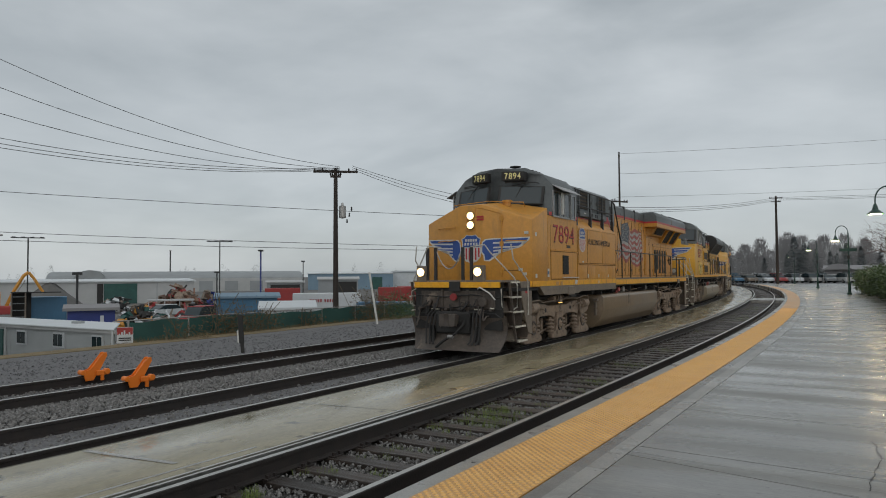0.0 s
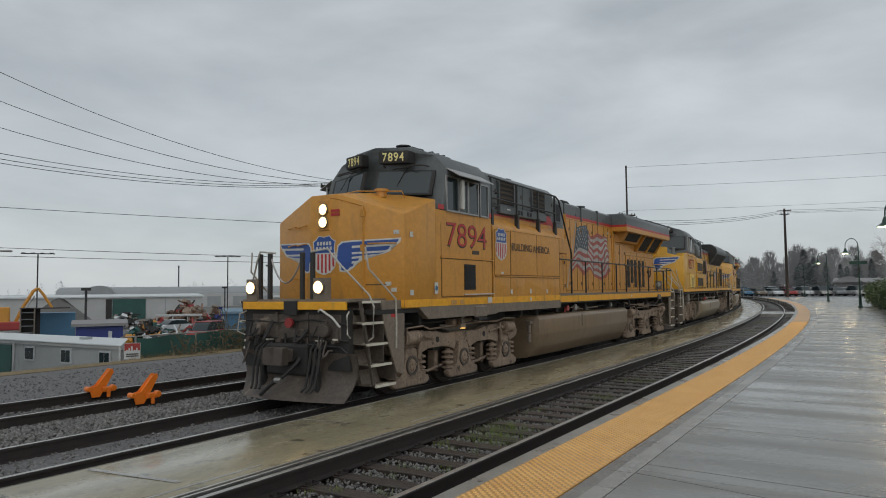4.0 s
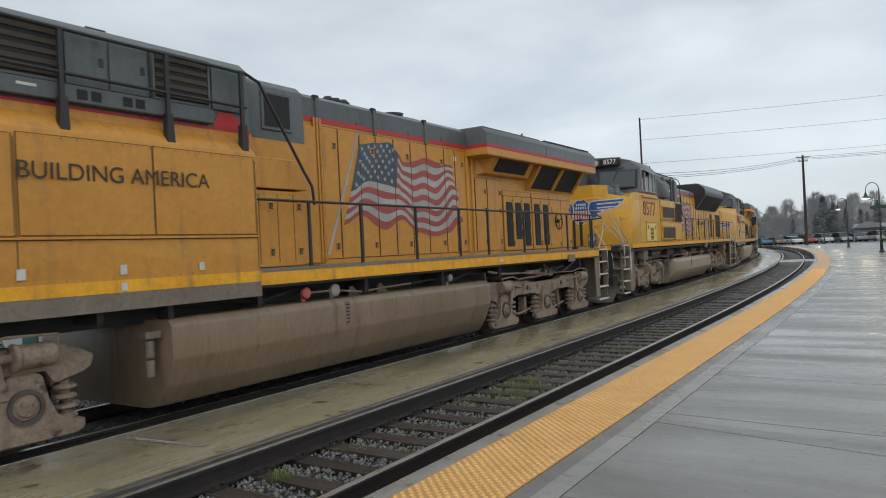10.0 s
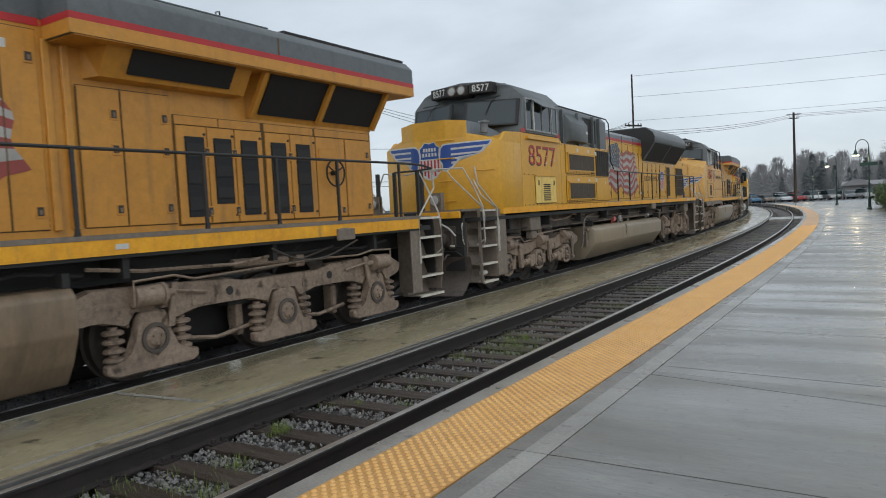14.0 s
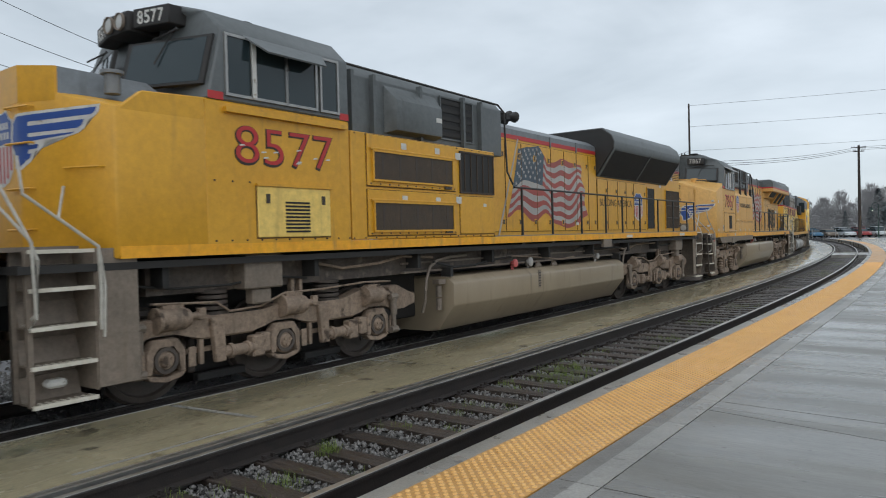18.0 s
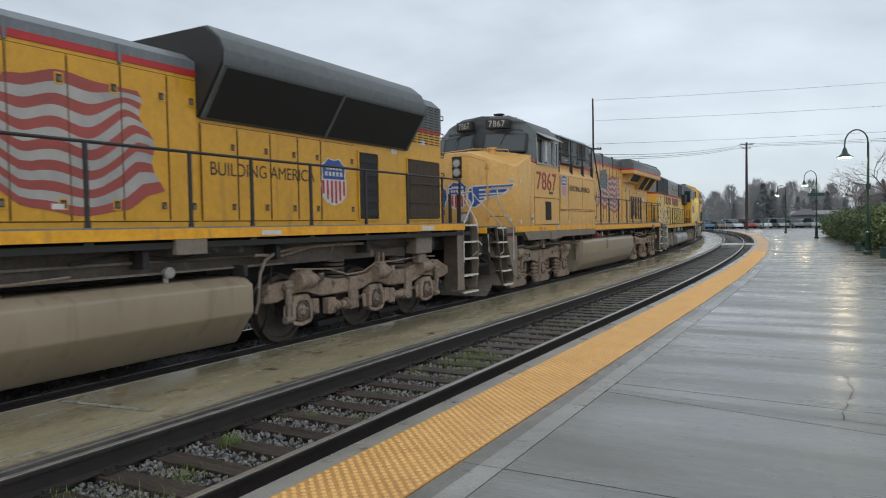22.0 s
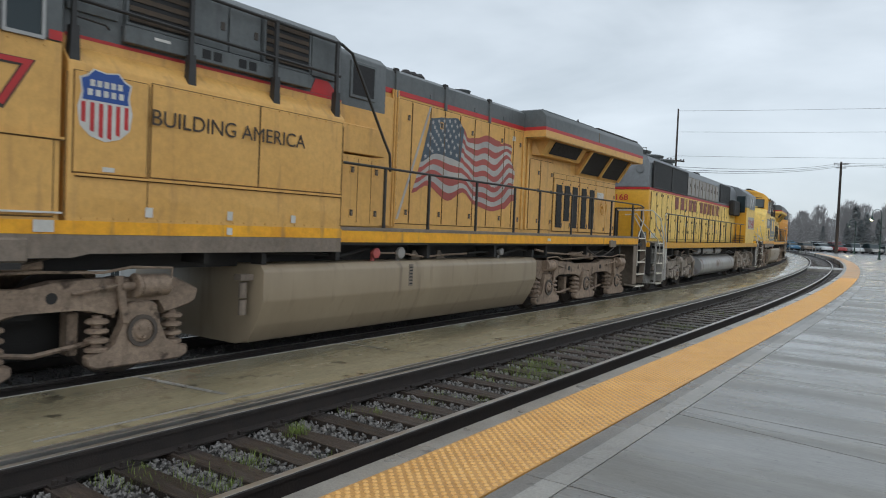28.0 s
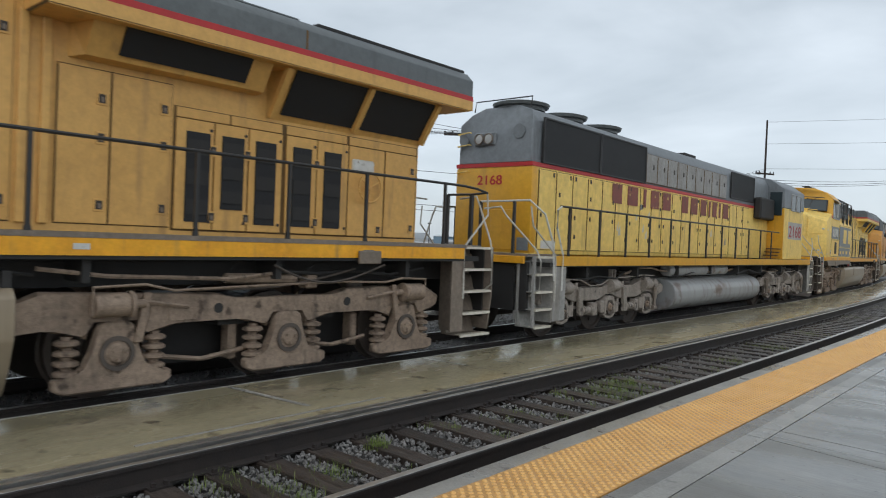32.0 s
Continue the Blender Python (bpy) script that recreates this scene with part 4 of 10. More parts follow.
def end_steps(e, a0, a1, z, f, nose_rail=True, plate="skirt", lean=0.0, rails=None):
    """Step wells at one end, on both sides: f = 1 at the front, -1 at the rear. a0 is the well's outer end, a1 its inner end;
    lean: how far each step lies behind the one above it; rails: the grab rails' feet where they are not the well's ends."""
    lo, hi = min(a0, a1), max(a0, a1)
    for s in (-1, 1):
        steel = "plowd" if lean else plate
        well = part("step_well", box(bm_(), *sorted((s * 0.95, s * 1.0)), lo, hi + 3 * lean, 0.45, z), steel, e)
        if f < 0:
            for y in (lo, hi + 3 * lean):
                part("step_cheek", prism(bm_(), [(s * 0.98, 0.40), (s * 1.40, 0.40), (s * 1.47, 1.0), (s * 1.47, z), (s * 0.98, z)], "y", y - 0.012, y + 0.012), steel, well)
        if f > 0:
            for x in (1.02, 1.36):
                part("step_stringer", prism(bm_(), [(lo - 0.03, z), (lo + 0.02, z), (lo + 3 * lean + 0.03, 0.33), (lo + 3 * lean - 0.02, 0.33)], "x", *sorted((s * x, s * (x + 0.05)))), steel, well)
            part("step_cheek", box(bm_(), *sorted((s * 0.98, s * 1.45)), hi + 3 * lean - 0.012, hi + 3 * lean + 0.012, 0.40, 0.70), steel, well)
            part("step_cheek", box(bm_(), *sorted((s * 0.98, s * 1.45)), hi - 0.012, hi + 0.012, 0.70, z), steel, well)
        for k in range(5):
            zz, d = (0.34 + k * (z - 0.35) / 4), (3 - min(k, 3)) * lean
            if k < 4:
                bm = box(bm_(), *sorted((s * 1.0, s * 1.44)), lo + d + 0.02, hi + d - 0.02, zz - 0.02, zz)
                prism(bm, [(s * 1.0, zz), (s * 1.12, zz), (s * 1.04, zz + 0.24), (s * 1.0, zz + 0.24)], "y", lo + d + 0.02, hi + d - 0.02)
                tread = part("step", bm, plate, well)
            bm = box(bm_(), *sorted((s * 1.425, s * 1.465)), lo + d - 0.01, hi + d - 0.005, zz - 0.03, zz + 0.010)
            if k < 4:
                for j in range(9):
                    yy = lo + d + 0.03 + j * (hi - lo - 0.06) / 8
                    box(bm, *sorted((s * 1.30, s * 1.42)), yy - 0.012, yy + 0.012, zz, zz + 0.008)
            part("step_edge", bm, "worn", tread, "worn pale step edge")
        if f > 0:
            bm = prism(bm_(), [(hi - 0.10, z), (hi, 1.35), (hi + 3 * lean, 0.52), (hi + 3 * lean + 0.24, 0.46), (hi + 3 * lean + 0.27, z)] if lean else rect(hi, hi + 0.46, 0.42, z), "x", *sorted((s * 1.44, s * 1.475)))
        else:
            bm = box(bm_(), *sorted((s * 1.44, s * 1.475)), lo - 0.30, lo, 0.42, z)
        part("side_sheet", bev(bm, 0.006), plate, e)
    lo, hi = rails or (lo, hi)
    for s in (-1, 1):
        if nose_rail:
            inner = hi if f > 0 else lo
            outer = lo if f > 0 else hi
            r1 = [(s * 0.42, outer - f * 0.32, z + 0.86), (s * 0.80, outer - f * 0.32, z + 0.90), (s * 0.92, outer - f * 0.28, z + 0.72), (s * 1.42, outer + f * 0.02, z + 0.10), (s * 1.49, outer + f * 0.06, z - 0.1), (s * 1.49, outer + f * 0.04, z - 0.62), (s * 1.30, outer + f * 0.0, z - 0.75)]
            r2 = [(s * 1.35, inner - f * 0.68, z + 0.92), (s * 1.40, inner - f * 0.66, z + 0.55), (s * 1.49, inner + f * 0.02, z + 0.02), (s * 1.49, inner + f * 0.04, z - 0.4), (s * 1.49, inner + f * 0.03, z - 0.85)]
            for r in (r1, r2):
                part("grab_rail", tube(bm_(), r, 0.017, 7), "rail_w", e, "white-painted grab rail")


def side_rail(e, y0, y1, posts, z0, z1, x=1.47):
    for s in (-1, 1):
        part("handrail", tube(bm_(), [(s * x, y, z1 + (0.0 if i else 0.01)) for i, y in enumerate((y0, (y0 + y1) / 2, y1))], 0.021, 7), "rail_p", e, "black steel handrail")
        for y in posts:
            bm = box(bm_(), s * x - 0.018, s * x + 0.018, y - 0.021, y + 0.021, z0 - 0.16, z1)
            prism(bm, [(y - 0.06, z0 - 0.18), (y + 0.06, z0 - 0.18), (y + 0.03, z0 + 0.08), (y - 0.03, z0 + 0.08)], "x", s * x - 0.012, s * x + 0.012)
            part("handrail_post", bm, "rail_p", e)


def shield(e, place, w, h):
    """A striped shield emblem. place(u, v) gives the point for u across and v up, both in metres from its middle, and a lift."""
    out = [(-0.46, 0.36), (-0.34, 0.40), (-0.22, 0.50), (0, 0.47), (0.22, 0.50), (0.34, 0.40), (0.46, 0.36), (0.42, 0.16), (0.48, -0.05), (0.44, -0.30), (0.26, -0.44), (0, -0.5), (-0.26, -0.44), (-0.44, -0.30), (-0.48, -0.05), (-0.42, 0.16)]
    bm = bm_()
    poly(bm, [place(u * w, v * h, 0.004) for u, v in out])
    base = part("shield", bm, "white", e, "blue, red and white striped shield")
    bm = bm_()
    poly(bm, [place(u * w * 0.92, v * h, 0.006) for u, v in ((-0.46, 0.34), (-0.34, 0.385), (-0.22, 0.48), (0, 0.45), (0.22, 0.48), (0.34, 0.385), (0.46, 0.34), (0.42, 0.16), (0.44, 0.06), (-0.44, 0.06), (-0.42, 0.16))])
    part("shield_field", bm, "blue", base)
    for v, ww in ((0.30, 0.30), (0.17, 0.34)):
        for k in range(5):
            u0 = -ww + k * 2 * ww / 5 + 0.02
            bm = bm_()
            poly(bm, [place(u * w, q * h, 0.008) for u, q in ((u0, v - 0.045), (u0 + 0.085, v - 0.045), (u0 + 0.085, v + 0.045), (u0, v + 0.045))])
            part("shield_bar", bm, "white", base)
    for k in range(6):
        u0 = -0.42 + k * 0.15
        bot = [-0.24, -0.36, -0.43, -0.44, -0.38, -0.28][k]
        bm = bm_()
        poly(bm, [place(u * w, q * h, 0.006) for u, q in ((u0, bot), (u0 + 0.075, bot - 0.02), (u0 + 0.075, 0.03), (u0, 0.03))])
        part("shield_stripe", bm, "red", base)


# the wing emblem in shares of its length (from the shield to the tip) and height
WING_EDGE = [(0.0, 0.55), (0.02, 0.80), (0.09, 0.93), (0.25, 0.955), (1.0, 1.0), (0.985, 0.88), (0.93, 0.79), (0.865, 0.755), (0.835, 0.62), (0.77, 0.55), (0.68, 0.51), (0.42, 0.47), (0.385, 0.33), (0.31, 0.29), (0.275, 0.13), (0.17, 0.0), (0.06, 0.03), (0.05, 0.25), (0.0, 0.36)]
WING_BODY = [(0.025, 0.56), (0.045, 0.79), (0.11, 0.885), (0.25, 0.905), (0.25, 0.30), (0.21, 0.12), (0.155, 0.05), (0.085, 0.07), (0.075, 0.28), (0.025, 0.40)]
FEATHERS = ([(0.24, 0.905), (0.965, 0.955), (0.945, 0.885), (0.91, 0.84), (0.24, 0.79)], [(0.24, 0.72), (0.835, 0.77), (0.81, 0.68), (0.765, 0.635), (0.24, 0.60)],
            [(0.24, 0.535), (0.74, 0.575), (0.69, 0.545), (0.24, 0.46)], [(0.24, 0.40), (0.36, 0.415), (0.345, 0.345), (0.24, 0.325)], [(0.24, 0.26), (0.285, 0.265), (0.26, 0.18), (0.22, 0.15)])


def wings(e, place, x0, x1, z0, z1, fold):
    """Blue wings with white outline either side of the shield, on the nose, from x0 to x1 and z0 to z1, bent at the fold."""
    for s in (-1, 1):
        def put(pts, lift):
            bm = bm_()
            poly(bm, [(s * (x0 + u * (x1 - x0)), 0, z0 + v * (z1 - z0)) for u, v in pts])
            bmesh.ops.triangulate(bm, faces=bm.faces[:])
            bmesh.ops.bisect_plane(bm, geom=bm.verts[:] + bm.edges[:] + bm.faces[:], plane_co=(s * fold, 0, 0), plane_no=(1, 0, 0))
            for v in bm.verts:
                v.co = place(v.co.x, v.co.z, lift)
            return bm
        w = part("wing", put(WING_EDGE, 0.004), "white", e, "blue wing emblem with white feather lines")
        part("wing_field", put(WING_BODY, 0.006), "blue", w)
        for pts in FEATHERS:
            part("feather", put(pts, 0.0065), "blue", w)


FLAG_TOP = ((0.0, 0.93), (0.15, 0.97), (0.30, 1.0), (0.385, 0.90), (0.43, 0.81), (0.52, 0.83), (0.68, 0.895), (0.84, 0.86), (1.0, 0.85))
FLAG_BOTTOM = ((0.0, 0.12), (0.12, 0.22), (0.30, 0.075), (0.44, 0.19), (0.56, 0.05), (0.72, 0.0), (0.86, 0.04), (0.95, 0.15), (1.0, 0.18))


def eased(curve, p):
    for (p0, v0), (p1, v1) in zip(curve, curve[1:]):
        if p <= p1:
            k = (p - p0) / (p1 - p0)
            return v0 + (v1 - v0) * k * k * (3 - 2 * k)
    return curve[-1][1]


def flag(e, x, a0, a1, z0, z1, pole=True):
    """A waving flag painted on the side of the hood: a1 - a0 long, from z0 to z1."""
    h, ln = z1 - z0, a1 - a0

    def at(p, q, lift):
        hi, lo = eased(FLAG_TOP, p), eased(FLAG_BOTTOM, p)
        v = hi + (lo - hi) * q + 4 * q * (1 - q) * (0.045 * math.sin(9.5 * p - 1.2) + 0.05 * math.sin(21 * p + 1.0) * min(1, max(0.0, 2.4 * p - 0.9)))
        return (x + lift, a0 + ln * (0.13 * (1 - q) + p * (0.78 + 0.22 * q) + 0.016 * math.sin(13 * q + 0.6) * p ** 5), z0 + h * v)

    base = None
    for colour, odd in (("fred", 0), ("fwhite", 1)):
        for k in range(odd, 13, 2):
            bm = bm_()
            n = 30
            p0 = 0.38 if k < 7 else 0.0
            rows = [[bm.verts.new(at(p0 + (1 - p0) * i / n, q, 0.004)) for q in (k / 13, (k + 1) / 13)] for i in range(n + 1)]
            for a, b in zip(rows, rows[1:]):
                bm.faces.new((a[0], b[0], b[1], a[1]))
            ob = part("flag_stripe", bm, colour, base or e)
            if base is None:
                base = ob
                ob.name = "flag"
                ob["label"] = "faded painted waving flag with stars and stripes"
    bm = bm_()
    n = 14
    rows = [[bm.verts.new(at(0.38 * i / n, 7 / 13 * j / 3, 0.005)) for j in range(4)] for i in range(n + 1)]
    for a, b in zip(rows, rows[1:]):
        for j in range(3):
            bm.faces.new((a[j], b[j], b[j + 1], a[j + 1]))
    part("flag_canton", bm, "fblue", base)
    bm = bm_()
    for r in range(7):
        for c in range(6 - r % 2):
            p, q = 0.035 + 0.06 * (c + 0.5 * (r % 2)), 0.05 + r * 0.071
            o = at(p, q, 0.008)
            poly(bm, [(o[0], o[1] + rr * math.sin(k * math.pi / 5), o[2] + rr * math.cos(k * math.pi / 5)) for k in range(10) for rr in ((0.052 if k % 2 == 0 else 0.022),)])
    part("star_field", bm, "fwhite", base)["kind"] = "stuff"
    if pole:
        bm = bm_()
        sidepoly(bm, [(a0 + 0.13 * ln - 0.03, z1 + 0.08), (a0 + 0.13 * ln + 0.02, z1 + 0.08), (a0 - 0.095 * ln, z0 - 0.27), (a0 - 0.095 * ln - 0.06, z0 - 0.27)], x, 0.006)
        part("flagstaff", bm, "fwhite", base)


def latches(d, x, y, z, paint):
    """A recessed hand latch: a pressed plate with a dark pocket, a ring and a run of old grease below it."""
    q = part("latch", bev(box(bm_(), x, x + 0.010, y - 0.055, y + 0.055, z - 0.07, z + 0.07), 0.004), paint, d)
    part("latch_pocket", box(bm_(), x + 0.010, x + 0.013, y - 0.036, y + 0.036, z - 0.045, z + 0.05), "letter", q)
    part("latch_ring", bev(box(bm_(), x + 0.013, x + 0.026, y - 0.014, y + 0.016, z - 0.035, z + 0.02), 0.004), "skirt", q)


def doors(e, x, edges, z0, z1, paint, latch=True, rows=2, pair=True):
    """A row of flush hood doors with latches, on both sides."""
    for s in (-1, 1):
        part("door_gap", box(bm_(), *sorted((s * x, s * (x + 0.003))), edges[0], edges[-1], z0 - 0.012, z1 + 0.012), "seam", e)
    for i, (y0, y1) in enumerate(zip(edges, edges[1:])):
        for s in (-1, 1):
            bm = bev(box(bm_(), *sorted((s * (x + 0.003), s * (x + 0.016))), y0 + 0.008, y1 - 0.008, z0, z1), 0.004)
            d = part("hood_door", bm, paint, e)
            if s < 0:
                continue
            if latch and (i % 2 == 0 or not pair):
                for z in ([z0 + 0.20, z1 - 0.30] if rows == 2 else [z0 + 0.20, (z0 + z1) / 2 + 0.1, z1 - 0.30]):
                    latches(d, x + 0.016, y1 - 0.10, z, paint)
            part("hinge", box(bm_(), x + 0.012, x + 0.026, y0 - 0.006, y0 + 0.008, z0 + 0.02, z1 - 0.02), "seam", d)


def screen(e, x, y0, y1, z0, z1, name="grille", slats=7, paint="black", rim=None, thick=0.01, back="black"):
    """A dark ventilation opening with slats, in the side that faces +x, and its twin."""
    for s in (-1, 1):
        bm = box(bm_(), *sorted((s * x, s * (x + thick))), y0, y1, z0, z1)
        g = part(name, bm, back, e)
        if s < 0:
            continue
        for k in range(slats):
            z = z0 + (k + 0.5) * (z1 - z0) / slats
            w = (z1 - z0) / slats * 0.25
            part("slat", box(bm_(), x + thick, x + thick + 0.012, y0 + 0.01, y1 - 0.01, z - w, z + w), paint, g)
        if rim:
            bm = bm_()
            for q in ((y0 - 0.03, y1 + 0.03, z0 - 0.03, z0), (y0 - 0.03, y1 + 0.03, z1, z1 + 0.03), (y0 - 0.03, y0, z0, z1), (y1, y1 + 0.03, z0, z1)):
                box(bm, x, x + thick + 0.015, *q)
            part("grille_frame", bm, rim, g)


def gap(e, x, y0, y1, z0, z1):
    """The dark joint that shows round a panel on the side."""
    part("panel_gap", box(bm_(), x, x + 0.004, y0 - 0.014, y1 + 0.014, z0 - 0.016, z1 + 0.010), "seam", e)


def tagplate(e, x, y, z, w=0.14, h=0.1, colour="white"):
    part("notice", box(bm_(), x, x + 0.004, y, y + w, z, z + h), colour, e)


def side_number(e, text, y0, y1, z0, z1, x, torn=False):
    h = (z1 - z0)
    m = Matrix.Translation((x, y0, z0)) @ SIDE
    o = wording("number_outline", text, h * 1.42, "letter", e, Matrix.Translation((x + 0.001, y0 - 0.02, z0 - 0.02)) @ SIDE, width=y1 - y0 + 0.04, squash=1.03, weight=0.006)
    wording("number", text, h * 1.42, "red", o, Matrix.Translation((x + 0.006, y0, z0)) @ SIDE, "red road number with a dark outline", width=y1 - y0, weight=-0.012)
    if torn:
        rng = random.Random(5)
        bm = bm_()
        for k in range(26):
            y, z = y0 + rng.random() * (y1 - y0), z0 + 0.02 + rng.random() * h * 0.4
            sidepoly(bm, [(y, z), (y + 0.05 + rng.random() * 0.05, z + 0.01), (y + 0.06, z + 0.03), (y + 0.01, z + 0.025)], x + 0.009, 0.001)


def number_board(e, text, x0, x1, z0, z1, y, colour="brass", sweep=0.0):
    """sweep: how far the board falls back for each metre away from the middle."""
    bm = bev(box(bm_(), x0, x1, y, y + 0.26, z0, z1), 0.012)
    for v in bm.verts:
        v.co.y += abs(v.co.x) * sweep
    b = part("number_board", bm, "under", e, "black number board with pale digits")
    w = (x1 - x0 - 0.14) / max(1, len(text))
    for k, ch in enumerate(text):
        d = wording("digit", ch, (z1 - z0) * 0.95, colour, b, Matrix.Translation((x0 + 0.07 + k * w + 0.1 * w, y - 0.004, z0 + (z1 - z0) * 0.18)) @ FRONT, width=w * 0.8)
        for v in d.data.vertices:
            v.co.y += abs(v.co.x) * sweep


def windscreen(e, pts, name="windscreen"):
    """A pane in a dark rubber surround, from four corner points."""
    c = sum((Vector(p) for p in pts), Vector()) / 4
    n = (Vector(pts[1]) - Vector(pts[0])).cross(Vector(pts[3]) - Vector(pts[0])).normalized()
    if n.y > 0:
        n = -n
    def ring(k, lift):
        return [c + (Vector(p) - c) * k + n * lift for p in pts]
    bm = loft(bm_(), ring(1.14, -0.03), ring(1.12, 0.018))
    f = part(name, bm, "under", e)
    bm = loft(bm_(), ring(1.0, 0.0), ring(1.0, 0.022))
    p = part("pane", bm, "pane", f)
    mid = (Vector(pts[2]) + Vector(pts[3])) / 2 + n * 0.05
    part("wiper", tube(bm_(), [mid + Vector((0.2, 0, 0.12)), mid + Vector((-0.02, 0, -0.02)), mid + Vector((-0.12, -0.12, -0.3))], 0.010, 5), "under", f)
    part("wiper_arm", tube(bm_(), [mid + Vector((-0.28, -0.02, 0.05)), mid + Vector((0.25, -0.02, 0.09))], 0.013, 5), "under", f)
    return p


def cab_windows(e, spec, z0, z1, x):
    """Side windows: spec is rows of (y0, y1)."""
    for y0, y1 in spec:
        for s in (-1, 1):
            bm = bm_()
            for q in ((y0 - 0.035, y1 + 0.035, z0 - 0.035, z0), (y0 - 0.035, y1 + 0.035, z1, z1 + 0.035), (y0 - 0.035, y0, z0, z1), (y1, y1 + 0.035, z0, z1)):
                box(bm, *sorted((s * x, s * (x + 0.03))), *q)
            w = part("cab_window", bm, "chrome", e)
            part("pane", box(bm_(), *sorted((s * x, s * (x + 0.012))), y0, y1, z0, z1), "pane", w)


def headlights(e, spots, r, lit):
    for k, (x, y, z) in enumerate(spots):
        bm = lathe(bm_(), [(y - 0.01, r + 0.014), (y - 0.045, r + 0.010), (y - 0.045, r), (y - 0.02, r - 0.01), (y + 0.06, r * 0.5)], (x, 0, z), "y", 18)
        h = part("headlight", bm, "skirt", e)
        bm = lathe(bm_(), [(y - 0.022, r - 0.004), (y - 0.035, r * 0.6), (y - 0.04, 0.005)], (x, 0, z), "y", 18)
        part("lens", bm, "lit" if lit else "lens", h, "lit warm white lens" if lit else "dull glass lens")


def nose(e, paint, f0, f1, back, zb, zc, zs, zbc, zbs, flat):
    """A safety-cab nose: f0 the flat front's place, f1 its corners', back where it meets the cab."""
    def ring(y, z, side_y, side_z):
        return [(-flat, y, z), (flat, y, z), (1.53, side_y, side_z)]
    v = {}
    bm = bm_()
    for n, p in dict(a=(-1.53, f1, zb), b=(-flat, f0, zb), c=(flat, f0, zb), d=(1.53, f1, zb), e=(1.53, back, zb), f=(-1.53, back, zb),
                     A=(-1.53, f1, zs), B=(-flat, f0, zc), C=(flat, f0, zc), D=(1.53, f1, zs), E=(1.53, back, zbs), F=(-1.53, back, zbs), G=(-flat, back, zbc), H=(flat, back, zbc)).items():
        v[n] = bm.verts.new(p)
    for f in ("bBAa", "cCBb", "dDCc", "eEDd", "fabcde", "aAFf", "AGF", "ABG", "BCHG", "CDH", "DEH", "fFGHEe"):
        bm.faces.new([v[k] for k in f])
    bmesh.ops.recalc_face_normals(bm, faces=bm.faces[:])
    return part("nose", bev(bm, 0.03, 2), paint, e)


def platform_end(e, z, width=1.2, posts=True, lamps=True, lit=False, y=0.55):
    bm = box(bm_(), -1.25, 1.25, y, 1.6, z - 0.02, z + 0.03)
    part("end_platform", bm, "skirt", e)
    for x0, x1 in ((-width, -0.18), (0.14, width)):
        bm = box(bm_(), x0, x1, y - 0.05, y + 0.02, z - 0.15, z - 0.01)
        part("anticlimber", bev(bm, 0.008), "orange", e, "orange-yellow end stripe")
    part("anticlimber_notch", box(bm_(), -0.17, 0.13, y - 0.06, y + 0.03, z - 0.24, z), "under", e)
    part("pilot", box(bm_(), -1.22, 1.22, y + 0.05, y + 0.14, 0.62, z - 0.12), "under", e)
    if posts:
        for x in (-0.86, -0.62, 0.16, 0.40):
            bm = box(bm_(), x - 0.035, x + 0.035, y + 0.02, y + 0.10, z - 0.1, z + 0.86)
            part("end_post", bev(bm, 0.01), "rail_p", e)
        bm = tube(bm_(), [(-0.62 + 0.78 * k / 8, y + 0.06, z + 0.82 - 0.5 * (1 - ((k - 4) / 4) ** 2)) for k in range(9)], 0.016, 5)
        part("safety_chain", bm, "chrome", e)
    if lamps:
        for x in (-1.0, 0.62):
            bm = lathe(bm_(), [(y - 0.06, 0.12), (y + 0.02, 0.12), (y + 0.10, 0.08)], (x, 0, z + 0.24), "y", 16)
            box(bm, x - 0.14, x + 0.14, y - 0.02, y + 0.12, z, z + 0.40)
            d = part("ditch_light", bm, "skirt", e)
            bm = lathe(bm_(), [(y - 0.062, 0.105), (y - 0.075, 0.06), (y - 0.078, 0.004)], (x, 0, z + 0.24), "y", 16)
            part("lens", bm, "lit" if lit else "lens", d, "lit warm white lens" if lit else "dull glass lens")


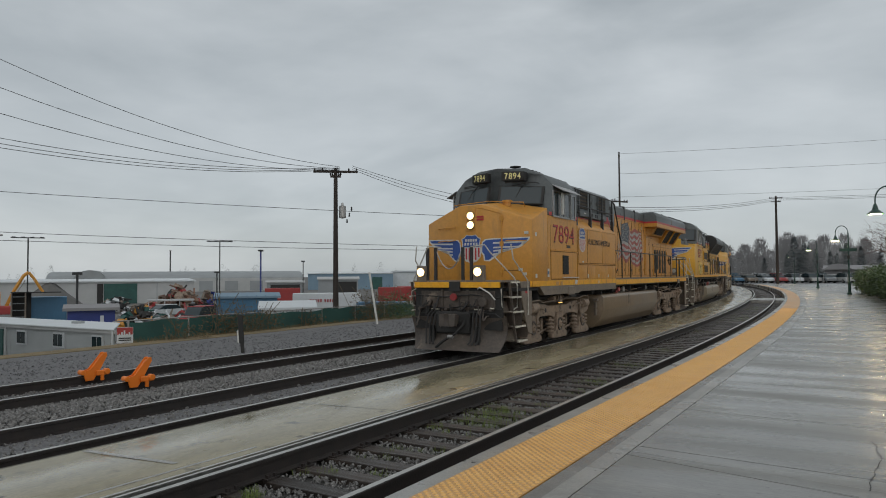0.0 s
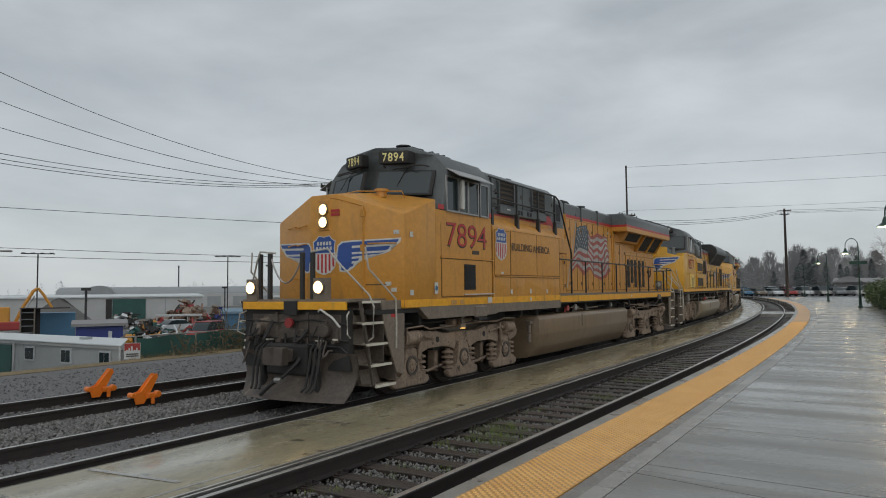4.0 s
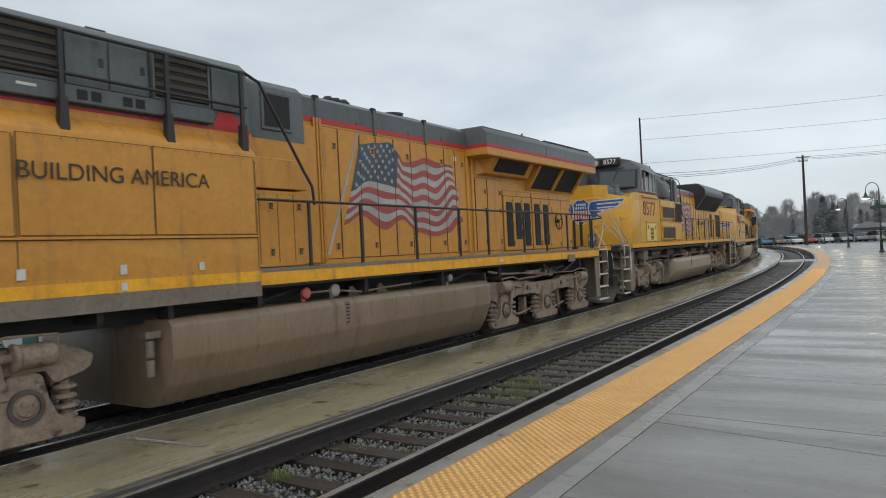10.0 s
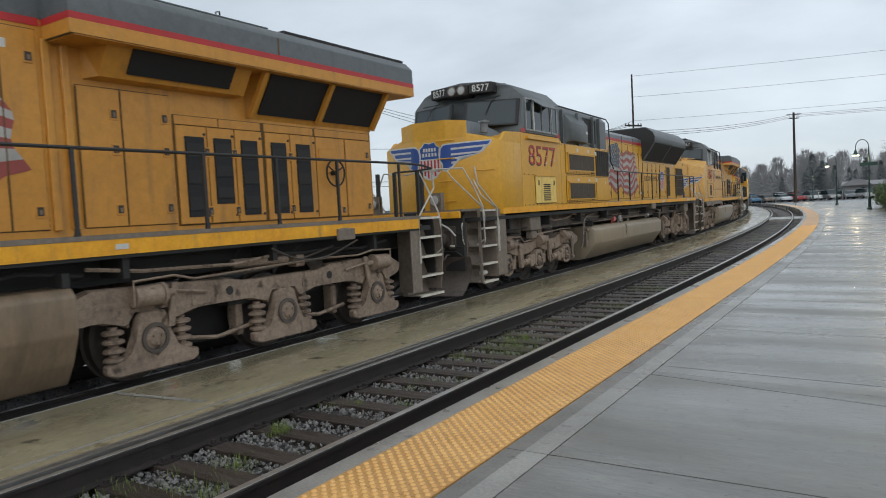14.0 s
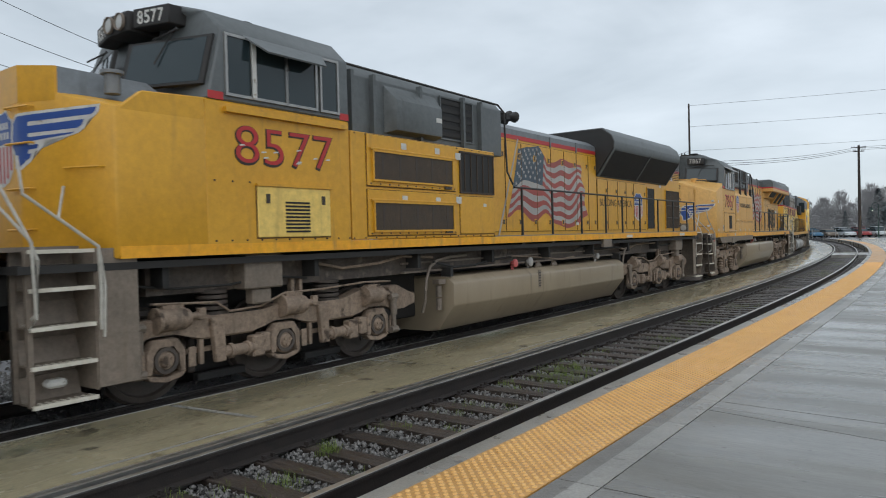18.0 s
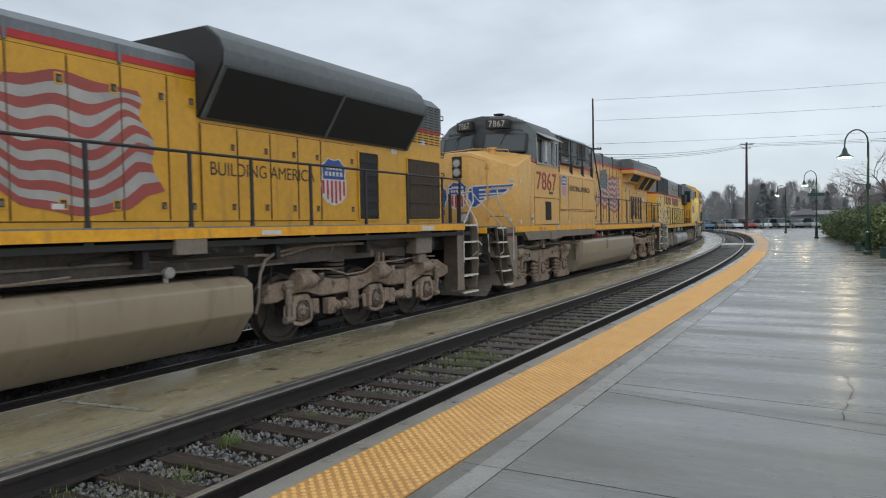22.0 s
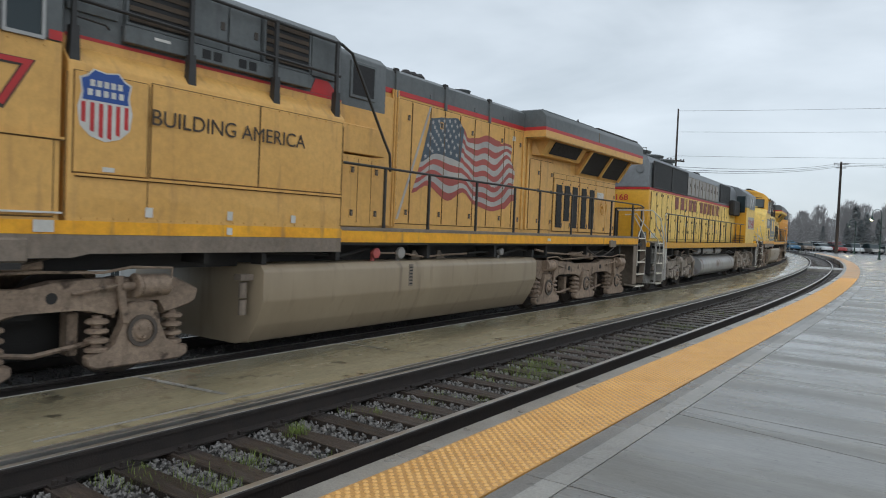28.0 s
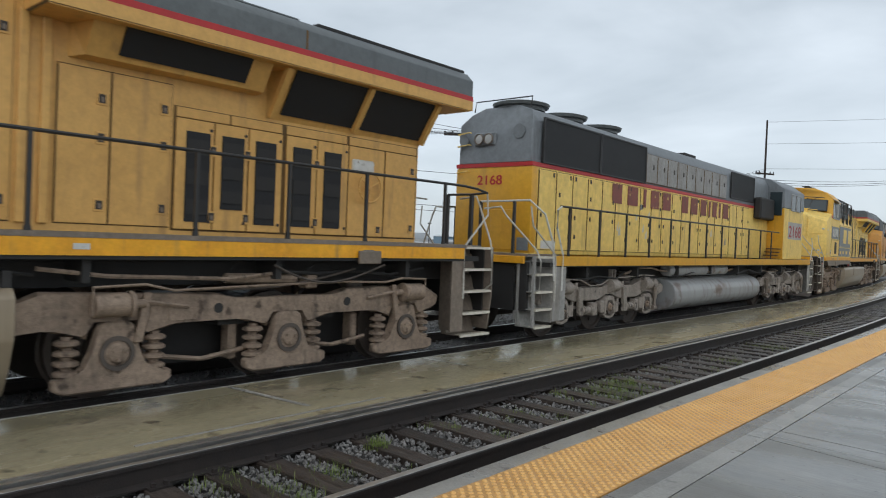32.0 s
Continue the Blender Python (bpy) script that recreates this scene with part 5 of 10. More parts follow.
def plow(e, y=0.62):
    bm = bm_()
    rows = []
    for k in range(7):
        t = k / 6
        z, hollow = 0.92 - 0.77 * t, 0.16 * math.sin(math.pi * t) + 0.04
        row = []
        for i in range(13):
            u = -1 + i / 6
            w = 1.34 - 0.16 * t ** 2
            row.append((u * w, y - 0.06 - (0.12 + 0.31 * t ** 1.4) * (1 - abs(u) ** 1.3) - 0.12 * t + hollow, z - 0.05 * abs(u) * t))
        rows.append(row)
    for d in (0.0, 0.03):
        g = [[bm.verts.new((p[0], p[1] + d, p[2])) for p in r] for r in rows]
        for a, b in zip(g, g[1:]):
            for i in range(12):
                bm.faces.new((a[i], a[i + 1], b[i + 1], b[i]))
    part("snow_plow", bm, "plowd", e, "dented dark brown snow plow")
    for x in (-0.62, 0.62):
        part("plow_slot", bev(prism(bm_(), [(x - 0.05, 0.72), (x + 0.05, 0.72), (x + 0.09, 0.26), (x - 0.03, 0.26)], "y", y - 0.22, y - 0.12), 0.01), "under", e)
    for x, f in ((-0.5, -1), (-0.6, -1), (-0.7, -1), (0.5, 1), (0.6, 1), (0.7, 1)):
        pts = [(x, y - 0.02, 1.10), (x + f * 0.03, y - 0.20, 0.98), (x + f * 0.05, y - 0.27, 0.70), (x + f * 0.02, y - 0.33, 0.36), (x - f * 0.02, y - 0.40, 0.28)]
        part("air_hose", tube(bm_(), pts, 0.024), "under", e)
    part("air_hose", tube(bm_(), [(0.28, y - 0.02, 0.98), (0.30, y - 0.3, 0.75), (0.18, y - 0.46, 0.55), (-0.1, y - 0.52, 0.38), (-0.35, y - 0.5, 0.2)], 0.034), "under", e)
    part("hose_coupling", bev(cyl(bm_(), (0.06, y - 0.50, 0.47), 0.05, 0.14, "x", 10), 0.01), "chrome", e)
    part("cut_lever", tube(bm_(), [(-1.15, y - 0.05, 1.0), (-0.5, y - 0.1, 1.05), (0.5, y - 0.1, 1.05), (1.05, y - 0.05, 1.02), (1.22, y - 0.07, 0.92)], 0.016), "rail_p", e)
    part("cut_lever_handle", tube(bm_(), [(0.62, y - 0.12, 1.62), (0.70, y - 0.16, 1.66), (0.95, y - 0.14, 1.52), (1.08, y - 0.1, 1.36)], 0.018), "white", e)
    for x in (-0.78, 0.78):
        part("pilot_box", bev(box(bm_(), x - 0.20, x + 0.20, y - 0.06, y + 0.08, 1.12, 1.50), 0.03), "plowd", e)
        part("receptacle", bev(cyl(bm_(), (x - 0.02, y - 0.10, 1.30), 0.12, 0.16, "y", 16), 0.02), "plowd", e)
    for x in (-0.42, 0.30):
        part("pilot_rib", bev(box(bm_(), x - 0.03, x + 0.03, y - 0.06, y + 0.06, 0.85, 1.6), 0.01), "plowd", e)
    # Black block put in front for the shade of the coupler recess.
    part("draft_pocket", bev(box(bm_(), -0.52, 0.44, y - 0.22, y + 0.06, 0.52, 1.06), 0.04), "under", e)
    part("pilot_sheet", bev(box(bm_(), -1.05, 1.05, y - 0.03, y + 0.06, 1.10, 1.58), 0.02), "plowd", e)
    for x in (-0.62, 0.6):
        part("hose_label", box(bm_(), x - 0.12, x + 0.12, y - 0.045, y - 0.03, 1.10, 1.13), "worn", e)
    for z in (1.46, 1.18):
        part("pilot_pipe", tube(bm_(), [(-1.2, y - 0.03, z), (-0.3, y - 0.08, z - 0.04), (0.4, y - 0.06, z + 0.02), (1.2, y - 0.03, z - 0.06)], 0.016), "under", e)
    rng = random.Random(41)
    for k in range(16):
        x = rng.uniform(-1.1, 1.1)
        z = rng.uniform(1.0, 1.5)
        w, d, drop = rng.uniform(-0.3, 0.3), rng.uniform(0.06, 0.2), rng.uniform(0.2, 0.6)
        pts = [(x + w * j / 6, y - 0.06 - d * math.sin(math.pi * j / 6), z - drop * math.sin(math.pi * min(1, j / 5) * 0.8)) for j in range(7)]
        part("air_hose" if k % 3 else "chain", tube(bm_(), pts, rng.uniform(0.010, 0.024), 6), "under" if k % 4 else "wheeld", e)
    for x in (-1.02, -0.25, 0.12, 0.98):
        part("angle_cock", bev(cyl(bm_(), (x, y - 0.10, 1.12), 0.045, 0.14, "y", 10), 0.01), "wheeld", e)
        part("cock_handle", bev(box(bm_(), x - 0.015, x + 0.10, y - 0.17, y - 0.15, 1.14, 1.17), 0.004), "worn" if x > 0.5 else "plowd", e)
    for x in (-1.3, 1.3):
        part("corner_grab", tube(bm_(), [(x * 0.93, y - 0.02, 1.62), (x * 0.97, y - 0.14, 1.56), (x * 0.99, y - 0.16, 1.25), (x * 0.95, y - 0.02, 1.18)], 0.014, 6), "rail_w", e)
    part("marker_disc", cyl(bm_(), (-0.05, y - 0.12, 1.42), 0.09, 0.05, "y", 14), "ored", e, "dull red disc")


def tank_(e, y0, y1, prof, colour="tank"):
    bm = bm_()
    prism(bm, prof + [(-x, z) for x, z in prof[::-1]], "y", y0, y1)
    t = part("fuel_tank", bev(bm, 0.025, 2), colour, e, "long dust-coloured steel fuel tank")
    zt = prof[-1][1]
    g = part("sight_glass", bev(box(bm_(), 1.49, 1.506, y0 + 3.12, y0 + 3.24, zt - 0.42, zt - 0.05), 0.01), "skirt", t)
    for k in range(6):
        part("gauge_step", box(bm_(), 1.506, 1.511, y0 + 3.14, y0 + 3.22, zt - 0.39 + 0.055 * k, zt - 0.37 + 0.055 * k), "under", g)
    for y, col, r in ((y0 + 2.46, "rose", 0.085), (y0 + 3.1, "fwhite", 0.10), (y1 - 1.3, "fwhite", 0.075)):
        bm = lathe(bm_(), [(1.24, 0.05), (1.30, 0.05), (1.30, r), (1.345, r), (1.36, r * 0.75), (1.362, r * 0.2)], (0, y, zt + 0.13), "x", 16)
        cyl(bm, (1.25, y, zt + 0.04), 0.035, 0.2, "z", 8)
        part("filler_cap", bm, col, t)
    for y in (y0 + 3.55, y0 + 4.3):
        part("tank_bracket", bev(prism(bm_(), [(y, zt), (y + 0.30, zt), (y + 0.12, zt + 0.16), (y + 0.05, zt + 0.16)], "x", 1.18, 1.22), 0.01), "skirt", t)
    for y in (y0 + 0.06, y1 - 0.06):
        part("tank_strap", box(bm_(), 1.2, 1.42, y - 0.04, y + 0.04, prof[-1][1], prof[-1][1] + 0.16), "under", t)
    bm = bm_()
    for z in (0.95, 0.72):
        cyl(bm, (1.28, y0 - 0.16, z), 0.055, 0.2, "z", 10)
    box(bm, 1.22, 1.36, y0 - 0.26, y0 - 0.05, 1.08, 1.16)
    part("drain_valve", bm, "skirt", t)
    return t


# ---- the six-axle diesel with the wide radiator wings (first, third, fifth and sixth unit)
def ge_loco(number, paint="gold", lit=True, art=True, label="", top="grey", cab_top=""):
    e = thing("locomotive", label, "locomotive", "locomotives of the train")
    L, zd = 23.5, 1.80
    underframe(e, L)
    wheels = [wheelset(e, y, 0.56) for y in (2.35, 4.35, 6.35, 16.75, 18.95, 21.1)]
    truck_ge(e, (2.35, 4.35, 6.35), False)
    truck_ge(e, (16.75, 18.95, 21.1), True)
    coupler(e, L)
    plow(e)
    platform_end(e, zd, lit=lit)
    end_steps(e, 0.68, 1.25, zd, 1, lean=0.12, rails=(0.86, 1.55))
    for s in (-1, 1):
        part("warning_plate", box(bm_(), *sorted((s * 1.475, s * 1.479)), 1.44, 1.62, 1.50, 1.60), "red", e)
    end_steps(e, 23.0, 22.25, zd, -1)
    box_ = box(bm_(), -1.25, 1.25, 21.8, 22.95, zd - 0.03, zd + 0.02)
    part("rear_platform", box_, "skirt", e)
    part("rear_pilot", box(bm_(), -1.3, 1.3, 22.95, 23.03, 0.6, zd), "under", e)
    tank_(e, 7.95, 15.72, [(0.95, 0.18), (1.20, 0.22), (1.36, 0.465), (1.50, 0.80), (1.50, 1.20), (1.42, 1.29)], "tankb" if lit else "tank")
    # nose
    nose(e, paint, 1.38, 1.78, 2.9, 1.64, 3.78, 3.36, 3.97, 3.75, 0.33)

    def on_nose(x, z, lift):
        ax = max(0.0, abs(x) - 0.33)
        return (x, 1.38 + ax / 1.2 * 0.40 - lift - 0.001, z)
    part("front_stripe", loft(bm_(), [on_nose(x, z, 0.004) for x, z in ((0.33, 1.66), (1.525, 1.66), (1.525, 1.80), (0.33, 1.80))], [on_nose(x, z, 0.0) for x, z in ((0.33, 1.66), (1.525, 1.66), (1.525, 1.80), (0.33, 1.80))]), "orange", e)
    if art:
        wings(e, on_nose, 0.29, 1.49, 2.31, 2.93, 0.33)
        shield(e, lambda u, v, q: on_nose(u * 0.98, 2.64 + v, q + 0.001), 0.62, 0.74)
    bm = box(bm_(), -0.14, 0.14, 1.36, 1.42, 3.10, 3.68)
    part("headlight_box", bev(bm, 0.01), "under" if lit is False else paint, e)
    headlights(e, ((0, 1.36, 3.50), (0, 1.36, 3.26)), 0.105, lit)
    bm = box(bm_(), 0.79, 0.82, 1.51, 1.56, 1.9, 3.52)
    for z in (2.0, 2.7, 3.34):
        box(bm, 0.76, 0.85, 1.49, 1.57, z, z + 0.12)
    part("nose_door_hinge", bm, paint, e)
    part("nose_door_edge", tube(bm_(), [on_nose(0.82, 2.08, 0.006), on_nose(1.3, 2.08, 0.006)], 0.008, 4), "letter", e)
    part("nose_door_edge", tube(bm_(), [on_nose(0.16, 3.71, 0.004), on_nose(0.33, 3.68, 0.004), on_nose(0.78, 3.54, 0.004)], 0.010, 4), paint, e)
    part("nose_grab", tube(bm_(), [on_nose(0.92, 2.83, 0.0), on_nose(0.92, 2.83, 0.07), on_nose(1.40, 2.83, 0.07), on_nose(1.40, 2.83, 0)], 0.013, 5), paint, e)
    for x in (-1.1, -0.75):
        for z in (3.2, 2.85, 2.2):
            part("nose_grab", tube(bm_(), [on_nose(x, z, 0.0), on_nose(x, z, 0.06), on_nose(x + 0.28, z + 0.02, 0.06), on_nose(x + 0.28, z + 0.02, 0)], 0.012, 5), paint, e)
    for z in (3.37, 3.44) if lit else ():
        part("red_plate", box(bm_(), 0.17, 0.37, 1.365, 1.378, z, z + 0.05), "red", e)
    for x, z in ((1.2, 2.06), (1.35, 3.0), (1.3, 1.95)):
        a, b = on_nose(x, z, 0.006), on_nose(x + 0.1, z + 0.07, 0.0)
        part("notice", box(bm_(), a[0], b[0], a[1], b[1] + 0.01, z, z + 0.07), "white", e)
    part("nose_rail", tube(bm_(), [(-1.1, 2.6, 3.78), (-1.1, 2.5, 3.92), (0.0, 2.4, 3.97), (1.0, 2.5, 3.90), (1.0, 2.6, 3.78)], 0.012, 5), paint, e)
    part("sand_filler", lathe(bm_(), [(3.80, 0.10), (3.92, 0.10), (3.92, 0.14), (3.97, 0.14)], (0.55, 2.45, 0), "z", 14), paint, e)
    # cab
    part("cab_body", bev(box(bm_(), -1.53, 1.53, 2.88, 5.28, 1.64, 3.56), 0.02), paint, e)
    prof = [(-1.53, 3.56), (-1.53, 4.40), (-1.22, 4.74), (-0.72, 4.93), (0, 4.95), (0.72, 4.93), (1.22, 4.74), (1.53, 4.40), (1.53, 3.56), (0, 3.56)]
    bm = loft(bm_(), [(x, 2.52 + (z - 3.56) * 0.34 + abs(x) * 0.38, z) for x, z in prof], [(x, 5.28, z) for x, z in prof])
    part("cab_roof", bev(bm, 0.02), cab_top or top, e, "painted upper cab")
    for s in (-1, 1):
        def glassp(x, z, s=s):
            return (s * x, 2.52 + (z - 3.56) * 0.34 + x * 0.38 - 0.012, z)
        windscreen(e, [glassp(0.20, 3.93), glassp(1.24, 3.90), glassp(1.24, 4.36), glassp(0.20, 4.40)])
        part("brow_rail", tube(bm_(), [glassp(0.3, 4.50), (s * 0.3, 2.86, 4.52), (s * 1.1, 3.14, 4.50), glassp(1.15, 4.48)], 0.014, 5), "under", e)
    if lit is not None:
        number_board(e, number, 0.22, 0.80, 4.56, 4.82, 2.72, "brass" if lit else "fwhite", sweep=0.38)
        number_board(e, number, -0.80, -0.22, 4.56, 4.82, 2.72, "brass" if lit else "fwhite", sweep=0.38)
    sq = [(3.30, 3.74), (3.80, 4.14), (4.20, 4.60), (4.74, 5.06)]
    cab_windows(e, sq, 3.58, 4.24, 1.53)
    for s in (-1, 1):
        bm = loft(bm_(), [(s * 1.50, 3.35, 4.42), (s * 1.50, 4.85, 4.42), (s * 1.82, 4.85, 4.24), (s * 1.82, 3.35, 4.24)], [(s * 1.50, 3.35, 4.44), (s * 1.50, 4.85, 4.44), (s * 1.82, 4.85, 4.26), (s * 1.82, 3.35, 4.26)])
        part("sun_shade", bm, "chrome", e)
        for y0, y1 in ((2.98, 3.2), (5.14, 5.27)):
            part("red_stripe", box(bm_(), *sorted((s * 1.53, s * 1.534)), y0, y1, 3.57, 3.665), "red", e)
    part("mirror", bev(box(bm_(), 1.6, 1.66, 3.74, 3.84, 3.62, 4.22), 0.01), "white", e)
    bm = bm_()
    for y in (3.6, 4.1, 4.6):
        lathe(bm, [(4.93, 0.02), (5.02, 0.03), (5.03, 0.16), (5.06, 0.16), (5.07, 0.02)], (0.3, y, 0), "z", 10)
    box(bm, -0.35, 0.35, 3.9, 4.9, 4.90, 4.99)
    part("roof_antenna", bm, "under", e)
    part("air_conditioner", bev(box(bm_(), -0.8, 0.55, 4.35, 5.2, 4.9, 5.03), 0.03), top, e)
    for y in (4.45, 4.7, 4.95):
        part("cooling_fin", box(bm_(), -0.75, 0.5, y, y + 0.05, 5.03, 5.06), "under", e)
    for y in (3.35, 3.6):
        part("roof_panel", bev(box(bm_(), -0.7, 0.7, y, y + 0.2, 4.94, 4.96), 0.005), top, e)
    # cabinet behind the cab
    prof = [(-1.53, 1.64), (-1.53, 3.40), (-1.34, 3.60), (1.34, 3.60), (1.53, 3.40), (1.53, 1.64)]
    part("equipment_cabinet", bev(prism(bm_(), prof, "y", 5.34, 9.36), 0.015), paint, e)
    gap(e, 1.53, 5.40, 6.20, 2.30, 3.32)
    part("side_panel", bev(box(bm_(), 1.53, 1.545, 5.40, 6.20, 2.30, 3.32), 0.004), paint, e)
    gap(e, 1.53, 6.26, 9.30, 2.31, 3.34)
    for y0, y1 in ((6.26, 7.76), (7.79, 9.30)):
        p, m = [(y0, 2.31), (y1, 2.31), (y1, 3.34), (y0, 3.34)], (y0 + y1) / 2
        bm = loft(bm_(), [(1.53, y, z) for y, z in p], [(1.538, y, z) for y, z in p])
        bm = loft(bm, [(1.538, y0 + 0.03, 2.34), (1.538, y1 - 0.03, 2.34), (1.538, y1 - 0.03, 3.31), (1.538, y0 + 0.03, 3.31)], [(1.572, m - 0.04, 2.80), (1.572, m + 0.04, 2.80), (1.572, m + 0.04, 2.86), (1.572, m - 0.04, 2.86)])
        part("embossed_panel", bm, paint, e)
    for y0, y1 in ((5.45, 6.22), (6.26, 7.0), (7.03, 8.4), (8.43, 9.30)):
        m = (y0 + y1) / 2
        bm = loft(bm_(), [(1.53, y0, 1.84), (1.53, y1, 1.84), (1.53, y1, 2.24), (1.53, y0, 2.24)], [(1.558, m - 0.1, 2.02), (1.558, m + 0.1, 2.02), (1.558, m + 0.1, 2.06), (1.558, m - 0.1, 2.06)])
        part("lower_panel", bm, paint, e)
    part("drip_rail", box(bm_(), 1.53, 1.562, 5.42, 9.34, 2.262, 2.285), paint, e)
    part("panel_seam", box(bm_(), 1.53, 1.535, 5.42, 9.34, 2.25, 2.262), "seam", e)
    part("drip_rail", box(bm_(), 1.53, 1.556, 3.05, 5.3, 2.605, 2.628), paint, e)
    part("panel_seam", box(bm_(), 1.53, 1.544, 3.05, 5.3, 2.592, 2.605), "seam", e)
    gap(e, 1.53, 3.1, 5.2, 1.84, 2.585)
    part("cab_side_panel", bev(box(bm_(), 1.53, 1.542, 3.1, 5.2, 1.84, 2.59), 0.004), paint, e)
    screen(e, 1.542, 3.98, 4.46, 1.97, 2.50, slats=12)
    part("handhold", box(bm_(), 1.53, 1.54, 4.36, 4.66, 2.72, 2.80), "letter", e)
    part("step_rail", box(bm_(), 1.53, 1.58, 3.95, 5.28, 1.865, 1.885), "white", e)
    for s in (-1, 1):
        part("side_stripe", box(bm_(), *sorted((s * 1.53, s * 1.536)), 1.8, 9.36, 1.66, 1.80), "orange", e)
        bm = prism(bm_(), [(2.3, 1.63), (2.6, 1.42), (5.4, 1.42), (5.6, 1.46), (9.36, 1.46), (9.36, 1.66), (2.3, 1.66)], "x", s * 1.40, s * 1.532)
        part("skirt", bm, "skirt", e, "dusty grey lower skirt")
        part("sill", box(bm_(), *sorted((s * 1.38, s * 1.50)), 9.36, 22.2, 1.60, 1.775), "orange", e)
        part("sill_edge", box(bm_(), *sorted((s * 1.0, s * 1.505)), 9.36, 22.25, 1.777, 1.83), "skirt", e)
    part("sill_step", bev(box(bm_(), 1.50, 1.56, 4.44, 4.98, 1.38, 1.62), 0.02), "skirt", e)
    part("sill_step_tread", box(bm_(), 1.50, 1.60, 4.5, 4.9, 1.32, 1.38), "under", e)
    for y, z, w, h, c in ((3.42, 1.67, 0.22, 0.1, "tactile"), (3.78, 1.67, 0.17, 0.1, "tactile"), (5.02, 1.68, 0.2, 0.12, "white"), (6.2, 1.86, 0.09, 0.11, "white"), (7.3, 1.86, 0.08, 0.11, "white"), (7.3, 1.68, 0.08, 0.09, "white"),
                          (8.35, 1.86, 0.08, 0.1, "white"), (5.7, 2.32, 0.13, 0.05, "white"), (2.8, 1.90, 0.13, 0.22, "white"), (1.95, 1.88, 0.12, 0.1, "white"), (1.95, 2.95, 0.11, 0.1, "white")):
        tagplate(e, 1.546, y, z, w, h, c)
    part("safety_emblem", cyl(bm_(), (1.552, 2.865, 2.01), 0.05, 0.004, "x", 12), "bluep", e)
    for y0, y1, z, x in ((3.1, 5.2, 2.64, 1.532), (3.1, 5.2, 1.86, 1.543), (3.3, 5.1, 3.50, 1.532), (5.5, 9.3, 2.325, 1.54), (5.5, 9.3, 3.325, 1.54), (5.5, 9.3, 1.83, 1.532), (9.4, 10.2, 3.40, 1.272), (9.4, 10.4, 2.90, 1.252)):
        bm = bm_()
        for q in stations(y0, y1, 0.17):
            cyl(bm, (x + 0.004, q, z), 0.011, 0.012, "x", 6)
        part("bolted_strip", bm, paint, e)["kind"] = "stuff"
    for y in (3.08, 5.32, 6.23, 9.33):
        part("panel_seam", box(bm_(), 1.53, 1.5335, y - 0.006, y + 0.006, 1.84, 3.3), "seam", e)
    for y in (7.775,):
        part("panel_seam", box(bm_(), 1.53, 1.5335, y - 0.005, y + 0.005, 2.31, 3.22), "seam", e)
    if art:
        side_number(e, number, 3.30, 5.0, 2.86, 3.35, 1.534)
        shield(e, lambda u, v, q: (1.546 + q, 5.72 + u, 3.0 + v), 0.62, 0.74)
        wording("lettering", "BUILDING AMERICA", 0.255, "letter", e, Matrix.Translation((1.5735, 6.24, 2.885)) @ SIDE, "dark brown lettering", width=2.30, weight=0.0)
    bm = box(bm_(), 1.38, 1.43, 4.02, 4.22, 1.18, 1.26)
    cyl(bm, (1.40, 4.12, 1.32), 0.03, 0.2, "z", 8)
    part("step_light", bm, "skirt", e)
    part("step_light_lens", lathe(bm_(), [(1.165, 0.05), (1.175, 0.06), (1.18, 0.01)], (1.41, 4.12, 0), "z", 12), "amber" if lit else "lens", e)
    # upper works behind the cab
    prof = [(-1.30, 3.56), (-1.30, 4.58), (-1.14, 4.71), (1.14, 4.71), (1.30, 4.58), (1.30, 3.56)]
    part("upper_cabinet", bev(prism(bm_(), prof, "y", 5.28, 9.48), 0.015), top, e)
    prof = [(-1.12, 3.56), (-1.12, 4.50), (-0.98, 4.62), (0.98, 4.62), (1.12, 4.50), (1.12, 3.56)]
    part("upper_cabinet", bev(prism(bm_(), prof, "y", 9.48, 10.75), 0.015), top, e)
    part("cabinet_base", box(bm_(), -1.305, 1.305, 5.3, 9.5, 3.562, 3.72), paint, e)
    part("cabinet_base", box(bm_(), -1.125, 1.125, 9.5, 10.76, 3.40, 3.72), paint, e)
    part("red_stripe", box(bm_(), 1.305, 1.309, 5.4, 9.48, 3.70, 3.735), "red", e)
    for y0, y1 in ((6.05, 6.82), (7.97, 8.75)):
        screen(e, 1.31, y0, y1, 3.99, 4.54, "louvre", 5, "mesh", rim=top, thick=0.05)
    for y0, y1 in ((5.40, 5.95), (6.90, 7.38), (7.42, 7.90), (8.84, 9.40)):
        d = part("cabinet_door", bev(box(bm_(), 1.30, 1.335, y0, y1, 3.97, 4.55), 0.006), top, e)
        part("latch", bev(box(bm_(), 1.335, 1.345, y1 - 0.10, y1 - 0.04, 4.22, 4.32), 0.004), "letter", d)
    part("cabinet_ledge", bev(box(bm_(), 1.30, 1.40, 6.0, 8.80, 3.76, 3.95), 0.01), top, e)
    for y in (6.98, 7.14, 7.52, 7.68):
        part("cabinet_vent", box(bm_(), 1.40, 1.404, y, y + 0.12, 3.80, 3.91), "black", e)
    part("ledge_notice", box(bm_(), 1.40, 1.404, 6.35, 6.55, 3.86, 3.89), "white", e)
    part("louvre", bev(box(bm_(), 1.0, 1.15, 9.86, 10.46, 3.86, 4.44), 0.01), top, e)
    part("louvre_screen", box(bm_(), 1.15, 1.156, 9.91, 10.41, 3.91, 4.39), "black", e)
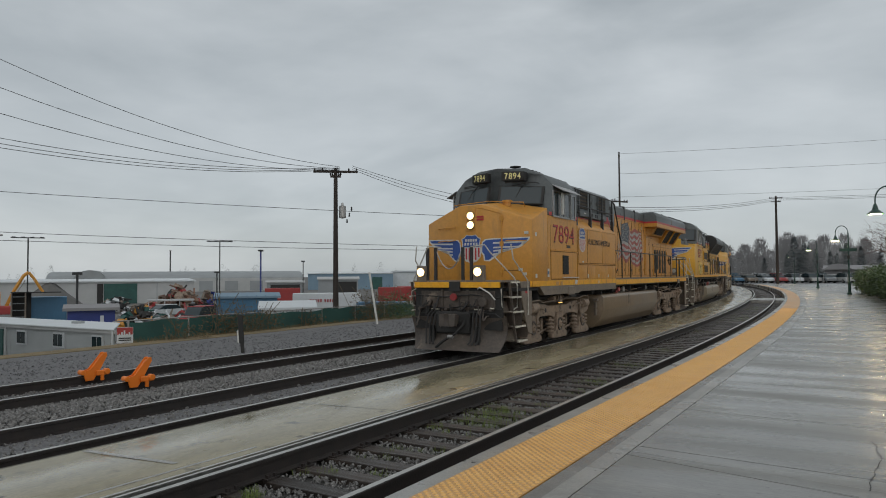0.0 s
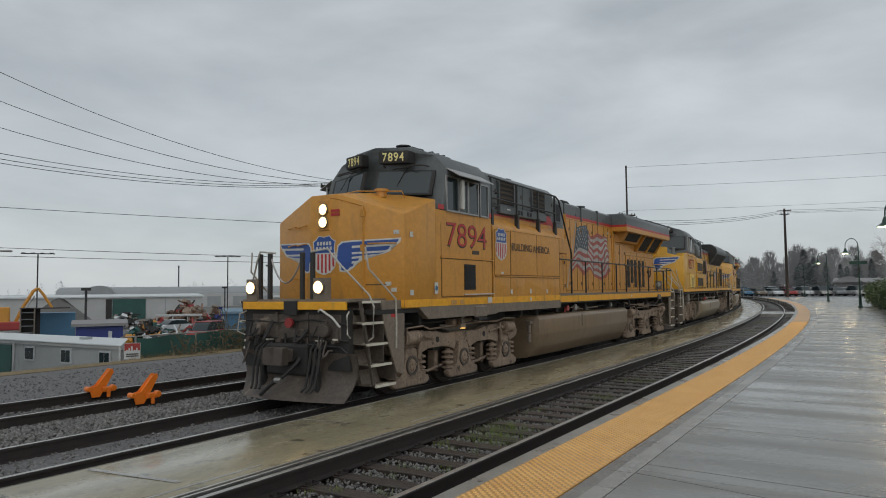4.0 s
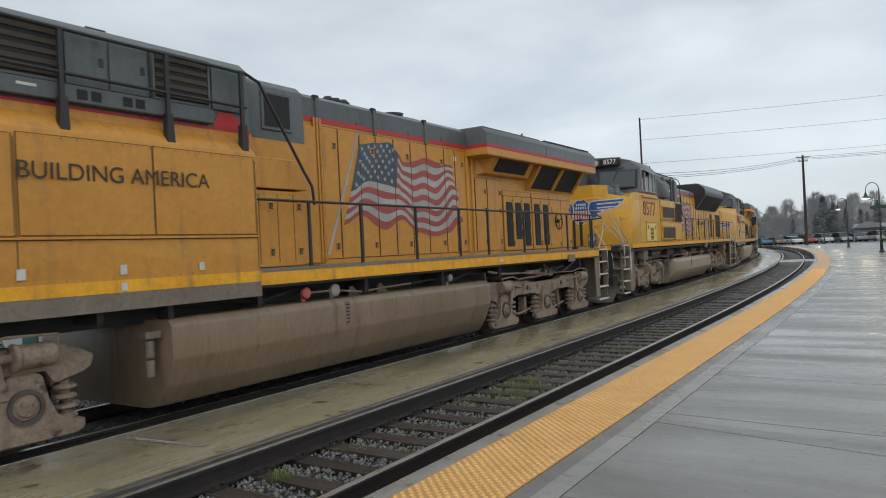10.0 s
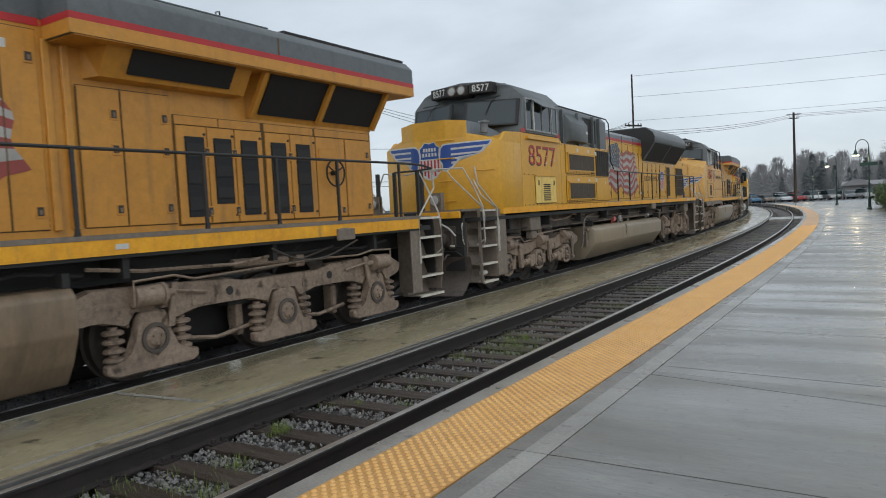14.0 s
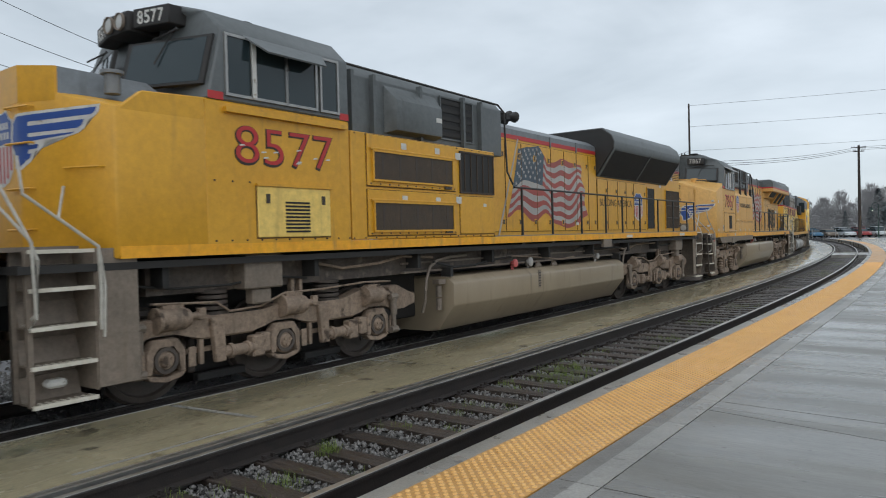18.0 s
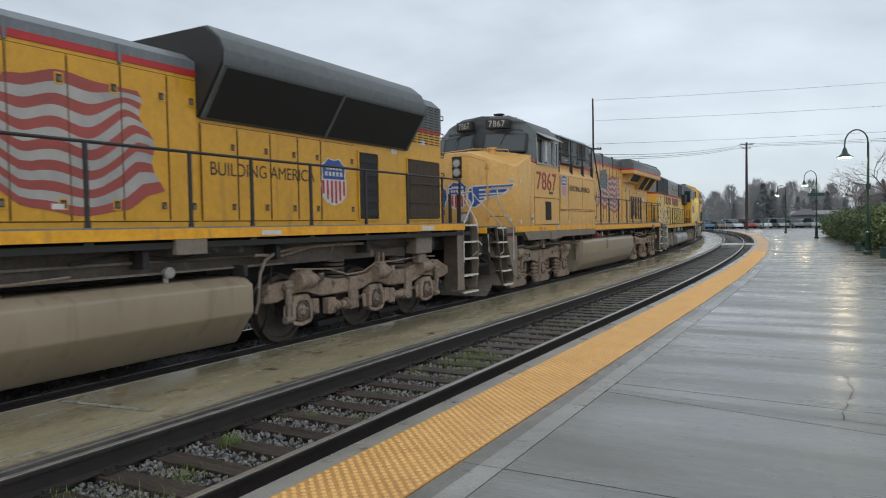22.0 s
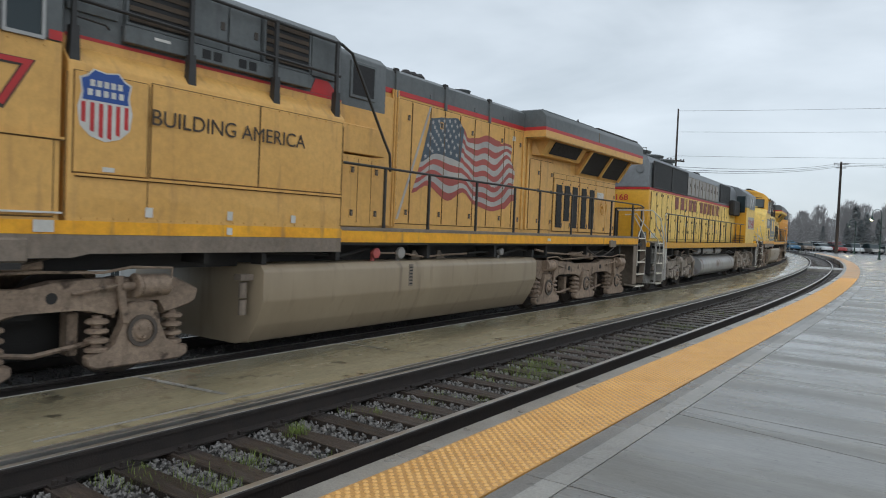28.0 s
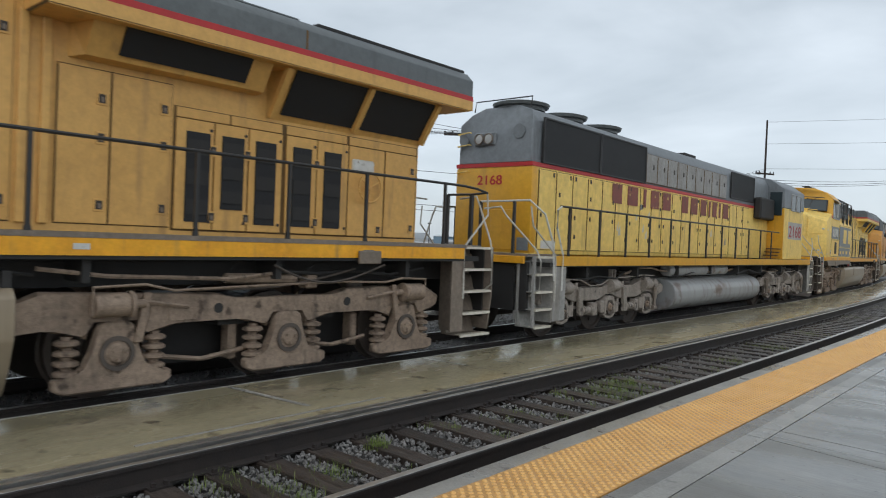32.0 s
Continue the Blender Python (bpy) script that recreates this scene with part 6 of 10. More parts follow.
    part("red_flash", prism(bm_(), [(8.85, 3.74), (9.3, 3.74), (9.46, 3.58), (9.46, 3.76), (9.2, 3.95), (8.95, 3.95)], "x", 1.306, 1.310), "red", e)
    for z in (4.51, 4.04):
        part("upper_handrail", tube(bm_(), [(1.46, 5.3, z + 0.02), (1.46, 7.3, z), (1.46, 9.3, z - 0.01)], 0.021, 7), "rail_p", e)
    for y in (5.41, 6.78, 8.07, 9.22):
        bm = box(bm_(), 1.44, 1.48, y - 0.025, y + 0.025, 3.44, 4.52)
        prism(bm, [(y - 0.055, 3.40), (y + 0.055, 3.40), (y + 0.04, 3.78), (y - 0.04, 3.78)], "x", 1.415, 1.505)
        part("upper_post", bm, "rail_p", e)
    for z in (4.22, 3.88):
        part("upper_grab", tube(bm_(), [(1.46, 5.42, z), (1.46, 5.75, z - 0.02), (1.34, 5.85, z - 0.02)], 0.013, 5), "rail_p", e)
    part("slanted_rail", tube(bm_(), [(1.46, 9.3, 4.50), (1.45, 9.55, 4.42), (1.42, 10.38, 3.25), (1.42, 10.55, 3.02), (1.42, 10.58, 2.75)], 0.023, 7), "rail_p", e)
    part("roof_eye", tube(bm_(), [(0.9, 7.4, 4.71), (0.9, 7.4, 4.80), (0.9, 7.65, 4.80), (0.9, 7.65, 4.71)], 0.012, 5), top, e)
    # hood
    prof = [(-0.94, 1.82), (-0.94, 4.23), (0.94, 4.23), (0.94, 1.82)]
    part("hood", prism(bm_(), prof, "y", 8.95, 21.6), paint, e, "long yellow engine hood with doors")
    prof = [(-0.95, 4.235), (-0.95, 4.53), (-0.80, 4.62), (0.80, 4.62), (0.95, 4.53), (0.95, 4.235)]
    part("hood_roof", prism(bm_(), prof, "y", 10.70, 16.0), top, e)
    for y in (11.22, 12.72, 14.34):
        part("hood_rib", bev(box(bm_(), 0.94, 0.985, y - 0.035, y + 0.035, 4.10, 4.55), 0.008), top, e)
        part("lifting_lug", bev(box(bm_(), 0.90, 0.97, y - 0.06, y + 0.06, 4.50, 4.60), 0.012), "under", e)
    for y in (12.25, 13.79, 14.95):
        part("lifting_lug", bev(box(bm_(), 0.945, 0.965, y - 0.04, y + 0.04, 4.24, 4.33), 0.006), top, e)
    for y in (11.12, 11.19, 11.26):
        part("conduit", tube(bm_(), [(0.975, y, 1.86), (0.975, y, 3.0), (0.975, y, 4.22)], 0.022, 6), paint, e)
    doors(e, 0.94, [11.3, 11.70, 12.26, 12.72, 13.25, 13.79, 14.34, 14.98, 15.40, 15.80], 1.92, 4.10, paint)
    doors(e, 0.94, [16.2, 16.75, 17.45], 1.92, 3.56, paint, rows=3, pair=False)
    for y0, y1 in ((15.84, 15.93), (16.05, 16.14)):
        part("hood_rib", bev(box(bm_(), 0.94, 0.985, y0, y1, 1.90, 4.02), 0.01), paint, e)
    for s in (-1, 1):
        part("red_stripe", box(bm_(), *sorted((s * 0.94, s * 0.950)), 10.76, 15.85, 4.15, 4.235), "red", e)
    part("side_locker", bev(box(bm_(), 0.94, 1.25, 9.37, 10.55, 1.84, 2.95), 0.01), paint, e)
    for y in (9.85, 10.42):
        for z in (2.05, 2.72):
            latches(e, 1.25, y, z, paint)
    part("side_locker", bev(box(bm_(), 0.94, 1.27, 9.37, 10.6, 2.98, 3.42), 0.01), paint, e)
    part("locker_door", bev(box(bm_(), 0.94, 1.02, 10.60, 11.08, 1.86, 4.05), 0.01), paint, e)
    for y in (9.62, 9.98, 10.3):
        part("locker_seam", box(bm_(), 1.25, 1.254, y, y + 0.010, 1.9, 2.9), "seam", e)
    if art:
        flag(e, 0.958, 11.75, 15.59, 2.26, 4.02)
    for y, w in ((10.9, 0.08), (11.1, 0.08), (11.3, 0.08)):
        part("exhaust_dome", lathe(bm_(), [(4.60, 0.12), (4.68, 0.12), (4.74, 0.06), (4.75, 0.01)], (0.6, y + 1.0, 0), "z", 12), "under", e)
    part("exhaust_stack", bev(box(bm_(), -0.4, 0.6, 13.6, 14.7, 4.61, 4.70), 0.02), "under", e)
    part("exhaust_cap", lathe(bm_(), [(4.70, 0.22), (4.75, 0.24), (4.77, 0.1)], (0.4, 14.0, 0), "z", 14), top, e)
    # radiator wings
    prof = [(1.50, 4.0), (1.50, 4.47), (1.36, 4.61), (-1.36, 4.61), (-1.50, 4.47), (-1.50, 4.0)]
    part("radiator", bev(prism(bm_(), prof, "y", 15.88, 22.25), 0.012), top, e, "overhanging radiator housing")
    for x0, x1 in ((-1.502, -0.95), (0.95, 1.502)):
        part("radiator_skirt", box(bm_(), x0, x1, 15.872, 15.88, 4.0, 4.15), paint, e)
        part("red_stripe", box(bm_(), x0, x1, 15.870, 15.88, 4.15, 4.225), "red", e)
    part("radiator_seam", box(bm_(), 1.498, 1.503, 18.9, 18.93, 4.23, 4.47), "seam", e)
    for k in range(2):
        part("radiator_lid", bev(box(bm_(), -1.3, 1.34, 16.0 + 3.2 * k, 18.9 + 3.3 * k, 4.612, 4.64 + 0.02 * k), 0.008), top if k == 0 else "under", e)
    for s in (-1, 1):
        part("radiator_skirt", box(bm_(), *sorted((s * 1.498, s * 1.506)), 15.87, 22.25, 4.0, 4.15), paint, e)
        part("red_stripe", box(bm_(), *sorted((s * 1.498, s * 1.507)), 15.87, 22.25, 4.15, 4.225), "red", e)
        for y0, y1, k in ((16.3, 18.55, 0.42), (18.72, 21.62, 0.0)):
            zz, xx = 3.38 + 0.62 * k, 0.955 + 0.40 * k
            bm = loft(bm_(), [(s * 0.94, y0, zz), (s * 0.94, y1, zz), (s * 0.94, y1, 4.04), (s * 0.94, y0, 4.04)], [(s * xx, y0 + 0.1, zz + 0.02), (s * xx, y1, zz + 0.02), (s * 1.36, y1, 4.04), (s * 1.36, y0 + 0.1, 4.04)])
            part("radiator_box", bm, paint, e)
        part("radiator_soffit", box(bm_(), *sorted((s * 0.94, s * 1.49)), 15.92, 22.2, 3.985, 3.998), paint, e)
    def slope(y, k):
        return (0.975 + 0.385 * k, y, 3.42 + 0.60 * k)
    for y0, y1, k0 in ((16.72, 18.25, 0.50), (18.90, 20.12, 0.06), (20.22, 21.52, 0.06)):
        p = [slope(y0, k0), slope(y1, k0), slope(y1, 0.95), slope(y0, 0.95)]
        bm = loft(bm_(), p, [(x + 0.012, y, z - 0.008) for x, y, z in p])
        part("radiator_screen", bm, "black", e)
    for y in (18.76, 20.17, 21.58):
        p = [slope(y - 0.04, 0.0), slope(y + 0.04, 0.0), slope(y + 0.04, 0.98), slope(y - 0.04, 0.98)]
        part("radiator_rib", loft(bm_(), p, [(x + 0.06, yy, z - 0.04) for x, yy, z in p]), paint, e)
    part("roof_eye", tube(bm_(), [(1.25, 18.05, 4.63), (1.25, 18.05, 4.70), (1.25, 18.11, 4.72), (1.25, 18.13, 4.63)], 0.012, 5), "under", e)
    # rear doors with tall vents
    part("panel_gap", box(bm_(), 0.94, 0.944, 17.47, 21.58, 1.88, 3.34), "seam", e)
    for y0, y1 in ((17.5, 17.98), (18.0, 18.46), (18.48, 18.98), (19.05, 19.55), (19.57, 20.12)):
        v = part("vent_door", bev(box(bm_(), 0.944, 0.972, y0, y1, 1.9, 3.2), 0.006), paint, e)
        for z in (2.0, 3.1):
            part("latch", cyl(bm_(), (0.978, y1 - 0.04, z), 0.02, 0.014, "x", 8), "letter", v)
    for y0, y1 in ((17.5, 18.2), (18.22, 18.98), (19.05, 20.1), (20.15, 21.55)):
        part("upper_panel", bev(box(bm_(), 0.944, 0.955, y0, y1, 3.215, 3.33), 0.004), paint, e)
    for y, za in ((17.62, 1.99), (18.09, 2.16), (18.57, 1.99), (19.15, 1.99), (19.68, 1.99)):
        screen(e, 0.972, y, y + 0.31, za, 3.06, "vent", 3, "under")
    for y in (17.99, 18.47, 19.57):
        latches(e, 0.972, y - 0.02, 2.86, paint)
        latches(e, 0.972, y - 0.02, 2.06, paint)
    for y, z in ((20.75, 2.0), (21.45, 2.05), (21.45, 2.95)):
        latches(e, 0.965, y, z, paint)
    part("brake_gear", bev(box(bm_(), 0.94, 1.0, 20.2, 20.62, 2.84, 3.02), 0.02), "white" if not lit else paint, e)
    part("rear_door", bev(box(bm_(), 0.944, 0.965, 20.15, 20.85, 1.9, 3.2), 0.006), paint, e)
    part("rear_door", bev(box(bm_(), 0.944, 0.965, 20.88, 21.55, 1.9, 3.2), 0.006), paint, e)
    bm = bm_()
    for k in range(20):
        a, b = k * math.tau / 20, (k + 1) * math.tau / 20
        tube(bm, [(1.05, 20.5 + 0.22 * math.cos(a), 2.62 + 0.22 * math.sin(a)), (1.05, 20.5 + 0.22 * math.cos(b), 2.62 + 0.22 * math.sin(b))], 0.016, 5)
    for k in range(3):
        a = k * math.tau / 3 + 0.5
        tube(bm, [(1.05, 20.5, 2.62), (1.05, 20.5 + 0.22 * math.cos(a), 2.62 + 0.22 * math.sin(a))], 0.012, 5)
    cyl(bm, (1.0, 20.5, 2.62), 0.04, 0.12, "x", 10)
    part("brake_wheel", bm, "under" if lit else paint, e, "round hand brake wheel")
    side_rail(e, 9.05, 22.15, (10.4, 11.6, 13.15, 14.65, 15.8, 17.5, 18.75, 20.05, 21.7), 1.80, 2.78)
    for x in (-0.5, 0.5, 1.05):
        part("end_post", box(bm_(), x - 0.03, x + 0.03, 22.85, 22.91, 1.8, 2.7), "rail_p", e)
    part("end_rail", tube(bm_(), [(1.47, 22.15, 2.78), (1.46, 22.5, 2.76), (1.40, 22.86, 2.72), (1.05, 22.88, 2.70), (0.5, 22.88, 2.70)], 0.02, 7), "rail_p", e)
    part("sill_bracket", bev(box(bm_(), 1.505, 1.56, 19.9, 20.3, 1.52, 1.70), 0.01), "skirt", e)
    chain = [(1.42, 18.6 + 1.9 * k / 14, 1.50 - 0.28 * math.sin(math.pi * k / 14) * (1 - 0.35 * k / 14)) for k in range(15)]
    part("hand_brake_chain", tube(bm_(), chain, 0.016, 5), "wheeld", e)
    tagplate(e, 0.955, 15.35, 3.86, 0.13, 0.10)
    tagplate(e, 1.502, 16.2, 1.66, 0.16, 0.06)
    tagplate(e, 1.502, 20.0, 1.64, 0.20, 0.07, "lgrey")
    part("jumper_cable", tube(bm_(), [(1.15, 18.3, 1.55), (1.22, 18.0, 1.30), (1.2, 19.0, 1.25), (1.2, 19.4, 1.5)], 0.018), "under", e)
    return e, wheels, L
# ---- the second unit: flared radiators, grilles beside the cab
def emd_loco(number, paint="bright", label=""):
    e = thing("locomotive", label, "locomotive", "locomotives of the train")
    L, zd, top = 23.8, 1.88, "grey"
    underframe(e, L, 1.70)
    # Black boxes added inside frame and trucks to stop light showing through.
    part("belly_case", box(bm_(), -0.55, 0.55, 1.4, 22.2, 0.95, 1.36), "under", e)
    for y in (4.4, 19.3):
        part("motor_case", box(bm_(), -0.62, 0.62, y - 1.7, y + 1.7, 0.22, 0.95), "under", e)
    ax = ((2.55, 4.35, 6.25), (17.25, 19.35, 21.2))
    wheels = [wheelset(e, y, 0.56) for a in ax for y in a]
    truck_emd(e, ax[0], False)
    truck_emd(e, ax[1], True)
    coupler(e, L)
    plow(e)
    platform_end(e, zd, posts=False, lit=False)
    for x in (-0.9, 0.25):
        part("end_post", bev(box(bm_(), x - 0.04, x + 0.04, 0.56, 0.64, 1.78, 2.78), 0.01), "rail_p", e)
    part("end_rail", tube(bm_(), [(0.25, 0.6, 2.76), (0.6, 0.6, 2.78), (1.2, 0.75, 2.77), (1.36, 0.86, 2.4), (1.48, 1.03, 1.95), (1.49, 1.05, 1.2), (1.45, 1.0, 1.1)], 0.017, 7), "rail_w", e, "white-painted grab rail")
    end_steps(e, 1.02, 1.66, zd, 1, plate="skirt")
    end_steps(e, 23.3, 22.55, zd, -1, plate="skirt")
    part("rear_platform", box(bm_(), -1.25, 1.25, 22.4, 23.2, zd - 0.03, zd + 0.02), "skirt", e)
    part("rear_pilot", box(bm_(), -1.3, 1.3, 23.2, 23.28, 0.6, zd), "under", e)
    tank_(e, 8.05, 15.95, [(0.90, 0.20), (1.14, 0.22), (1.50, 0.68), (1.50, 1.08), (1.34, 1.20)])
    nose(e, paint, 1.40, 1.88, 3.0, 1.76, 3.70, 3.40, 3.74, 3.62, 0.42)

    def on_nose(x, z, lift):
        k = max(0.0, abs(x) - 0.42)
        return (x, 1.40 + k / 1.11 * 0.48 - lift - 0.001, z)

    # the raised middle of the nose, grey on its slopes
    low = [(-0.86, 3.5), (-0.42, 3.5), (0.42, 3.5), (0.86, 3.5)]
    crest = [(0.86, 3.87), (0.42, 3.91), (-0.42, 3.91), (-0.86, 3.87)]
    back = [(-1.34, 2.78, 3.5), (-0.42, 2.72, 3.5), (0.42, 2.72, 3.5), (1.34, 2.78, 3.5), (0.66, 2.78, 3.90), (0.42, 2.72, 3.92), (-0.42, 2.72, 3.92), (-0.66, 2.78, 3.90)]
    part("nose_crest", loft(bm_(), [on_nose(x, z, -0.02) for x, z in low + crest], back), "lgrey", e, "grey raised crest of the nose")
    bm = bm_()
    for i in range(3):
        ring = [low[i], low[i + 1], crest[2 - i], crest[3 - i]]
        loft(bm, [on_nose(x, z, -0.03) for x, z in ring], [on_nose(x, z, 0.002) for x, z in ring])
    part("crest_face", bm, paint, e)
    for s in (-1, 1):
        bm = prism(bm_(), [(1.90, 3.36), (2.20, 3.60), (2.99, 3.64), (2.99, 3.36)], "x", *sorted((s * 1.44, s * 1.531)))
        part("nose_shoulder", bev(bm, 0.012), paint, e)
    part("sand_filler", lathe(bm_(), [(3.62, 0.09), (3.84, 0.09), (3.84, 0.13), (3.88, 0.13), (3.90, 0.02)], (1.02, 2.15, 0), "z", 14), "lgrey", e)
    wings(e, on_nose, 0.25, 1.38, 2.76, 3.42, 0.42)
    shield(e, lambda u, v, q: on_nose(u, 3.02 + v, q + 0.001), 0.60, 0.86)
    for z in (3.45, 3.05, 2.55, 2.1):
        part("nose_grab", tube(bm_(), [on_nose(0.22, z, 0.0), on_nose(0.22, z, 0.06), on_nose(0.60, z, 0.06), on_nose(0.60, z, 0)], 0.013, 5), paint, e)
    part("nose_grab", tube(bm_(), [on_nose(1.0, 2.75, 0.0), on_nose(1.0, 2.75, 0.06), on_nose(1.4, 2.75, 0.06), on_nose(1.4, 2.75, 0)], 0.012, 5), paint, e)
    part("nose_rail", tube(bm_(), [on_nose(0.98, 2.55, 0.05), (1.25, 1.4, 2.2), (1.46, 1.70, 1.9), (1.49, 1.74, 1.5), (1.49, 1.72, 0.95)], 0.017, 7), "rail_w", e, "white-painted grab rail")
    # cab
    part("cab_body", bev(box(bm_(), -1.53, 1.53, 2.98, 5.45, 1.76, 3.64), 0.02), paint, e)
    prof = [(-1.53, 3.64), (-1.53, 4.50), (-1.22, 4.80), (-0.72, 4.95), (0, 4.97), (0.72, 4.95), (1.22, 4.80), (1.53, 4.50), (1.53, 3.64), (0, 3.64)]
    bm = loft(bm_(), [(x, 2.62 + (z - 3.64) * 0.26 + abs(x) * 0.27, z) for x, z in prof], [(x, 5.45, z) for x, z in prof])
    part("cab_roof", bev(bm, 0.02), top, e, "grey-painted upper cab")
    for s in (-1, 1):
        def glassp(x, z, s=s):
            return (s * x, 2.62 + (z - 3.64) * 0.26 + x * 0.27 - 0.012, z)
        windscreen(e, [glassp(0.24, 3.90), glassp(1.38, 3.86), glassp(1.38, 4.42), glassp(0.24, 4.44)])
    number_board(e, number, 0.30, 0.86, 4.66, 4.90, 2.76, "white", 0.27)
    number_board(e, number, -0.86, -0.30, 4.66, 4.90, 2.76, "white", 0.27)
    part("headlight_mount", bev(box(bm_(), -0.28, 0.28, 2.78, 3.3, 4.62, 4.90), 0.05, 2), "under", e)
    headlights(e, ((-0.13, 2.78, 4.76), (0.13, 2.78, 4.76)), 0.10, False)
    cab_windows(e, ((3.32, 3.68), (3.74, 4.24), (4.28, 4.78), (4.90, 5.2)), 3.74, 4.44, 1.53)
    for s in (-1, 1):
        bm = loft(bm_(), [(s * 1.50, 3.55, 4.50), (s * 1.50, 4.95, 4.50), (s * 1.80, 4.75, 4.26), (s * 1.80, 3.75, 4.26)], [(s * 1.50, 3.55, 4.52), (s * 1.50, 4.95, 4.52), (s * 1.81, 4.75, 4.28), (s * 1.81, 3.75, 4.28)])
        part("sun_shade", bm, top, e)
        for y0, y1 in ((3.04, 3.26), (5.26, 5.44)):
            part("red_stripe", box(bm_(), *sorted((s * 1.53, s * 1.534)), y0, y1, 3.645, 3.74), "red", e)
    part("window_post", box(bm_(), 1.545, 1.58, 3.68, 3.74, 3.72, 4.45), "white", e)
    bm = box(bm_(), -0.5, 0.5, 4.2, 5.2, 4.95, 5.02)
    lathe(bm, [(5.02, 0.03), (5.06, 0.2), (5.09, 0.2), (5.10, 0.02)], (0.3, 4.5, 0), "z", 10)
    part("roof_antenna", bm, "under", e)
    part("drip_rail", box(bm_(), 1.53, 1.60, 3.25, 5.35, 3.50, 3.56), paint, e)
    side_number(e, number, 3.42, 5.08, 2.90, 3.38, 1.534)
    rng = random.Random(3)
    for k in range(9):
        y, z = 3.45 + rng.random() * 1.5, 2.92 + rng.random() * 0.22
        part("paint_loss", sidepoly(bm_(), [(y, z), (y + 0.09, z + 0.012), (y + 0.07, z + 0.028), (y + 0.01, z + 0.022)], 1.546, 0.002), "white", e)
    gap(e, 1.53, 3.72, 5.0, 1.96, 2.62)
    d = part("louvre_door", bev(box(bm_(), 1.53, 1.56, 3.72, 5.0, 1.96, 2.62), 0.01), "pale", e, "pale yellow ventilated door")
    part("door_lip", box(bm_(), 1.53, 1.58, 3.70, 5.03, 2.62, 2.65), paint, d)
    for k in range(9):
        part("slat", box(bm_(), 1.56, 1.568, 4.17, 4.6, 2.02 + k * 0.048, 2.045 + k * 0.048), "black", d)
    for y in (3.88, 4.86):
        part("latch", box(bm_(), 1.56, 1.57, y - 0.03, y + 0.03, 2.40, 2.52), "letter", d)
    # grille panels
    part("grille_housing", bev(box(bm_(), -1.53, 1.53, 5.47, 9.45, 1.90, 3.52), 0.012), paint, e)
    for z0, z1, g0, g1 in ((2.72, 3.50, 2.86, 3.20), (1.96, 2.66, 2.08, 2.42)):
        gap(e, 1.53, 5.8, 8.12, z0, z1)
        f = part("grille_door", bev(box(bm_(), 1.53, 1.56, 5.8, 8.12, z0, z1), 0.008), paint, e)
        screen(e, 1.535, 5.92, 7.98, g0 - 0.04, g1 + 0.04, "grille", 0, "letter", rim=paint, back="mesh", thick=0.045)
        for q in range(5):
            part("grille_baffle", bev(prism(bm_(), [(6.10 + 0.42 * q, g0 - 0.03), (6.13 + 0.42 * q, g0 - 0.03), (6.16 + 0.42 * q, g1 + 0.03), (6.10 + 0.42 * q, g1 + 0.03)], "x", 1.58, 1.583), 0.001), "letter", e)
        part("grille_lip", bev(box(bm_(), 1.56, 1.60, 5.84, 8.08, g1 + 0.07, g1 + 0.10), 0.006), paint, e)
        for q in stations(5.86, 8.06, 0.22):
            part("bolt", cyl(bm_(), (1.563, q, z0 + 0.03), 0.014, 0.012, "x", 6), "letter", e)
        for y in (6.6, 7.5):
            tagplate(e, 1.562, y, z1 - 0.17, 0.13, 0.1)
        part("door_handle", box(bm_(), 1.56, 1.585, 7.75, 7.95, z0 + 0.02, z0 + 0.06), "letter", f)
    screen(e, 1.535, 8.28, 9.36, 2.72, 3.42, "grille", 0, "under", rim="mesh", back="under")
    for k in range(5):
        part("grille_bar", box(bm_(), 1.545, 1.56, 8.40 + 0.2 * k, 8.415 + 0.2 * k, 2.73, 3.41), "mesh", e)
    gap(e, 1.53, 8.25, 9.38, 1.96, 2.64)
    part("locker_door", bev(box(bm_(), 1.53, 1.55, 8.25, 9.38, 1.96, 2.64), 0.008), paint, e)
    for s in (-1, 1):
        part("side_stripe", box(bm_(), *sorted((s * 1.44, s * 1.538)), 1.9, 22.5, 1.76, 1.895), "orange", e)
        part("sill_edge", box(bm_(), *sorted((s * 1.0, s * 1.52)), 9.45, 22.5, 1.895, 1.915), "lgrey", e)
    for y, z, w, h in ((8.1, 3.28, 0.16, 0.12), (8.1, 2.50, 0.16, 0.12), (9.0, 2.46, 0.10, 0.06), (16.1, 1.78, 0.42, 0.07), (20.6, 1.775, 0.5, 0.09), (13.0, 2.12, 0.14, 0.06)):
        tagplate(e, 1.562 if y < 9.4 and h > 0.1 else 1.552 if y < 9.4 else 1.54, y, z, w, h)
    for y0, y1, z, x in ((3.1, 5.4, 1.93, 1.532), (5.55, 9.4, 3.49, 1.532), (5.5, 9.4, 1.925, 1.532), (3.1, 3.62, 2.66, 1.532)):
        bm = bm_()
        for q in stations(y0, y1, 0.24):
            cyl(bm, (x + 0.004, q, z), 0.013, 0.012, "x", 6)
        part("bolted_strip", bm, "letter", e)["kind"] = "stuff"
    # upper works
    prof = [(-1.25, 3.52), (-1.25, 4.44), (-1.05, 4.66), (1.05, 4.66), (1.25, 4.44), (1.25, 3.52)]
    part("upper_cabinet", bev(prism(bm_(), prof, "y", 5.45, 10.2), 0.012), top, e)
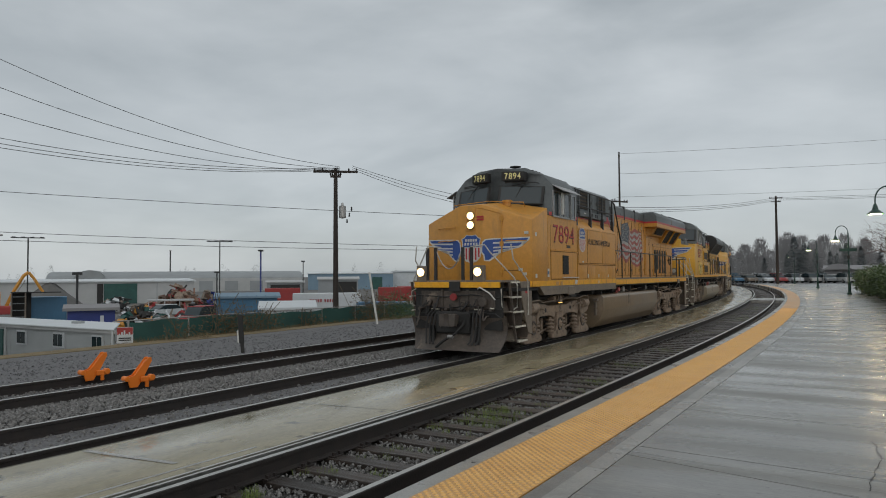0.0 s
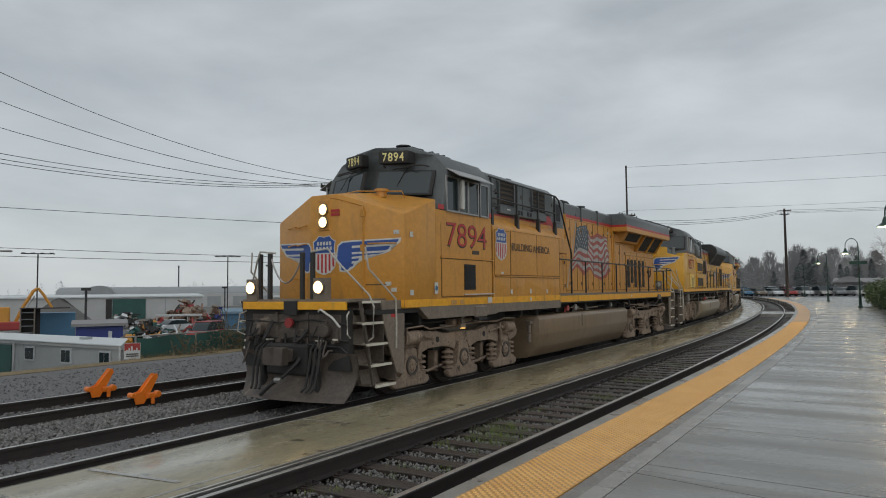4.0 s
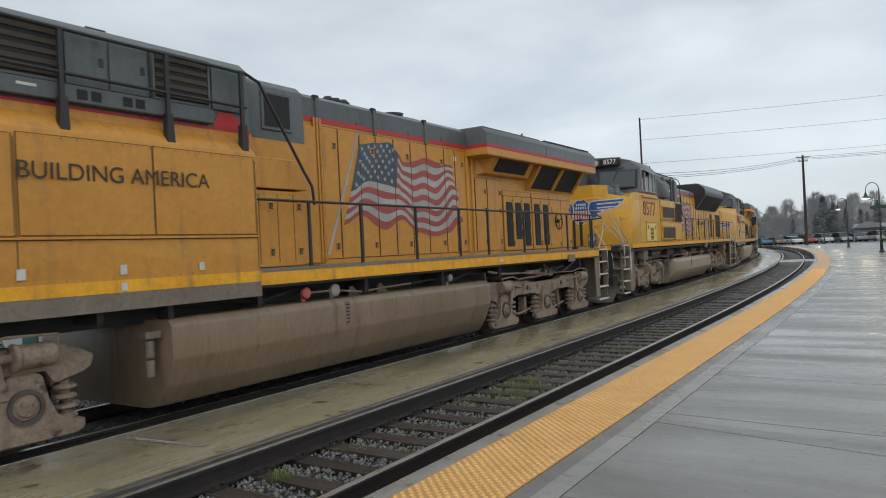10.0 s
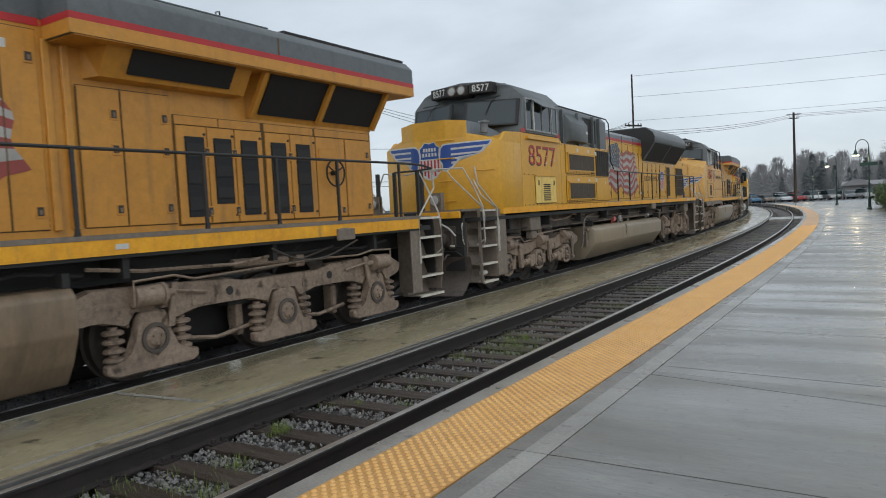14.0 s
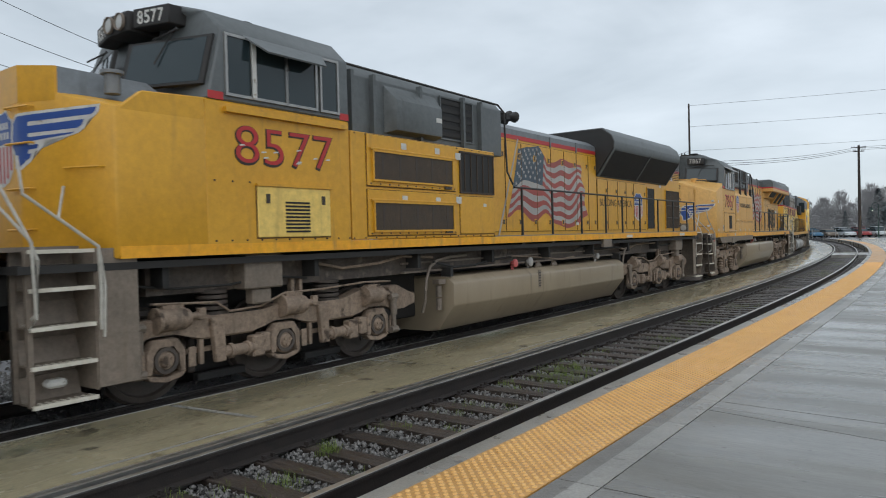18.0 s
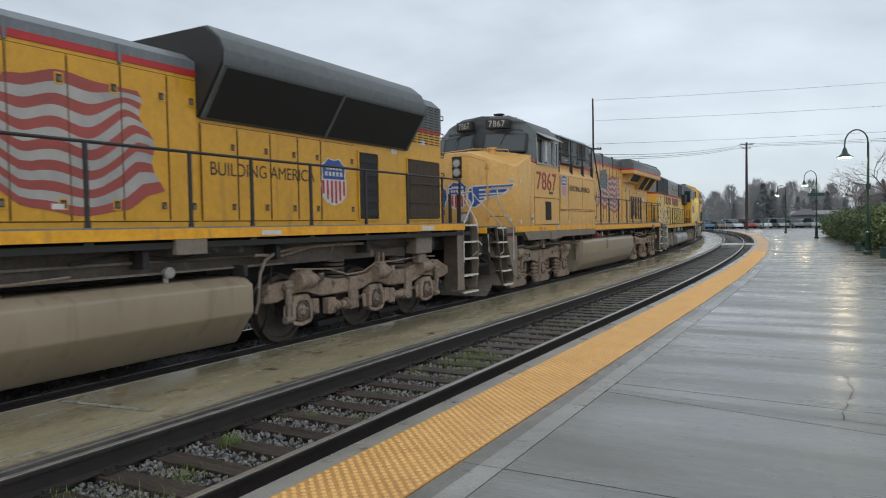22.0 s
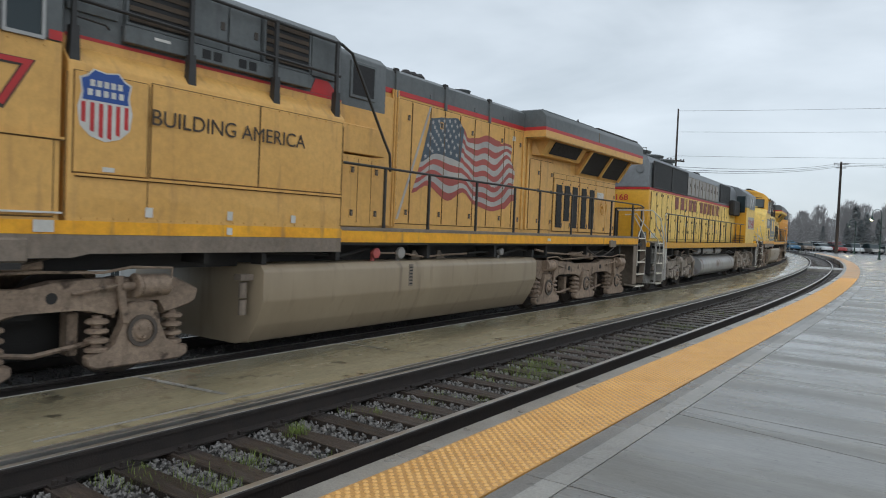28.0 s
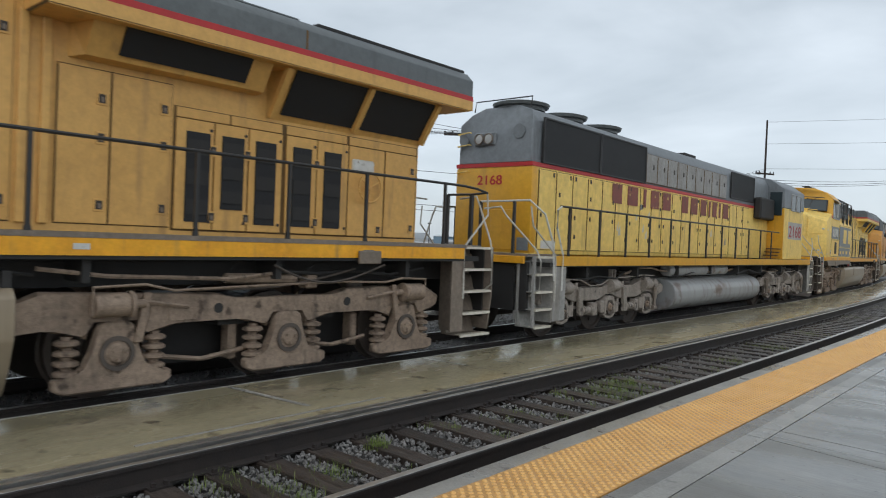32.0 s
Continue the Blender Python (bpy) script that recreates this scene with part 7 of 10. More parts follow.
    bm = loft(bm_(), [(1.25, 6.55, 3.62), (1.25, 7.95, 3.62), (1.25, 7.95, 4.40), (1.25, 6.55, 4.40)], [(1.46, 6.65, 3.66), (1.46, 7.88, 3.66), (1.46, 7.88, 4.15), (1.46, 6.65, 4.15)])
    part("air_box", bev(bm, 0.01), top, e)
    tagplate(e, 1.464, 7.7, 3.9, 0.16, 0.08)
    screen(e, 1.255, 8.1, 9.1, 3.70, 4.42, "louvre", 5, "under", rim=top)
    for y in (5.75, 6.25, 7.45, 8.75, 9.35):
        part("upper_rib", box(bm_(), 1.25, 1.34, y - 0.03, y + 0.03, 3.30 if y < 6 else 3.54, 4.50), top, e)
    part("upper_handrail", tube(bm_(), [(1.36, 5.6, 4.55), (1.36, 8.0, 4.53), (1.36, 9.9, 4.52), (1.38, 10.1, 4.4), (1.40, 10.15, 3.2), (1.44, 10.3, 2.95)], 0.02, 6), "rail_p", e)
    # hood
    part("hood", prism(bm_(), [(-0.94, 1.9), (-0.94, 4.10), (0.94, 4.10), (0.94, 1.9)], "y", 9.45, 22.5), paint, e, "long yellow engine hood with doors")
    prof = [(-0.945, 4.10), (-0.945, 4.22), (-0.72, 4.36), (0.72, 4.36), (0.945, 4.22), (0.945, 4.10)]
    part("hood_roof", prism(bm_(), prof, "y", 10.2, 16.0), "lgrey", e)
    for y in (12.9, 14.3):
        part("hood_rib", bev(box(bm_(), 0.94, 0.975, y - 0.02, y + 0.02, 3.97, 4.22), 0.006), "lgrey", e)
    doors(e, 0.94, [10.15, 10.8, 11.5, 12.2, 12.9, 13.6, 14.3, 15.0, 15.5], 2.0, 3.95, paint, pair=False)
    doors(e, 0.94, [15.55, 16.25, 16.95, 17.6, 18.2, 19.2], 2.0, 3.38, paint, pair=False)
    for s in (-1, 1):
        part("red_stripe", box(bm_(), *sorted((s * 0.94, s * 0.952)), 10.2, 15.6, 4.01, 4.10), "red", e)
    flag(e, 0.958, 10.85, 14.87, 2.06, 3.95)
    wording("lettering", "BUILDING AMERICA", 0.28, "letter", e, Matrix.Translation((0.958, 15.72, 2.66)) @ SIDE, "dark lettering", width=2.3, weight=0.0)
    shield(e, lambda u, v, q: (0.958 + q, 18.55 + u, 2.68 + v), 0.78, 0.84)
    screen(e, 0.945, 19.32, 19.95, 2.02, 3.28, "vent", 5, "under", rim=paint)
    screen(e, 0.942, 21.05, 22.35, 2.02, 3.28, "grille", 0, "mesh", rim=paint, back="black")
    for k in range(10):
        y = 21.10 + k * 0.13
        part("grille_blade", loft(bm_(), [(0.958, y, 2.04), (1.0, y + 0.05, 2.04), (1.0, y + 0.05, 3.26), (0.958, y, 3.26)], [(0.958, y + 0.012, 2.04), (1.0, y + 0.062, 2.04), (1.0, y + 0.062, 3.26), (0.958, y + 0.012, 3.26)]), "mesh", e)
    for z in (2.36, 2.76):
        part("grille_bar", box(bm_(), 0.99, 1.008, 21.05, 22.35, z, z + 0.025), "letter", e)
    for y, z in ((20.45, 3.34), (21.6, 3.62)):
        tagplate(e, 0.945, y, z, 0.2, 0.10)
    # horn
    bm = bm_()
    for k, ln in enumerate((0.62, 0.5, 0.42)):
        lathe(bm, [(11.80, 0.045), (11.80 + ln * 0.5, 0.05), (11.80 + ln * 0.85, 0.08), (11.80 + ln, 0.13), (11.81 + ln, 0.01)], (0.0 + 0.2 * k, 0, 4.68 + 0.06 * (k % 2)), "y", 14)
    lathe(bm, [(11.80, 0.045), (11.55, 0.05), (11.38, 0.11), (11.37, 0.01)], (0.3, 0, 4.74), "y", 14)
    cyl(bm, (0.2, 11.80, 4.50), 0.06, 0.42, "z", 10)
    box(bm, -0.08, 0.48, 11.72, 11.88, 4.58, 4.70)
    part("horn", bm, "under", e)
    # flared radiators
    prof = [(0.94, 3.44), (0.98, 3.44), (1.46, 4.14), (1.48, 4.34), (1.40, 4.52), (1.15, 4.72), (-1.15, 4.72), (-1.40, 4.52), (-1.48, 4.34), (-1.46, 4.14), (-0.98, 3.44), (-0.94, 3.44)]
    part("radiator", bev(prism(bm_(), prof, "y", 15.55, 20.95), 0.012), top, e, "flared radiator housing with dark screens")
    def slope(y, k):
        return (1.0 + 0.45 * k, y, 3.47 + 0.66 * k)
    for y0, y1 in ((15.6, 18.24), (18.29, 20.92)):
        p = [slope(y0, 0.0), slope(y1, 0.0), slope(y1, 0.97), slope(y0, 0.97)]
        part("radiator_screen", loft(bm_(), p, [(x + 0.02, y, z - 0.01) for x, y, z in p]), "black", e)
    for y in (15.57, 18.265, 20.935):
        p = [slope(y - 0.03, -0.03), slope(y + 0.03, -0.03), slope(y + 0.03, 1.02), slope(y - 0.03, 1.02)]
        part("radiator_rib", loft(bm_(), p, [(x + 0.03, yy, z - 0.015) for x, yy, z in p]), top, e)
    part("radiator_front", bev(prism(bm_(), [(0.96, 3.46), (1.45, 4.15), (1.47, 4.34), (1.39, 4.51), (1.13, 4.70), (-1.13, 4.70), (-1.39, 4.51), (-1.47, 4.34), (-1.45, 4.15), (-0.96, 3.46)], "y", 15.5, 15.56), 0.01), "under", e, "sooty black front sheet")
    part("radiator_end", prism(bm_(), [(0.94, 3.44), (1.0, 3.44), (1.46, 4.14), (1.47, 4.34), (0.94, 4.34)], "y", 20.95, 21.0), top, e)
    part("rear_cap", prism(bm_(), [(-0.95, 3.98), (-0.95, 4.5), (-0.72, 4.70), (0.72, 4.70), (0.95, 4.5), (0.95, 3.98)], "y", 20.9, 22.52), top, e)
    for j in range(6):
        bm = bm_()
        for k in range(15):
            box(bm, 0.945, 0.962, 21.02 + j * 0.245, 21.19 + j * 0.245, 3.66 + k * 0.058, 3.676 + k * 0.058)
        part("louvre_column", bm, "under", e)
    part("red_stripe", box(bm_(), 0.944, 0.953, 20.95, 22.5, 3.91, 3.98), "red", e)
    for k in range(4):
        part("roof_panel", bev(box(bm_(), -1.0, 1.05, 15.7 + k * 1.3, 16.9 + k * 1.3, 4.72, 4.75), 0.01), top, e)
    for z in (2.15, 2.55, 3.0, 3.45, 3.9, 4.3):
        part("ladder_rung", tube(bm_(), [(0.55, 22.5, z), (0.55, 22.64, z), (0.93, 22.66, z - 0.03), (0.95, 22.62, z + 0.05), (0.93, 22.5, z + 0.06)], 0.014, 5), "under", e)
    side_rail(e, 10.3, 22.45, (10.6, 11.95, 13.45, 14.9, 16.0, 17.3, 18.8, 20.2, 21.6, 22.4), 1.9, 2.88)
    # hoses and boxes under the sill
    for y0 in (7.4, 16.2):
        part("cable_hose", tube(bm_(), [(1.2, y0 + 1.5, 1.56), (1.28, y0 + 0.9, 1.55), (1.33, y0 + 0.4, 1.50), (1.36, y0 + 0.15, 1.40), (1.38, y0 + 0.02, 1.22), (1.38, y0 - 0.02, 1.0), (1.36, y0 - 0.01, 0.8), (1.3, y0 - 0.02, 0.62)], 0.026), "skirt", e)
    for y in (3.6, 20.6):
        bm = box(bm_(), 1.15, 1.42, y, y + 0.62, 1.3, 1.75)
        box(bm, 1.2, 1.38, y + 0.15, y + 0.45, 1.1, 1.3)
        part("sand_box", bev(bm, 0.02), "skirt", e)
    part("sill_box", box(bm_(), 1.46, 1.53, 14.6, 15.1, 1.56, 1.76), "skirt", e)
    part("wheel_chock", bev(box(bm_(), 1.2, 1.35, 1.2, 1.4, 0.47, 0.56), 0.03), "white", e)
    part("frame_rail", box(bm_(), 1.0, 1.14, 2.4, 21.4, 1.30, 1.66), "plowd", e)
    for z, x in ((1.31, 1.24), (1.46, 1.19)):
        part("frame_ledge", box(bm_(), 1.135, x, 7.0, 16.9, z, z + 0.03), "skirt", e)
    # Added black boxes darken the gaps either side of the fuel tank.
    for y0, y1 in ((6.0, 8.1), (15.9, 17.6)):
        part("equipment_case", bev(box(bm_(), -0.6, 0.6, y0, y1, 0.45, 1.34), 0.03), "under", e)
    return e, wheels, L


# ---- the fourth unit runs long hood first: older, faded, with a plain round-edged hood
def old_loco(label):
    e = thing("locomotive", label, "locomotive", "locomotives of the train")
    L, zd, paint, top = 21.9, 1.66, "pale", "lgrey"
    underframe(e, L, 1.52)
    ax = ((1.75, 3.8, 5.75), (15.9, 17.9, 19.9))
    wheels = [wheelset(e, y, 0.56) for a in ax for y in a]
    truck_emd(e, ax[0], False, "gdirt")
    truck_emd(e, ax[1], True, "gdirt")
    coupler(e, L)
    platform_end(e, zd, posts=False, lamps=False, y=0.45)
    end_steps(e, 0.5, 1.05, zd, 1, plate="agrey")
    end_steps(e, 21.4, 20.8, zd, -1, plate="agrey")
    part("rear_platform", box(bm_(), -1.25, 1.25, 19.9, 21.4, zd - 0.03, zd + 0.02), "skirt", e)
    bm = bm_()
    prism(bm, [(math.copysign(abs(math.cos((k + 0.5) * math.tau / 24)) ** 0.6, math.cos((k + 0.5) * math.tau / 24)) * 1.42, 0.70 + 0.50 * math.copysign(abs(math.sin((k + 0.5) * math.tau / 24)) ** 0.8, math.sin((k + 0.5) * math.tau / 24))) for k in range(24)], "y", 7.2, 14.4)
    part("fuel_tank", bev(bm, 0.02), "silver", e, "silver-grey rounded fuel tank with streaks")
    part("air_reservoir", bev(cyl(bm_(), (1.18, 9.2, 1.34), 0.16, 4.4, "y", 16), 0.03), "silver", e)
    # hood and its rounded end
    y0 = 0.98
    part("hood", bev(box(bm_(), -0.94, 0.94, y0, 16.6, 1.68, 3.42), 0.03, 2), paint, e, "faded yellow engine hood with doors")
    part("hood_end", bev(box(bm_(), -0.95, 0.95, y0 - 0.015, y0 + 0.2, 1.70, 3.40), 0.03, 2), "bright", e)
    prof = [(-0.94, 3.48), (-0.94, 4.30), (-0.80, 4.54), (-0.45, 4.66), (0.45, 4.66), (0.80, 4.54), (0.94, 4.30), (0.94, 3.48)]
    bm = loft(bm_(), [(x * 0.96, y0 + (0.0 if z < 4.4 else 0.22), z) for x, z in prof], [(x, 16.6, z) for x, z in prof])
    part("hood_roof", bev(bm, 0.02), top, e, "grey hood top")
    part("red_stripe", box(bm_(), -0.952, 0.952, y0 - 0.02, 16.6, 3.405, 3.485), "red", e)
    headlights(e, ((-0.36, y0 - 0.03, 3.98), (-0.12, y0 - 0.03, 3.98)), 0.10, False)
    part("headlight_box", bev(box(bm_(), -0.5, 0.04, y0 - 0.03, y0 + 0.05, 3.84, 4.12), 0.03), top, e)
    part("blank_disc", cyl(bm_(), (0.60, y0 - 0.005, 4.10), 0.14, 0.02, "y", 18), top, e)
    part("blank_disc", cyl(bm_(), (-0.78, y0 - 0.005, 3.98), 0.12, 0.02, "y", 18), top, e)
    wording("number", "2168", 0.27, "red", e, Matrix.Translation((-0.38, y0 - 0.022, 3.05)) @ FRONT, "small red number", width=0.62)
    for z in (4.1, 3.85, 3.3):
        part("end_grab", tube(bm_(), [(-0.9, y0, z), (-0.9, y0 - 0.07, z), (-0.6, y0 - 0.07, z + 0.03), (-0.6, y0, z + 0.03)], 0.012, 5), paint, e)
    part("hood_door", bev(box(bm_(), 0.0, 0.62, y0 - 0.03, y0 - 0.012, 1.75, 2.55), 0.01), "bright", e)
    for ya, yb in ((1.32, 3.62), (3.70, 6.0)):
        screen(e, 0.945, ya, yb, 3.52, 4.36, "radiator_screen", 0, "under", rim="rail_p", thick=0.03)
    for y, r in ((1.7, 0.5), (3.3, 0.5), (5.0, 0.5)):
        bm = lathe(bm_(), [(4.62, r), (4.70, r), (4.70, r + 0.08), (4.76, r + 0.10), (4.79, r), (4.73, r - 0.05), (4.72, 0.1), (4.75, 0.06)], (0.12, y, 0), "z", 24)
        part("roof_fan", bm, "grey", e)
    part("roof_rail", tube(bm_(), [(-0.7, 1.2, 4.6), (-0.7, 1.25, 4.82), (0.7, 1.25, 4.82), (0.7, 1.2, 4.6)], 0.014, 5), "under", e)
    doors(e, 0.94, [1.2 + 0.66 * k for k in range(21)], 1.78, 3.36, paint, latch=False)
    rng = random.Random(8)
    for k in range(20):
        for z in (2.02, 2.42, 2.86, 3.24):
            if rng.random() < 0.72:
                y = 1.2 + 0.66 * k + rng.choice((0.10, 0.52)) + rng.uniform(-0.02, 0.02)
                part("latch", bev(box(bm_(), 0.956, 0.972, y, y + 0.05, z, z + 0.09), 0.005), "letter", e)
    for k in range(14):
        y, z = 4.0 + rng.random() * 8.2, 2.0 + rng.random() * 1.1
        part("paint_loss", sidepoly(bm_(), [(y, z), (y + 0.07 + rng.random() * 0.08, z + 0.02), (y + 0.10, z + 0.16 + rng.random() * 0.1), (y + 0.02, z + 0.12)], 0.9565, 0.001), "worn" if k % 3 else "lgrey", e)
    doors(e, 0.94, [6.1 + 0.66 * k for k in range(10)], 3.54, 4.24, "agrey", latch=False)
    for k in range(10):
        part("latch", bev(box(bm_(), 0.956, 0.97, 6.5 + 0.66 * k, 6.56 + 0.66 * k, 3.88, 4.0), 0.005), "letter", e)
    # the maker's large maroon capitals stay plain blocks
    for y0_, w in ((4.30, 0.50), (5.10, 0.56), (5.98, 0.16), (6.42, 0.52), (7.16, 0.52), (8.46, 0.44), (9.10, 0.52), (9.86, 0.46), (10.52, 0.15), (10.84, 0.36), (11.40, 0.15), (11.78, 0.46)):
        part("letter_block", sidepoly(bm_(), rect(y0_, y0_ + w, 2.90, 3.35), 0.967, 0.003), "faded", e)
    screen(e, 0.945, 12.45, 14.75, 3.62, 4.40, "radiator_screen", 0, "under", rim="rail_p", thick=0.03)
    part("blower_box", bev(box(bm_(), 0.94, 1.2, 14.9, 16.5, 3.05, 3.80), 0.05), "under", e)
    part("exhaust_stack", bev(box(bm_(), -0.3, 0.3, 10.2, 11.1, 4.64, 4.80), 0.02), "under", e)
    # cab at the far end
    part("cab_body", bev(box(bm_(), -1.5, 1.5, 16.65, 19.3, 1.68, 3.52), 0.02), "pale", e)
    prof = [(-1.5, 3.52), (-1.5, 4.20), (-1.0, 4.56), (-0.4, 4.70), (0.4, 4.70), (1.0, 4.56), (1.5, 4.20), (1.5, 3.52)]
    part("cab_roof", bev(prism(bm_(), prof, "y", 16.6, 19.35), 0.02), top, e)
    cab_windows(e, ((17.5, 18.1), (18.2, 18.8)), 3.5, 4.05, 1.5)
    part("cab_end_window", bev(box(bm_(), 1.0, 1.42, 16.585, 16.62, 3.25, 4.1), 0.02), "pane", e)
    part("cab_end_panel", box(bm_(), 0.95, 1.49, 16.62, 16.66, 1.70, 3.5), "bright", e)
    part("notice_panel", sidepoly(bm_(), rect(17.2, 19.1, 2.42, 3.05), 1.502, 0.004), "fwhite", e)
    wording("number", "2168", 0.6, "ored", e, Matrix.Translation((1.508, 17.3, 2.50)) @ SIDE, "dull red road number", width=1.7)
    part("low_nose", bev(box(bm_(), -1.0, 1.0, 19.3, 20.7, 1.68, 3.2), 0.05), "pale", e)
    for k in range(4):
        part("cab_step", box(bm_(), 1.0, 1.46, 15.9 + 0.16 * k, 16.06 + 0.16 * k, 1.66 + 0.12 * k, 1.70 + 0.12 * k), "scrap", e)
    for s in (-1, 1):
        part("side_stripe", box(bm_(), *sorted((s * 1.38, s * 1.49)), 1.1, 20.8, 1.48, 1.67), "bright", e)
    side_rail(e, 1.25, 16.3, [1.6 + 1.25 * k for k in range(12)], 1.67, 2.62, 1.45)
    part("end_rail", tube(bm_(), [(0.05, 0.55, 2.68), (1.2, 0.55, 2.70), (1.42, 0.75, 2.45), (1.47, 1.0, 1.9), (1.48, 1.05, 1.2)], 0.02, 7), "white", e)
    part("corner_rail", tube(bm_(), [(1.47, 1.25, 2.62), (1.47, 1.12, 2.55), (1.48, 1.1, 2.2), (1.48, 1.35, 1.7), (1.48, 1.35, 1.0)], 0.02, 7), "white", e)
    for x in (0.05, 0.85):
        part("end_post", box(bm_(), x - 0.025, x + 0.025, 0.53, 0.58, 1.66, 2.68), "rail_p", e)
    tagplate(e, 0.955, 1.35, 1.80, 0.55, 0.16)
    part("pale_patch", box(bm_(), 0.66, 0.92, y0 - 0.035, y0 - 0.018, 1.75, 2.0), "lgrey", e)
    return e, wheels, L


def build_train():
    units = (
        (14.5, ge_loco, dict(number="7894", lit=True, label="golden yellow diesel locomotive, grey roof, headlights lit, leading the train")),
        (38.0, emd_loco, dict(number="8577", label="bright yellow diesel locomotive with flared radiators, second in the train")),
        (61.65, ge_loco, dict(number="7867", paint="peach", lit=False, label="golden yellow diesel locomotive with painted wings, third in the train")),
        (85.42, old_loco, dict(label="faded yellow older diesel locomotive running long hood first")),
        (107.3, ge_loco, dict(number="", paint="pale", lit=None, art=False, label="yellow and grey diesel locomotive, fifth in the train", cab_top="bright")),
        (130.7, ge_loco, dict(number="", lit=None, art=False, label="yellow diesel locomotive far back in the train")),
    )
    for u, build, spec in units:
        e, wheels, L = build(**spec)
        if u == 107.3:
            part("grey_patch", box(bm_(), 1.532, 1.549, 5.35, 8.9, 1.85, 3.28), "lgrey", e, "flat grey repainted panel")
            part("grey_patch", box(bm_(), 1.532, 1.536, 3.1, 5.2, 2.62, 3.2), "lgrey", e)
            for k in range(4):
                part("number_bar", box(bm_(), 1.536, 1.54, 3.5 + 0.35 * k, 3.72 + 0.35 * k, 2.75, 3.1), "white", e)
        TRAIN.append((e, u, wheels))


build_train()


# ---------------------------------------------------------------- beside the tracks
def at(az, d):
    """A place d metres from the camera, az degrees right of the tracks' line."""
    return d * math.sin(radians(az)), d * math.cos(radians(az))


def utility_pole(x, y, z0, z1, arms, label, r=0.16):
    e = thing("utility_pole", label, "utility pole", m=pose(x, y, z0))
    bm = lathe(bm_(), [(-0.4, r), (0, r), ((z1 - z0), r * 0.62), (z1 - z0 + 0.01, 0.01)], (0, 0, 0), "z", 12)
    part("pole", bm, "pole", e)
    for dz, w, rot in arms:
        bm = box(bm_(), -w, w, -0.06, 0.06, -0.06, 0.06)
        for v in bm.verts:
            v.co = Matrix.Rotation(radians(rot), 4, "Z") @ v.co + Vector((0, 0, z1 - z0 - dz))
        a = part("crossarm", bm, "pole", e)
        for k in (-0.95, -0.6, 0.6, 0.95):
            p = Matrix.Rotation(radians(rot), 4, "Z") @ Vector((k * w, 0, 0))
            part("insulator", lathe(bm_(), [(0.06, 0.02), (0.10, 0.05), (0.16, 0.05), (0.2, 0.02)], (p.x, p.y, z1 - z0 - dz), "z", 8), "wire", a)
    return e


def hang(name, a, b, sag, r, label, n=14):
    a, b = Vector(a), Vector(b)
    pts = [a.lerp(b, k / n) - Vector((0, 0, sag * 4 * (k / n) * (1 - k / n))) for k in range(n + 1)]
    return solo(name, tube(bm_(), pts, r, 5), "wire", label, "cable", "overhead cables")


